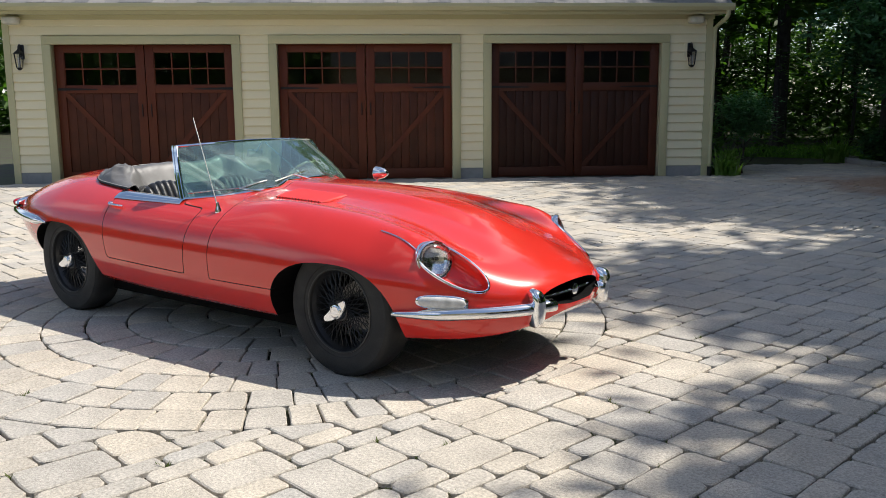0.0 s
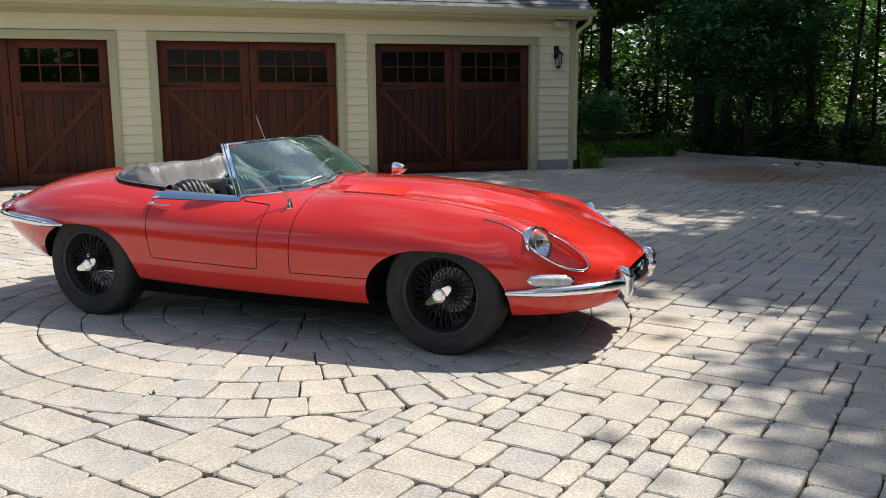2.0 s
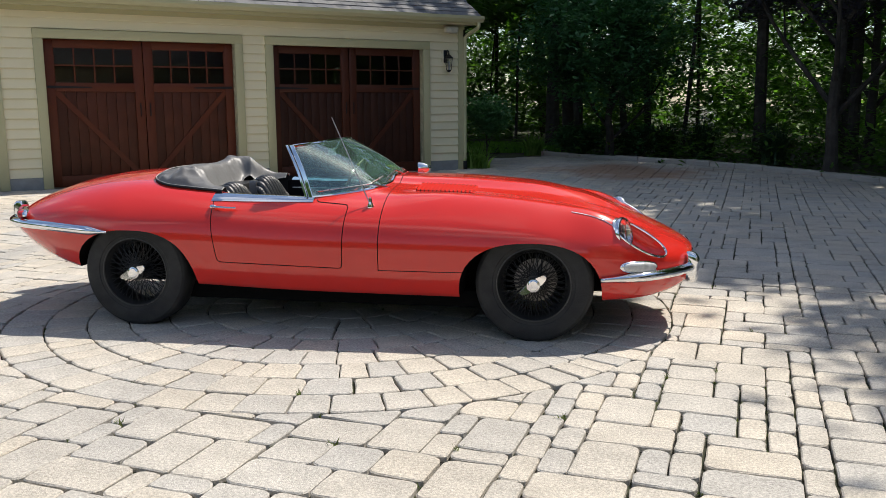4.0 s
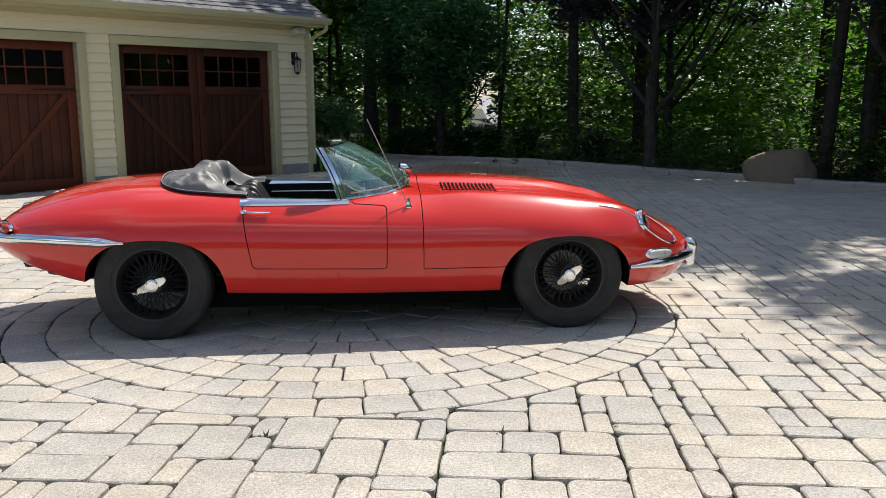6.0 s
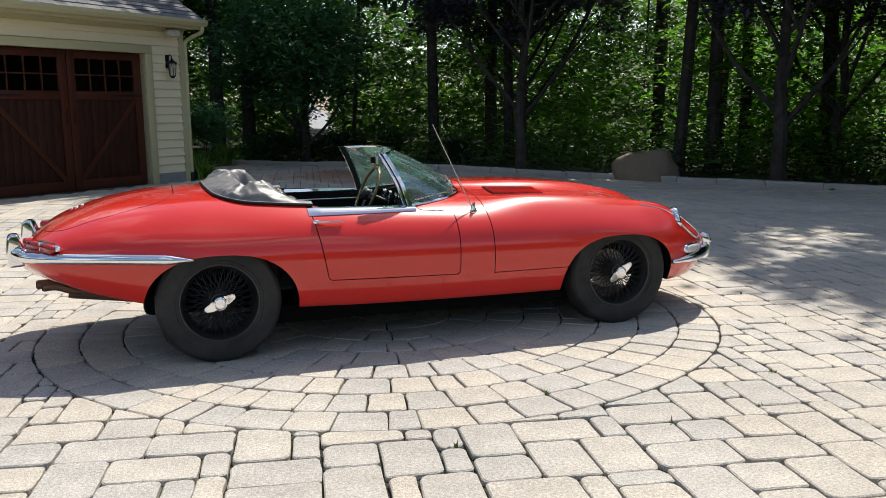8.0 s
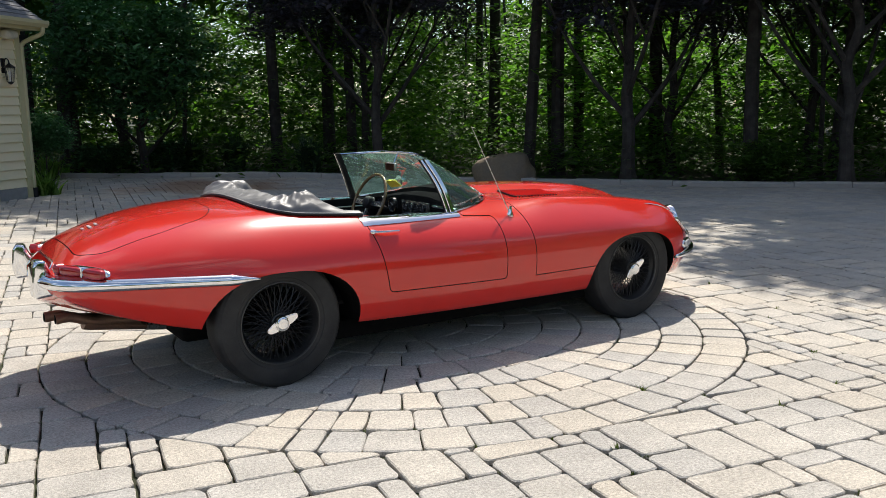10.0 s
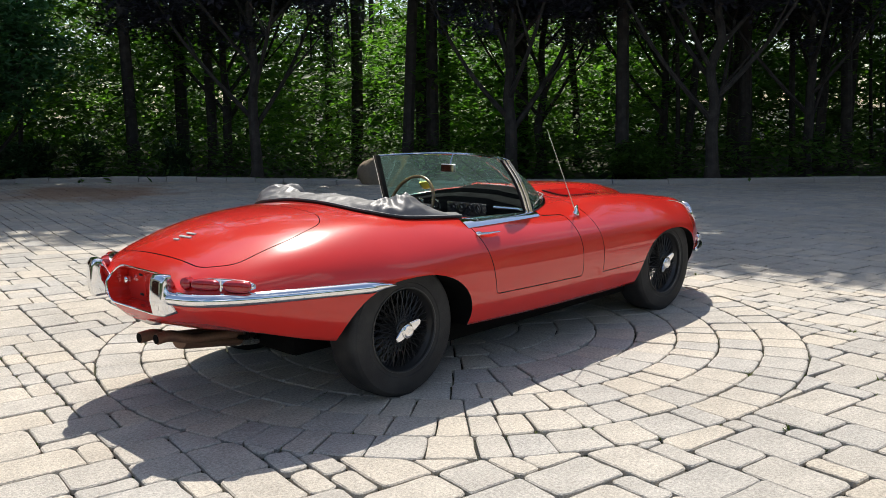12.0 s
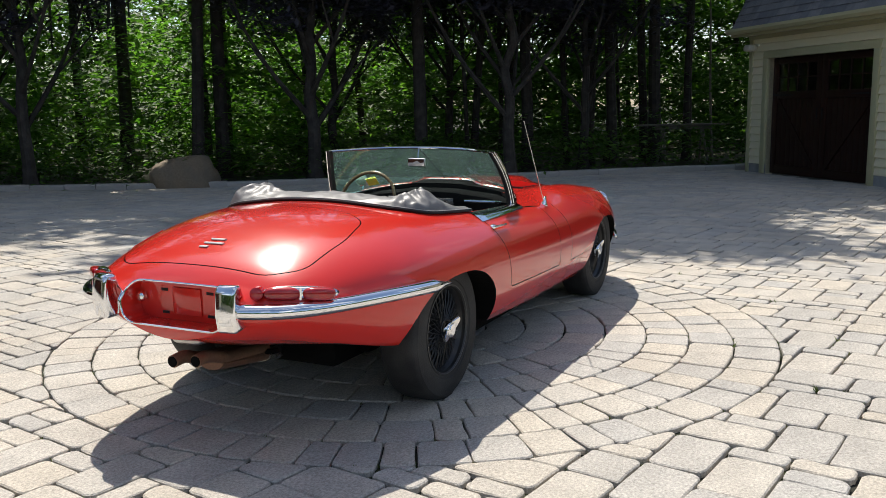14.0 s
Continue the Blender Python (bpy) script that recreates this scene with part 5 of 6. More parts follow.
def build_screen():
    ws = new("windscreen")
    ws.parent = car
    tagged(ws, "raked curved windscreen in a chrome frame")
    cols, rows = 36, 8
    bm = bmesh.new()
    lay = []
    for off in (0.0, -0.004):
        lay.append([[bm.verts.new((lambda q: q[0] + q[1] * off)(screen_point(-1 + 2 * i / cols, j / rows))) for j in range(rows + 1)] for i in range(cols + 1)])
    for L in lay:
        for i in range(cols):
            for j in range(rows):
                bm.faces.new((L[i][j], L[i + 1][j], L[i + 1][j + 1], L[i][j + 1]))
    A, B = lay
    for i in range(cols):
        for j in (0, rows):
            bm.faces.new((A[i][j], A[i + 1][j], B[i + 1][j], B[i][j]))
    for j in range(rows):
        for i in (0, cols):
            bm.faces.new((A[i][j], A[i][j + 1], B[i][j + 1], B[i][j]))
    bmesh.ops.recalc_face_normals(bm, faces=bm.faces)
    g = part("screen_glass", bm, SCREEN_GLASS, ws, "greenish windscreen glass", True)
    g.visible_shadow = False
    part("top_rail", tube([screen_point(-1 + 2 * i / 36, 1.0)[0] for i in range(37)], 0.0085, 8), CHROME, ws, "chrome top rail")
    part("foot_trim", tube([screen_point(-1 + 2 * i / 36, 0.0)[0] + Vector((0.004, 0, -0.002)) for i in range(37)], 0.010, 8), CHROME, ws, "chrome foot trim")
    for s in (-1, 1):
        pts = [screen_point(s, t / 8)[0] for t in range(9)]
        pts = [pts[0] + Vector((0.012, 0.002 * s, -0.02))] + pts + [pts[-1] + Vector((-0.006, 0, 0.006))]
        for nm, mt, lab, f0, f1, thick, put in (("pillar", CHROME, "polished chrome pillar", 0.012, -0.016, 0.011, 0.004), ("pillar_seal", TRIM, "black rubber pillar seal", -0.015, -0.024, 0.008, 0.0), ("pillar_edge", CHROME, "chrome rear edge of the pillar", -0.023, -0.041, 0.009, 0.002), ("pillar_channel", TRIM, "black window channel", -0.004, -0.040, 0.016, -0.014)):
            bm = bmesh.new()
            rings = [[bm.verts.new(p + Vector((fx, (put + ty) * s, 0))) for fx, ty in ((f0, -thick / 2), (f0, thick / 2 - 0.003), (f0 - 0.003 if f0 > f1 else f0, thick / 2), (f1 + 0.003, thick / 2), (f1, thick / 2 - 0.003), (f1, -thick / 2))] for p in pts]
            for A, B in zip(rings, rings[1:]):
                for q in range(6):
                    bm.faces.new((A[q], A[(q + 1) % 6], B[(q + 1) % 6], B[q]))
            bm.faces.new(rings[0])
            bm.faces.new(rings[-1])
            bmesh.ops.recalc_face_normals(bm, faces=bm.faces)
            part(nm, bm, mt, ws, lab)
    # wipers
    for y0, y1 in ((-0.33, -0.56), (0.02, -0.22), (0.36, 0.12)):
        v0, v1 = y0 / 0.615, y1 / 0.6
        a = screen_point(v0, -0.16)[0]
        b = screen_point((v0 + v1) / 2, 0.06)
        e0, e1 = screen_point(v1 * 1.05, 0.075), screen_point(v0 * 0.85, 0.12)
        wp = part("wiper", tube([a, a + Vector((0, 0, 0.025)), b[0] + b[1] * 0.02], 0.005, 6), CHROME, ws, "chrome wiper arm")
        part("wiper_blade", tube([e0[0] + e0[1] * 0.012, b[0] + b[1] * 0.02, e1[0] + e1[1] * 0.012], 0.0040, 6), WORN_CHROME, wp, "thin bright wiper blade")
        part("wiper_hub", lump(Matrix.Translation(a), 0.016, 0.016, 0.02, 0.8), CHROME, wp)
    bm = bmesh.new()
    vs = [bm.verts.new(screen_point(v, t)[0] - screen_point(v, t)[1] * 0.007) for v, t in ((0.74, 0.10), (0.82, 0.10), (0.82, 0.26), (0.74, 0.26))]
    f = bm.faces.new(vs)
    ex = bmesh.ops.extrude_face_region(bm, geom=[f])
    for v in ex["geom"]:
        if isinstance(v, bmesh.types.BMVert):
            v.co -= Vector((0.0015, 0.001, 0.001))
    bmesh.ops.recalc_face_normals(bm, faces=bm.faces)
    part("sticker", bm, YELLOW, ws, "yellow paper sticker inside the glass", False)
    # mirror inside and its stay
    top, foot = screen_point(0.0, 1.0)[0], screen_point(0.0, 0.05)[0]
    part("mirror_stay", tube([top + Vector((-0.006, 0, 0)), foot + Vector((-0.03, 0, 0))], 0.003, 6), CHROME, ws, "thin steel stay")
    mi = part("rear_view_mirror", boxed(-0.175, -0.157, -0.075, 0.045, 1.005, 1.055, 0.008), ALLOY, ws, "small rectangular rear-view mirror")
    part("mirror_face", boxed(-0.178, -0.1755, -0.069, 0.039, 1.010, 1.050, 0.0), MIRROR, mi, "", False)
    part("mirror_arm", tube([(-0.15, -0.015, 1.04), (-0.13, -0.005, 1.075), top], 0.005, 6), CHROME, ws)


def build_cockpit():
    # polished strip along the door tops
    for s in (-1, 1):
        bm = bmesh.new()
        n = 24
        rows = []
        for i in range(n + 1):
            x = -0.715 + (0.715 - 0.085) * i / n
            ring = []
            for k in range(7):
                y = side_of(x, 0.768) + (0.608 - side_of(x, 0.768)) * k / 6
                b = (0.003 + 0.005 * math.sin(math.pi * k / 6)) * (0.4 + 0.6 * smoothstep(0, 2, i))
                ring.append(bm.verts.new((x, s * (y + b), top_of(x, y) + b)))
            z1 = top_of(x, 0.608)
            ring.append(bm.verts.new((x, s * 0.600, z1 - 0.002)))
            ring.append(bm.verts.new((x, s * 0.594, z1 - 0.04)))
            low = ring[0].co
            ring.insert(0, bm.verts.new((x, low.y - 0.004 * s, low.z - 0.006)))
            rows.append(ring)
        for A, B in zip(rows, rows[1:]):
            for k in range(len(A) - 1):
                bm.faces.new((A[k], A[k + 1], B[k + 1], B[k]))
        bmesh.ops.recalc_face_normals(bm, faces=bm.faces)
        part("door_capping", bm, CHROME, car, "polished metal capping along the door top")
        p0 = Vector((-0.685, s * (side_of(-0.685, 0.742) + 0.018), 0.742))
        p1 = Vector((-0.535, s * (side_of(-0.535, 0.738) + 0.02), 0.738))
        h = part("door_handle", tube(spline([p0, (p0 + p1) / 2 + Vector((0, 0.004 * s, 0)), p1], 4), 0.0115, 8, flat=0.7, taper=0.007), CHROME, car, "slim chrome door handle")
        part("handle_base", lump(Matrix.Translation(p0 - Vector((0, 0.008 * s, 0))), 0.02, 0.014, 0.013, 0.8), CHROME, h)
    # tub: floor, dash, rear shelf
    part("cockpit_floor", boxed(-0.95, 0.2, -0.58, 0.58, 0.345, 0.364, 0.0), TRIM, car, "black carpeted floor")
    bm = bmesh.new()
    rings = []
    for k in range(25):
        y = -0.54 + 1.08 * k / 24
        top = min(top_of(0.05, y), top_of(0.19, y)) - 0.022
        xf = 0.19 - 0.16 * (abs(y) / 0.54) ** 3
        rings.append([bm.verts.new((x, y, z)) for x, z in ((0.05, 0.62), (0.02, 0.66), (0.018, top - 0.05), (0.024, top - 0.015), (0.045, top - 0.003), (max(xf, 0.06), top + 0.004), (max(xf, 0.06), 0.62))])
    for A, B in zip(rings, rings[1:]):
        for k in range(7):
            bm.faces.new((A[k], A[(k + 1) % 7], B[(k + 1) % 7], B[k]))
    bm.faces.new(rings[0])
    bm.faces.new(rings[-1])
    bmesh.ops.recalc_face_normals(bm, faces=bm.faces)
    dash = part("dashboard", bm, DASH, car, "black padded dashboard")
    pad = bmesh.new()
    strips = []
    for k in range(33):
        v = -0.93 + 1.86 * k / 32
        p = screen_point(v, 0.0)[0]
        x_in = min(0.13, p.x - 0.03)
        strips.append([pad.verts.new((x, p.y * (1 - 0.02 * q), top_of(x, p.y) + dz)) for q, (x, dz) in enumerate(((p.x - 0.016, -0.004), (p.x - 0.018, 0.005), ((p.x + x_in) / 2, 0.008), (x_in, 0.006), (x_in - 0.004, -0.02)))])
    for A, B in zip(strips, strips[1:]):
        for q in range(4):
            pad.faces.new((A[q], A[q + 1], B[q + 1], B[q]))
    bmesh.ops.recalc_face_normals(pad, faces=pad.faces)
    part("scuttle_pad", pad, DASH, dash, "black padded roll below the glass")
    part("dash_centre", boxed(0.004, 0.02, -0.17, 0.17, 0.68, 0.80, 0.006), DIAL, dash, "black instrument panel")
    for y, z, r in ((0.28, 0.755, 0.05), (0.43, 0.755, 0.05), (-0.11, 0.765, 0.026), (-0.04, 0.765, 0.026), (0.03, 0.765, 0.026), (0.10, 0.765, 0.026)):
        q = Matrix.Translation((0.006, y, z)) @ Euler((0, 0, radians(90))).to_matrix().to_4x4()
        dial = part("gauge", lathe([(0.0, 0.004), (r * 0.86, 0.004), (r * 0.88, 0.012), (r, 0.012), (r, -0.01), (0, -0.01)], q, 24), DIAL, dash, "round black dial")
        part("gauge_ring", lathe([(r * 0.9, 0.013), (r, 0.013), (r, 0.009), (r * 0.9, 0.009)], q, 24, closed=True), CHROME, dial)
        part("gauge_needle", boxed(-0.0015, 0.0015, 0.0045, 0.006, -r * 0.1, r * 0.7, 0, q @ pose(0, 0, 0, 0, 40 + 90 * y, 0)), WHITE, dial)
    for k in range(8):
        part("toggle_switch", tube([(0.006, -0.14 + 0.04 * k, 0.71), (-0.02, -0.14 + 0.04 * k, 0.705)], 0.004, 6, taper=0.006), CHROME, dash)
    part("grab_rail", tube([(0.02, -0.48, 0.78), (-0.02, -0.46, 0.79), (-0.02, -0.26, 0.79), (0.02, -0.24, 0.78)], 0.009, 8), CHROME, dash, "chrome grab rail")
    part("tunnel", boxed(-0.9, 0.1, -0.11, 0.11, 0.36, 0.56, 0.03), TRIM, car, "black covered tunnel")
    part("gear_lever", tube([(-0.12, 0, 0.56), (-0.14, 0, 0.68)], 0.006, 8), CHROME, car)
    part("gear_knob", lump(pose(-0.142, 0, 0.695), 0.02, 0.02, 0.022, 1), TRIM, car)
    part("rear_bulkhead", boxed(-1.0, -0.86, -0.54, 0.54, 0.36, 0.80, 0.03), TRIM, car, "black rear trim panel")
    for s in (-1, 1):
        d = part("door_card", boxed(-0.70, 0.06, 0.575 * s - 0.012, 0.575 * s + 0.012, 0.40, 0.79, 0.01), DASH, car, "black door trim panel")
        part("door_card_line", tube([(-0.66, 0.56 * s, 0.735), (0.03, 0.56 * s, 0.735)], 0.005, 6), ALLOY, d)
        part("window_winder", tube([(-0.30, 0.56 * s, 0.66), (-0.30, 0.535 * s, 0.66), (-0.24, 0.532 * s, 0.64)], 0.006, 6), CHROME, d)
    # steering wheel
    sw = new("steering_wheel")
    sw.parent = car
    tagged(sw, "wood-rimmed steering wheel with drilled alloy spokes")
    m = pose(-0.135, 0.365, 0.775, 0, -66, 0) @ pose(0, 0, 0, 0, 0, 0)
    R = 0.197
    part("wheel_rim", tube([m @ Vector((R * math.cos(a), R * math.sin(a), 0)) for a in np.linspace(0, 2 * math.pi, 49)[:-1]], 0.011, 10, closed=True), RIM_WOOD, sw, "varnished wooden rim")
    for k, a in enumerate((90, -90, 180)):
        q = m @ pose(0, 0, -0.004, 0, 0, a)
        part("wheel_spoke", boxed(0.03, R - 0.005, -0.017, 0.017, -0.002, 0.002, 0.001, q), ALLOY, sw, "drilled alloy spoke")
        for j in range(4):
            part("spoke_hole", lathe([(0.0, 0.0032), (0.0075, 0.0032), (0.0075, -0.0032), (0.0, -0.0032)], q @ pose(0.07 + 0.028 * j, 0, 0, 90, 0, 0), 12), DIAL, sw)
    part("wheel_boss", lathe([(0.0, 0.035), (0.025, 0.033), (0.04, 0.02), (0.045, -0.02), (0.0, -0.03)], m @ pose(0, 0, 0, 90, 0, 0), 24), TRIM, sw)
    part("steering_column", tube([m @ Vector((0, 0, -0.02)), m @ Vector((0, 0, -0.22))], 0.022, 10), TRIM, sw)


def build_seat(y):
    """A bucket seat with upright pleats."""
    st = new("seat")
    st.parent = car
    st.location = (-0.07, 0, -0.035)
    tagged(st, "black pleated leather bucket seat")
    n = 9
    half = 0.215
    for k in range(n):
        u = -1 + 2 * (k + 0.5) / n
        topz = 0.855 - 0.085 * abs(u) ** 2.4
        yy = y + u * (half - 0.015)
        lx = -0.015 * abs(u) ** 2
        pts = spline([(-0.50 - lx, yy, 0.50), (-0.57 - lx, yy, 0.64), (-0.645 - lx, yy, topz - 0.05), (-0.685 - lx, yy, topz), (-0.73 - lx, yy, topz - 0.02)], 4)
        part("back_pleat", tube(pts, half / n * 1.08, 8, flat=1.2), LEATHER, st, "", "all")
    shell = prism(rounded([(y - half - 0.02, 0.42), (y + half + 0.02, 0.42), (y + half + 0.025, 0.74), (y + half - 0.05, 0.855), (y - half + 0.05, 0.855), (y - half - 0.025, 0.74)], 0.05, 5), 0.0, 0.05, "x")
    for v in shell.verts:
        v.co.x += -0.60 - 0.42 * (v.co.z - 0.5)
    part("seat_shell", shell, LEATHER, st, "", True)
    for k in range(n):
        yy = y + (-1 + 2 * (k + 0.5) / n) * (half - 0.015)
        part("cushion_pleat", tube(spline([(-0.52, yy, 0.50), (-0.35, yy, 0.505), (-0.10, yy, 0.52), (-0.04, yy, 0.49)], 4), half / n * 1.08, 8, flat=1.3), LEATHER, st, "", "all")
    part("seat_base", boxed(-0.58, -0.03, y - half, y + half, 0.364, 0.49, 0.03), LEATHER, st)


def build_cover():
    """The folded hood's cover: a creased sheet over a roll round the back of the cockpit, humped at both shoulders."""
    line = spline([(-0.68, -0.605, 0), (-0.88, -0.59, 0), (-1.08, -0.555, 0), (-1.19, -0.45, 0), (-1.235, -0.23, 0), (-1.245, 0, 0), (-1.24, 0.24, 0), (-1.228, 0.45, 0), (-1.16, 0.595, 0), (-0.93, 0.618, 0), (-0.70, 0.61, 0)], 20)
    crest = curve([(0.0, 0.812), (0.1, 0.885), (0.18, 0.93), (0.3, 0.918), (0.4, 0.924), (0.5, 0.928), (0.62, 0.926), (0.72, 0.938), (0.79, 0.966), (0.86, 0.93), (0.93, 0.858), (1.0, 0.812)])
    bm = bmesh.new()
    rows = []
    n, m = len(line), 36
    for i, p in enumerate(line):
        t = i / (n - 1)
        z0 = top_of(p.x, p.y) + 0.006
        inn = Vector((max(-0.78, p.x), p.y * 0.45, 0)) - p
        inn.normalize()
        end = smoothstep(0, 0.2, t) * smoothstep(0, 0.2, 1 - t)
        width = 0.085 + 0.235 * end
        rise = max(crest(t) - z0, 0.02)
        fall = 0.03 + 0.135 * end
        ring = []
        for k in range(m + 1):
            s = k / m
            up = math.sin(math.pi / 2 * min(s / 0.5, 1)) ** 0.95
            down = smoothstep(0.6, 1.0, s)
            q = p + inn * (width * s)
            g = q * 1.0
            # long creases that fan out from the humps, then shorter ones across them
            f1 = 1 - 2.4 * abs(noise.noise(Vector((g.x * 7 + g.y * 4, g.y * 5 - g.x * 3 + s, 1.7))))
            f2 = 1 - 2.4 * abs(noise.noise(Vector((g.x * 15 - g.y * 9, g.y * 13 + s * 1.5, 4.2))))
            f3 = noise.noise(Vector((g.x * 5, g.y * 5, 8.0)))
            hump = max(math.exp(-((t - 0.2) / 0.12) ** 2), math.exp(-((t - 0.8) / 0.12) ** 2))
            f4 = 1 - 2.6 * abs(noise.noise(Vector((g.x * 31 + g.y * 12, g.y * 27 - s * 3, 2.3)))) ** 0.8
            fold = (0.027 * f1 + 0.015 * f2 + 0.010 * f3 + 0.0022 * f4) * min(1, s / 0.12) * (0.16 + 0.74 * hump) * end
            out = -0.014 * math.sin(math.pi * min(s / 0.34, 1)) * hump
            ring.append(bm.verts.new((q.x + inn.x * out, q.y + inn.y * out, z0 + rise * up - fall * down + fold)))
        rows.append(ring)
    for A, B in zip(rows, rows[1:]):
        for k in range(m):
            bm.faces.new((A[k], A[k + 1], B[k + 1], B[k]))
    bmesh.ops.recalc_face_normals(bm, faces=bm.faces)
    cov = part("hood_cover", bm, VINYL, car, "creased grey-black vinyl cover over the folded hood", "all")
    md = cov.modifiers.new("thick", "SOLIDIFY")
    md.thickness, md.offset = 0.004, 0
    edge = [Vector((p.x, p.y, top_of(p.x, p.y) + 0.009)) for p in line]
    part("cover_piping", tube(edge, 0.008, 6), TRIM, cov, "black piping along the cover's edge")
    part("cover_bead", tube([e + Vector((0.0, 0.0, 0.008)) for e in edge], 0.0025, 5), VINYL_LIGHT, cov, "pale bead")


def build_outside_bits():
    a = Vector((0.265, -0.665, top_of(0.265, -0.665)))
    an = part("antenna", tube([a, Vector((0.03, -0.625, 1.265))], 0.0038, 6, taper=0.0025), WORN_CHROME, car, "thin bright aerial rod")
    part("antenna_foot", lathe([(0.0, 0.05), (0.008, 0.048), (0.012, 0.02), (0.022, 0.0), (0.022, -0.01), (0.0, -0.01)], Matrix.Translation(a) @ pose(0, 0, 0, 90 + 8, 0, 0), 16), CHROME, an, "cone-shaped chrome foot")
    b = Vector((0.27, 0.645, top_of(0.27, 0.645)))
    mr = part("wing_mirror", tube([b - Vector((0, 0, 0.005)), b + Vector((0.005, 0.0, 0.03)), b + Vector((0.015, 0.01, 0.085))], 0.011, 10), CHROME, car, "bullet-shaped chrome wing mirror")
    q = Matrix.Translation(b + Vector((0.02, 0.012, 0.112))) @ Euler((0, 0, radians(-90 + 12))).to_matrix().to_4x4()
    part("mirror_head", lathe([(0.0, 0.075), (0.015, 0.07), (0.032, 0.045), (0.042, 0.01), (0.044, -0.02), (0.040, -0.024), (0.0, -0.022)], q, 24), CHROME, mr)


build_front()
build_rear()
build_screen()
build_cockpit()
for sy in (-0.285, 0.285):
    build_seat(sy)
build_cover()
build_outside_bits()


# ---------------------------------------------------------------- lanterns, floodlights, downpipes
IRON = shade("black_iron", (0.015, 0.015, 0.016), 0.45, 0.3, 0.3, 15, 120, 0.1)
CREAM_PLASTIC = shade("cream_housing", (0.62, 0.60, 0.50), 0.5, 0, 0.1, 8, 90, 0.03)


def wall_lantern(u, z):
    m = YARD @ pose(u, WALL - 0.02, z)
    L = thing("wall_lantern", "black iron wall lantern with glass panes", "lantern", m, "wall lanterns")
    part("backplate", boxed(-0.04, 0.04, -0.012, 0.0, -0.02, 0.20, 0.006), IRON, L)
    part("mount_block", boxed(-0.085, 0.085, 0.0, 0.018, -0.09, 0.22, 0.004), SIDING, L, "cream mounting block")
    part("bracket", tube(spline([(0, -0.01, 0.10), (0, -0.06, 0.19), (0, -0.11, 0.17), (0, -0.12, 0.12)], 5), 0.01, 8), IRON, L)
    part("cap", lathe([(0.0, 0.0), (0.012, 0.0), (0.02, -0.02), (0.085, -0.07), (0.085, -0.08), (0.0, -0.08)], Matrix.Translation((0, -0.12, 0.135)) @ pose(0, 0, 0, 90, 0, 0), 6), IRON, L, "hipped lantern cap", )
    for k in range(6):
        a = math.pi / 3 * k
        p = Vector((0.072 * math.cos(a), -0.12 + 0.072 * math.sin(a), 0.055))
        q = Vector((0.048 * math.cos(a), -0.12 + 0.048 * math.sin(a), -0.15))
        part("lantern_bar", tube([p, q], 0.005, 5), IRON, L)
        b = math.pi / 3 * (k + 1)
        bm = bmesh.new()
        vs = [bm.verts.new((r * math.cos(t), -0.12 + r * math.sin(t), z2)) for r, z2, t in ((0.068, 0.055, a), (0.068, 0.055, b), (0.045, -0.15, b), (0.045, -0.15, a))]
        f = bm.faces.new(vs)
        ex = bmesh.ops.extrude_face_region(bm, geom=[f])
        for v in ex["geom"]:
            if isinstance(v, bmesh.types.BMVert):
                v.co.x *= 0.95
                v.co.y = -0.12 + (v.co.y + 0.12) * 0.95
        bmesh.ops.recalc_face_normals(bm, faces=bm.faces)
        pn = part("lantern_pane", bm, LENS, L, "", False)
        pn.visible_shadow = False
    part("lantern_floor", lathe([(0.0, 0.0), (0.052, 0.0), (0.03, -0.03), (0.0, -0.045)], Matrix.Translation((0, -0.12, -0.15)) @ pose(0, 0, 0, 90, 0, 0), 6), IRON, L)
    part("candle", tube([(0, -0.12, -0.15), (0, -0.12, 0.0)], 0.022, 10), WHITE, L, "pale candle tube")
    return L


def flood_box(u, z, m0, sgn):
    L = thing("eave_speaker", "cream weatherproof box under the eave", "fixture", m0)
    part("housing", lump(pose(u, -0.15 * sgn, z), 0.13, 0.09, 0.065, 0.6), CREAM_PLASTIC, L)
    part("mount_plate", boxed(u - 0.09, u + 0.09, *sorted((-0.04 * sgn, 0.0)), z + 0.03, z + 0.075, 0.005), CREAM_PLASTIC, L)


for lu in (5.56, -4.88):
    wall_lantern(lu, 2.08)
flood_box(5.60, 2.63, YARD @ pose(0, WALL, 0), 1)
flood_box(-4.95, 2.63, YARD @ pose(0, WALL, 0), 1)
flood_box(9.62, 2.34, YARD @ pose(0, WALL_S, 0), -1)
dp = thing("downpipe", "sage green downpipe at the garage corner", "downpipe", YARD)
part("pipe", tube(spline([(6.02, WALL - 0.40, 2.76), (6.02, WALL - 0.38, 2.66), (6.0, WALL - 0.15, 2.58), (5.965, WALL - 0.04, 2.50), (5.955, WALL - 0.035, 2.3), (5.955, WALL - 0.035, 0.35), (5.955, WALL - 0.05, 0.22)], 4), 0.034, 10), TRIM_PAINT, dp)
part("pipe_clip", boxed(5.91, 6.0, WALL - 0.075, WALL + 0.0, 1.3, 1.33, 0.003), TRIM_PAINT, dp)
part("drain_stub", tube([(5.955, WALL - 0.05, 0.30), (5.955, WALL - 0.05, 0.14)], 0.04, 10), TRIM, dp, "black drain stub")
# lantern of the other wing
m2 = YARD @ pose(5.95, WALL_S + 0.02, 1.93, 0, 0, 180)
src = [o for o in bpy.data.objects if o.name.startswith("wall_lantern")][0]
copy_thing(src, m2)


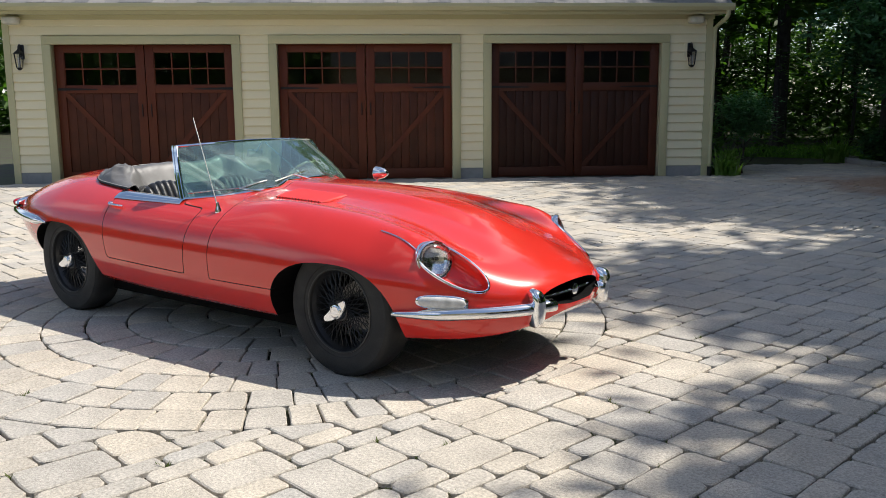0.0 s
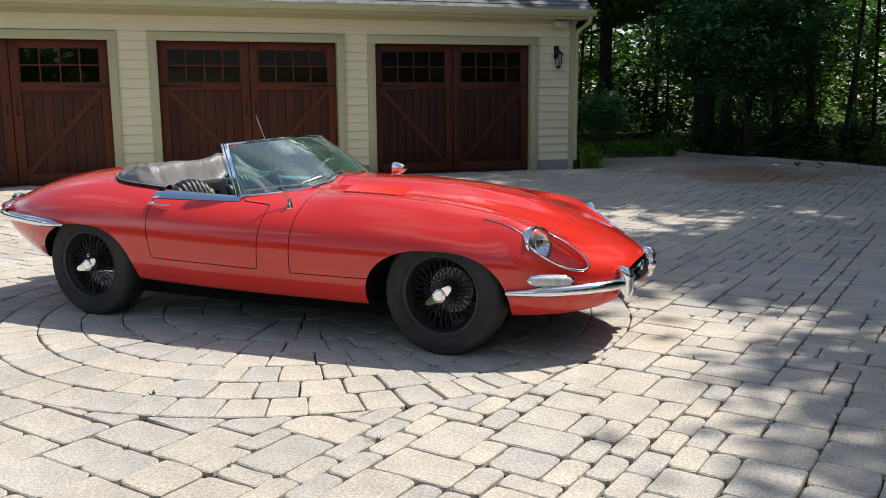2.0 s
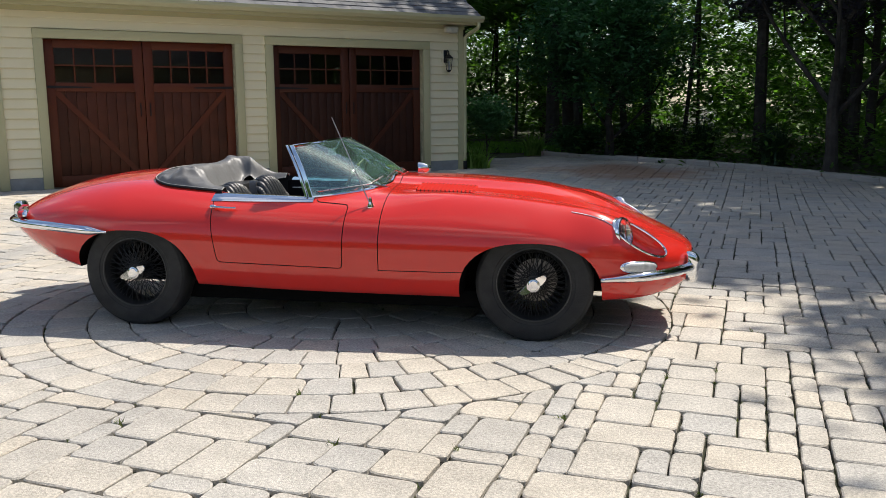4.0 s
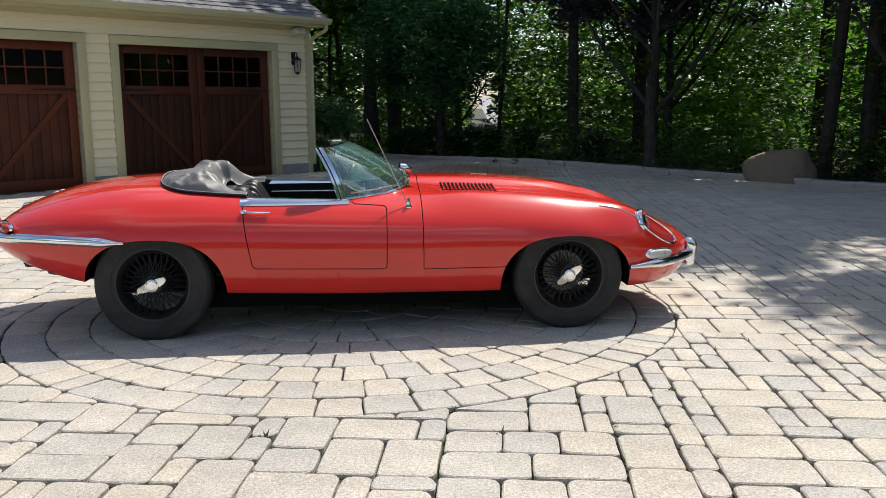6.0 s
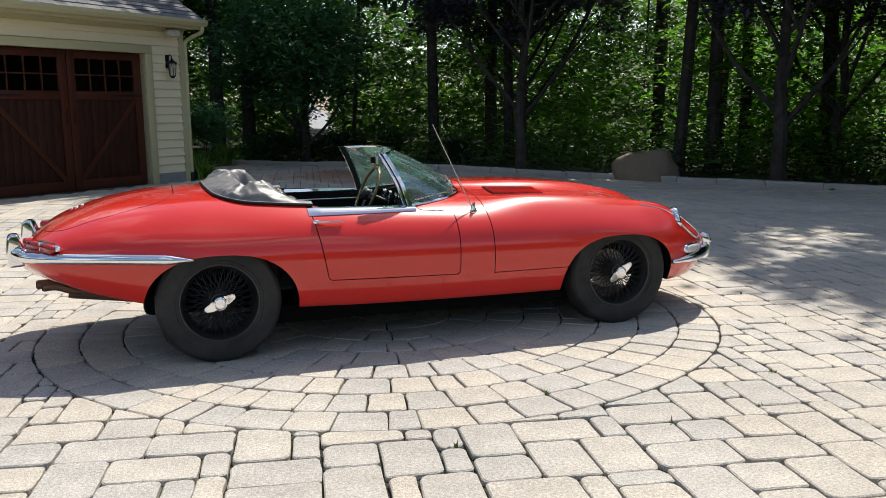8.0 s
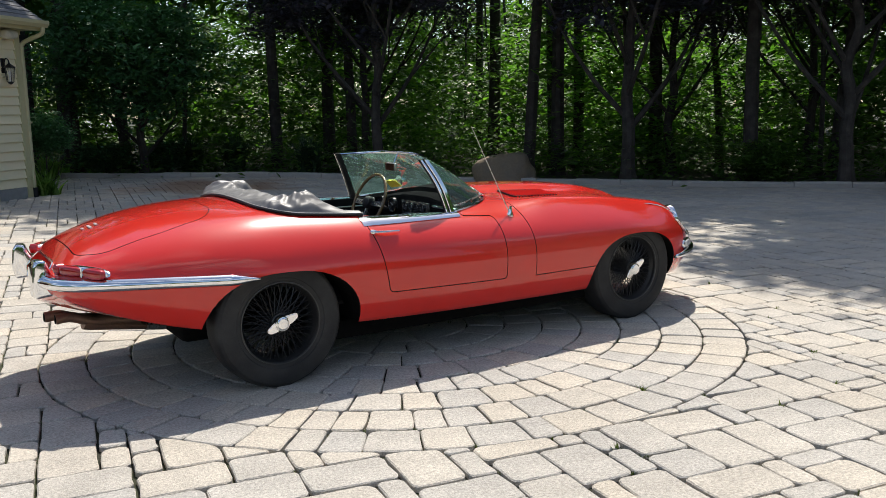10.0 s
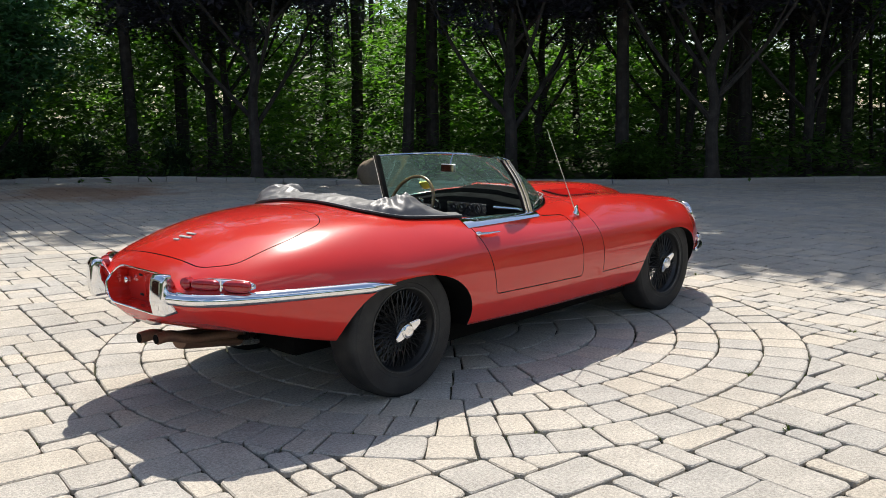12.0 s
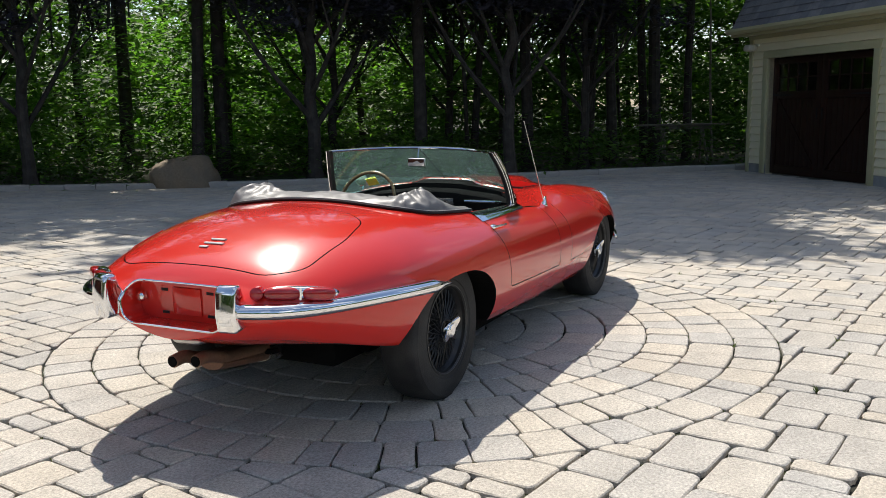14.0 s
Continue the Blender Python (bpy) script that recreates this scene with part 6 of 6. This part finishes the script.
# ---------------------------------------------------------------- planting at the yard's edge
def grass_clump(x, y, h, n, mt, label, name="ornamental_grass", width=0.02, flop=0.9):
    r = np.random.default_rng(int(abs(x * 31 + y * 17) * 10) + 5)
    V, T = [], []
    for k in range(n):
        az, L = r.uniform(0, 6.28), h * r.uniform(0.6, 1.15)
        out = r.uniform(0.15, 1.0) * flop
        bx, by = r.normal(0, 0.08), r.normal(0, 0.08)
        side = np.array([-math.sin(az), math.cos(az), 0]) * width * r.uniform(0.6, 1.2)
        prev = None
        for i in range(6):
            t = i / 5
            rad = out * L * t ** 1.6
            z = L * (t - 0.45 * out * t ** 2.4)
            c = np.array([bx + math.cos(az) * rad, by + math.sin(az) * rad, z])
            w = side * (1 - t * 0.9)
            V += [c - w, c + w]
            b = len(V) - 2
            if i:
                T += [(b - 2, b - 1, b + 1), (b - 2, b + 1, b)]
    me = quick_mesh(V, T)
    me.materials.append(mt)
    ob = new(name, me)
    ob.location = (x, y, ground_at(x, y) - 0.02)
    tagged(ob, label, "plant", kind="")
    return ob


DARK_GRASS = leaf_mat("dark_grass", (0.018, 0.05, 0.022), (0.04, 0.085, 0.035), 0.25)
BRIGHT = leaf_mat("bright_hosta", (0.10, 0.20, 0.03), (0.22, 0.34, 0.08), 0.45)
for x, y, h in ((3.7, 14.0, 0.95), (5.0, 12.9, 0.85), (3.0, 14.9, 0.9)):
    grass_clump(x, y, h, 420, DARK_GRASS, "arching dark green ornamental grass")
grass_clump(0.0, 14.95, 0.55, 160, BRIGHT, "bright variegated leafy clump", "hosta", 0.04, 0.8)
grass_clump(-0.72, 10.52, 0.52, 150, BRIGHT, "bright variegated leafy clump", "hosta", 0.03, 1.25)


def shrub(x, y, r, h, n, mt, label, size=0.05):
    s = thing("shrub", label, "shrub", pose(x, y, ground_at(x, y) - 0.02))
    rg = np.random.default_rng(int(abs(x * 13 + y * 7) * 10))
    part("stems", trunk_mesh(rg, h * 0.6, 0.025, limbs=6, fork=0.2, limb_len=r * 0.8, limb_rise=1.0, wobble=0.03, sides=6), BARK, s)
    leaf_part("foliage", clumps(rg, n // 40, 40, (0, 0, h * (0.55 if h < 1 else 0.68)), (r, r, h * (0.45 if h < 1 else 0.27)), 0.10, 0.45, 0.05), size, rg, mt, s)


def build_lawn():
    r = np.random.default_rng(33)
    n = 14000
    x, y = r.uniform(-3.0, 1.2, n), r.uniform(16.2, 21, n)
    az, L = r.uniform(0, 6.28, n), r.uniform(0.05, 0.13, n)
    p = np.stack([x, y, np.full(n, 0.115)], 1)
    d = np.stack([np.cos(az) * 0.5, np.sin(az) * 0.5, np.ones(n)], 1) * L[:, None]
    w = np.stack([-np.sin(az), np.cos(az), np.zeros(n)], 1) * 0.02
    v = np.stack([p - w, p + w, p + d], 1).reshape(-1, 3)
    me = quick_mesh(v, np.arange(3 * n).reshape(-1, 3))
    # the grass shares the thicket's sun-brightened leaf colour
    me.materials.append(LIT_LEAF)
    tagged(new("lawn", me), "sunlit bright green lawn behind the garage corner", "grass", kind="stuff")


build_lawn()
bm = bmesh.new()
rows = [[bm.verts.new((x + w, y, z)) for w in (-1.1, 1.1)] for x, y, z in ((9.2, 47, 0.0), (9.8, 55, 0.3), (10.6, 64, 1.0), (11.4, 74, 2.0))]
for A, B in zip(rows, rows[1:]):
    bm.faces.new((A[0], A[1], B[1], B[0]))
tagged(part("drive", bm, CONCRETE, None, "pale distant drive seen between the trees"), category="drive", kind="structure")
shrub(-0.60, 10.98, 0.42, 1.45, 7000, DOGWOOD, "rounded green shrub at the garage corner", 0.035)
shrub(1.1, 14.8, 0.7, 0.75, 4000, DOGWOOD, "low dark green shrub behind the kerb", 0.05)
shrub(2.4, 14.7, 0.6, 0.7, 3500, DOGWOOD, "low dark green shrub behind the kerb", 0.05)
shrub(10.3, 5.1, 0.6, 0.8, 3500, LEAF, "low green shrub behind the kerb", 0.05)

# trestle with a plank, beyond the kerb by the other wing
tr = thing("trestle", "weathered wooden trestle with planks on it", "trestle", pose(15.6, 1.5, 0, 0, 0, 120))
GREYWOOD = shade("grey_timber", (0.20, 0.18, 0.15), 0.85, 0, 0.3, 6, 60, 0.3)
for x in (-0.5, 0.5):
    for s in (-1, 1):
        part("leg", tube([(x, 0.28 * s, -0.04), (x * 0.9, 0.03 * s, 0.78)], 0.028, 4), GREYWOOD, tr)
part("beam", boxed(-0.65, 0.65, -0.035, 0.035, 0.74, 0.83, 0.005), GREYWOOD, tr)
part("plank", boxed(-1.1, 0.9, -0.16, -0.02, 0.83, 0.865, 0.004), GREYWOOD, tr)
part("plank", boxed(-0.9, 1.1, 0.02, 0.15, 0.83, 0.865, 0.004), GREYWOOD, tr)

# leaning dead sapling by the other wing
sp = thing("dead_sapling", "thin pale leaning dead sapling", "tree", pose(17.2, 1.1, -0.05))
part("stem", tube([(0, 0, 0), (0.1, 0.1, 1.6), (0.45, 0.2, 3.4), (0.7, 0.35, 5.6)], 0.035, 7, taper=0.015), GREYWOOD, sp)
part("branch", tube([(0.2, 0.15, 2.4), (0.0, -0.4, 2.75), (-0.1, -0.9, 2.8)], 0.014, 6, taper=0.005), GREYWOOD, sp)

# ---------------------------------------------------------------- pavers
RING_C, RING_R, RING_W = Vector((-0.10, 0.05, 0)), 2.14, 0.243
FIELD_TURN = -9.4
MOD = 0.1165


def paver_rows(p, rr):
    """Vertices and faces of one tumbled paver from its outline: a skirt, a worn round edge and a faintly tilted top."""
    c = sum(p, Vector()) / len(p)
    lift = rr.uniform(-0.003, 0.003)
    tx, ty = rr.gauss(0, 0.006), rr.gauss(0, 0.006)
    vs, fs = [], []
    n = len(p)
    for inset, z in ((0.0, -0.034), (0.0, -0.005), (0.005, 0.0)):
        for q in p:
            v = q + (c - q).normalized() * inset * 1.3
            vs.append((v.x, v.y, ground_at(v.x, v.y) + z + lift + tx * (v.x - c.x) + ty * (v.y - c.y)))
    for k in range(2):
        for i in range(n):
            j = (i + 1) % n
            fs.append((k * n + i, k * n + j, (k + 1) * n + j, (k + 1) * n + i))
    fs.append(tuple(range(2 * n, 3 * n)))
    return vs, fs


def tumble(p, gap, r, rr):
    """Pull a convex outline in by gap, round off its corners unevenly and let its edges waver, as tumbled pavers are."""
    n = len(p)
    c = sum(p, Vector()) / n
    inner = []
    for i in range(n):
        a, b, d = p[i - 1], p[i], p[(i + 1) % n]
        u, w = (b - a).normalized(), (d - b).normalized()
        n1, n2 = Vector((-u.y, u.x, 0)), Vector((-w.y, w.x, 0))
        if n1.dot(c - b) < 0:
            n1 = -n1
        if n2.dot(c - b) < 0:
            n2 = -n2
        k = gap / max(0.35, 1 + n1.dot(n2))
        inner.append(b + (n1 + n2) * k + Vector((rr.gauss(0, 0.0022), rr.gauss(0, 0.0022), 0)))
    out = []
    for i in range(n):
        a, b, d = inner[i - 1], inner[i], inner[(i + 1) % n]
        u, w = a - b, d - b
        if u.normalized().dot(w.normalized()) < -0.9:
            out.append(b)
        else:
            k = r * rr.uniform(0.5, 1.5)
            k1, k2 = min(k * rr.uniform(0.7, 1.4), u.length * 0.4), min(k * rr.uniform(0.7, 1.4), w.length * 0.4)
            q1, q2 = b + u.normalized() * k1, b + w.normalized() * k2
            out += [q1, (q1 + q2 + b) / 3, q2]
        if w.length > 0.11:
            side = Vector((-w.y, w.x, 0)).normalized()
            out.append(b + w * rr.uniform(0.4, 0.6) + side * rr.gauss(0, 0.0028))
    return out


def in_yard(x, y):
    d, u = x * N.x + y * N.y, x * U.x + y * U.y
    if not (WALL_S + 0.0 < d):
        return False
    if d > WALL - 0.02 and u < 5.9:
        return False
    a = math.degrees(math.atan2(y, x))
    if -2 < a < 88.2:
        return math.hypot(x, y) < kerb_r(a) + 0.02
    if 88.2 <= a and u > 5.5:
        return d < 10.75
    return x > -9.5 and y > -8.5


MOSS = leaf_mat("moss_green", (0.05, 0.075, 0.015), (0.13, 0.15, 0.035), 0.3, 0.8)


def build_pavers():
    rr = random.Random(11)
    yard = thing("paving", "tumbled concrete pavers in warm grey and buff", "paving", kind="structure")
    near, rest = [], []
    rest_tri = 0
    # rings
    k = 0
    r1 = RING_R
    while r1 > 0.2:
        r0 = max(r1 - RING_W, 0.0)
        a = rr.uniform(0, 1)
        end = a + 2 * math.pi
        mid = (r0 + r1) / 2
        while a < end - 0.02:
            w = rr.choice((0.14, 0.18, 0.21, 0.24)) / mid
            b = a + w
            if end - b < 0.12 / mid:
                b = end
            m = max(2, int((b - a) * r1 / 0.10))
            P = [RING_C + Vector((r1 * math.cos(a + (b - a) * i / m), r1 * math.sin(a + (b - a) * i / m), 0)) for i in range(m + 1)]
            Q = [RING_C + Vector((r0 * math.cos(b - (b - a) * i / m), r0 * math.sin(b - (b - a) * i / m), 0)) for i in range(m + 1)]
            c = RING_C + Vector((mid * math.cos((a + b) / 2), mid * math.sin((a + b) / 2), 0))
            q = tumble(P + Q, 0.0042, 0.019, rr)
            (near if c.y < 0.2 else rest).append(q)
            a = b
        r1 -= RING_W
    near.insert(0, [RING_C + Vector((0.19 * math.cos(k * math.pi / 8), 0.19 * math.sin(k * math.pi / 8), 0)) for k in range(16)])
    # field: stones of five sizes on a grid, each laid where the last left room
    rot = pose(0, 0, 0, 0, 0, FIELD_TURN)
    nx, ny = 294, 290
    taken = np.zeros((ny + 3, nx + 3), bool)
    sizes = [(3, 2), (3, 2), (3, 2), (2, 2), (2, 2), (2, 2), (2, 3), (2, 3), (2, 1), (1, 2)]
    for j in range(ny):
        for i in range(nx):
            if taken[j, i]:
                continue
            fits = [(w, h) for w, h in sizes if not taken[j:j + h, i:i + w].any()]
            w, h = rr.choice(fits) if fits else (1, 1)
            if not fits and not taken[j + 1, i]:
                h = 2
            taken[j:j + h, i:i + w] = True
            P = [rot @ Vector(((i + a * w - nx / 2) * MOD, (j + b * h - ny / 2) * MOD, 0)) for a, b in ((0, 0), (1, 0), (1, 1), (0, 1))]
            c = sum(P, Vector()) / 4
            if not in_yard(c.x, c.y) or max((v - RING_C).length for v in P) <= RING_R:
                continue
            if min((v - RING_C).length for v in P) < RING_R:
                P = trim_to_ring(P)
                if P is None:
                    continue
            q = tumble(P, 0.0046, 0.024, rr)
            (near if (-3.0 < c.y < -1.7 and -2.6 < c.x < 2.4) else rest).append(q)
    for q in near[:300]:
        vs, fs = paver_rows(q, rr)
        c = sum(q, Vector()) / len(q)
        me = bpy.data.meshes.new("paver")
        me.from_pydata([(x - c.x, y - c.y, z) for x, y, z in vs], [], fs)
        me.materials.append(PAVER)
        ob = new("paver", me)
        ob.location = (c.x, c.y, 0)
        ob.parent = yard
    V, Fs = [], []
    for q in near[300:] + rest:
        vs, fs = paver_rows(q, rr)
        o = len(V)
        V += vs
        Fs += [tuple(i + o for i in f) for f in fs]
    me = bpy.data.meshes.new("pavers")
    me.from_pydata(V, [], Fs)
    me.materials.append(PAVER_STUFF)
    ob = new("pavers", me)
    ob.parent = yard
    tagged(ob, kind="stuff")
    # moss and weeds in some joints
    rg = np.random.default_rng(21)
    V, T = [], []
    spots = [p for c in (near + rest) for p in c[::3] if -4.5 < p.x < 5 and -4.6 < p.y < 4]
    for k in rg.choice(len(spots), 900, replace=False):
        c = spots[k]
        big = rg.random() < 0.04
        for _ in range(14 if big else 8):
            a, L = rg.uniform(0, 6.28), rg.uniform(0.008, 0.018) * (1.8 if big else 1)
            b = np.array([c.x + rg.normal(0, 0.008), c.y + rg.normal(0, 0.008), ground_at(c.x, c.y) - 0.018])
            d = np.array([math.cos(a), math.sin(a), rg.uniform(0.4, 1.4)]) * L
            w = np.array([-math.sin(a), math.cos(a), 0]) * L * 0.28
            o = len(V)
            V += [b - w, b + w, b + d]
            T.append((o, o + 1, o + 2))
    me = quick_mesh(V, T)
    me.materials.append(MOSS)
    ob = new("moss", me)
    tagged(ob, "green moss and tiny weeds in the paver joints", "moss", kind="stuff")
    # sand bed that shows in the joints
    bm = bmesh.new()
    n = 90
    grid = {}
    for i in range(n + 1):
        for j in range(n + 1):
            x, y = -10 + 25 * i / n, -9 + 24 * j / n
            grid[i, j] = bm.verts.new((x, y, ground_at(x, y) - 0.024))
    for i in range(n):
        for j in range(n):
            c = [grid[i, j], grid[i + 1, j], grid[i + 1, j + 1], grid[i, j + 1]]
            mid = sum((v.co for v in c), Vector()) / 4
            if in_yard(mid.x, mid.y):
                bm.faces.new(c)
    bmesh.ops.delete(bm, geom=[v for v in bm.verts if not v.link_faces], context="VERTS")
    part("sand_bed", bm, SAND, yard, "mossy sand between the pavers", "all")


def trim_to_ring(P):
    """Cut a convex outline to what lies outside the ring, along the ring's chord there."""
    c = sum(P, Vector()) / len(P)
    n = (c - RING_C).normalized()
    keep = []
    k = len(P)
    lim = RING_R
    for i in range(k):
        a, b = P[i], P[(i + 1) % k]
        da, db = (a - RING_C).dot(n) - lim, (b - RING_C).dot(n) - lim
        if da >= 0:
            keep.append(a)
        if da * db < 0:
            keep.append(a + (b - a) * (da / (da - db)))
    if len(keep) < 3:
        return None
    cc = sum(keep, Vector()) / len(keep)
    area = sum((keep[i] - cc).cross(keep[(i + 1) % len(keep)] - cc).z for i in range(len(keep))) / 2
    short = min((keep[i] - keep[i - 1]).length for i in range(len(keep)))
    if area < 0.0025:
        return None
    out = [keep[i] for i in range(len(keep)) if (keep[i] - keep[i - 1]).length > 0.03]
    return out if len(out) >= 3 else None


def stain(m):
    """An old rusty stain on the pavers between the garage corner and the kerb, and moss-dark blotches."""
    n, l = m.node_tree.nodes, m.node_tree.links
    p = n["Principled BSDF"]
    was = p.inputs["Base Color"].links[0].from_socket
    pos = n.new("ShaderNodeNewGeometry")
    sub = n.new("ShaderNodeVectorMath")
    sub.operation = "SUBTRACT"
    sub.inputs[1].default_value = (2.0, 10.5, 0.1)
    l.new(pos.outputs["Position"], sub.inputs[0])
    nz = n.new("ShaderNodeTexNoise")
    nz.inputs["Scale"].default_value, nz.inputs["Detail"].default_value = 1.3, 6
    l.new(pos.outputs["Position"], nz.inputs["Vector"])
    ln = n.new("ShaderNodeVectorMath")
    ln.operation = "LENGTH"
    l.new(sub.outputs[0], ln.inputs[0])
    ad = n.new("ShaderNodeMath")
    ad.operation = "MULTIPLY_ADD"
    ad.inputs[1].default_value = -2.6
    l.new(nz.outputs[0], ad.inputs[0])
    l.new(ln.outputs["Value"], ad.inputs[2])
    mr = n.new("ShaderNodeMapRange")
    mr.inputs[1].default_value, mr.inputs[2].default_value, mr.inputs[3].default_value, mr.inputs[4].default_value = -0.6, 0.5, 0.65, 0.0
    l.new(ad.outputs[0], mr.inputs[0])
    mx = n.new("ShaderNodeMix")
    mx.data_type = "RGBA"
    mx.inputs[7].default_value = (0.30, 0.13, 0.045, 1)
    l.new(mr.outputs[0], mx.inputs[0])
    l.new(was, mx.inputs[6])
    # broad blotches
    n2 = n.new("ShaderNodeTexNoise")
    n2.inputs["Scale"].default_value, n2.inputs["Detail"].default_value = 0.7, 4
    l.new(pos.outputs["Position"], n2.inputs["Vector"])
    m2 = n.new("ShaderNodeMapRange")
    m2.inputs[1].default_value, m2.inputs[2].default_value, m2.inputs[3].default_value, m2.inputs[4].default_value = 0.3, 0.7, 0.86, 1.12
    l.new(n2.outputs[0], m2.inputs[0])
    mu = n.new("ShaderNodeVectorMath")
    mu.operation = "MULTIPLY"
    l.new(mx.outputs[2], mu.inputs[0])
    l.new(m2.outputs[0], mu.inputs[1])
    # coarse pale and dark grains of the worn concrete
    sp, m3 = n.new("ShaderNodeTexNoise"), n.new("ShaderNodeMapRange")
    sp.inputs["Scale"].default_value, sp.inputs["Detail"].default_value, sp.inputs["Roughness"].default_value = 75, 3, 0.8
    l.new(pos.outputs["Position"], sp.inputs["Vector"])
    m3.inputs[1].default_value, m3.inputs[2].default_value, m3.inputs[3].default_value, m3.inputs[4].default_value = 0.32, 0.68, 0.66, 1.30
    l.new(sp.outputs[0], m3.inputs[0])
    mv = n.new("ShaderNodeVectorMath")
    mv.operation = "MULTIPLY"
    l.new(mu.outputs[0], mv.inputs[0])
    l.new(m3.outputs[0], mv.inputs[1])
    l.new(mv.outputs[0], p.inputs["Base Color"])


stain(PAVER)
stain(PAVER_STUFF)
build_pavers()
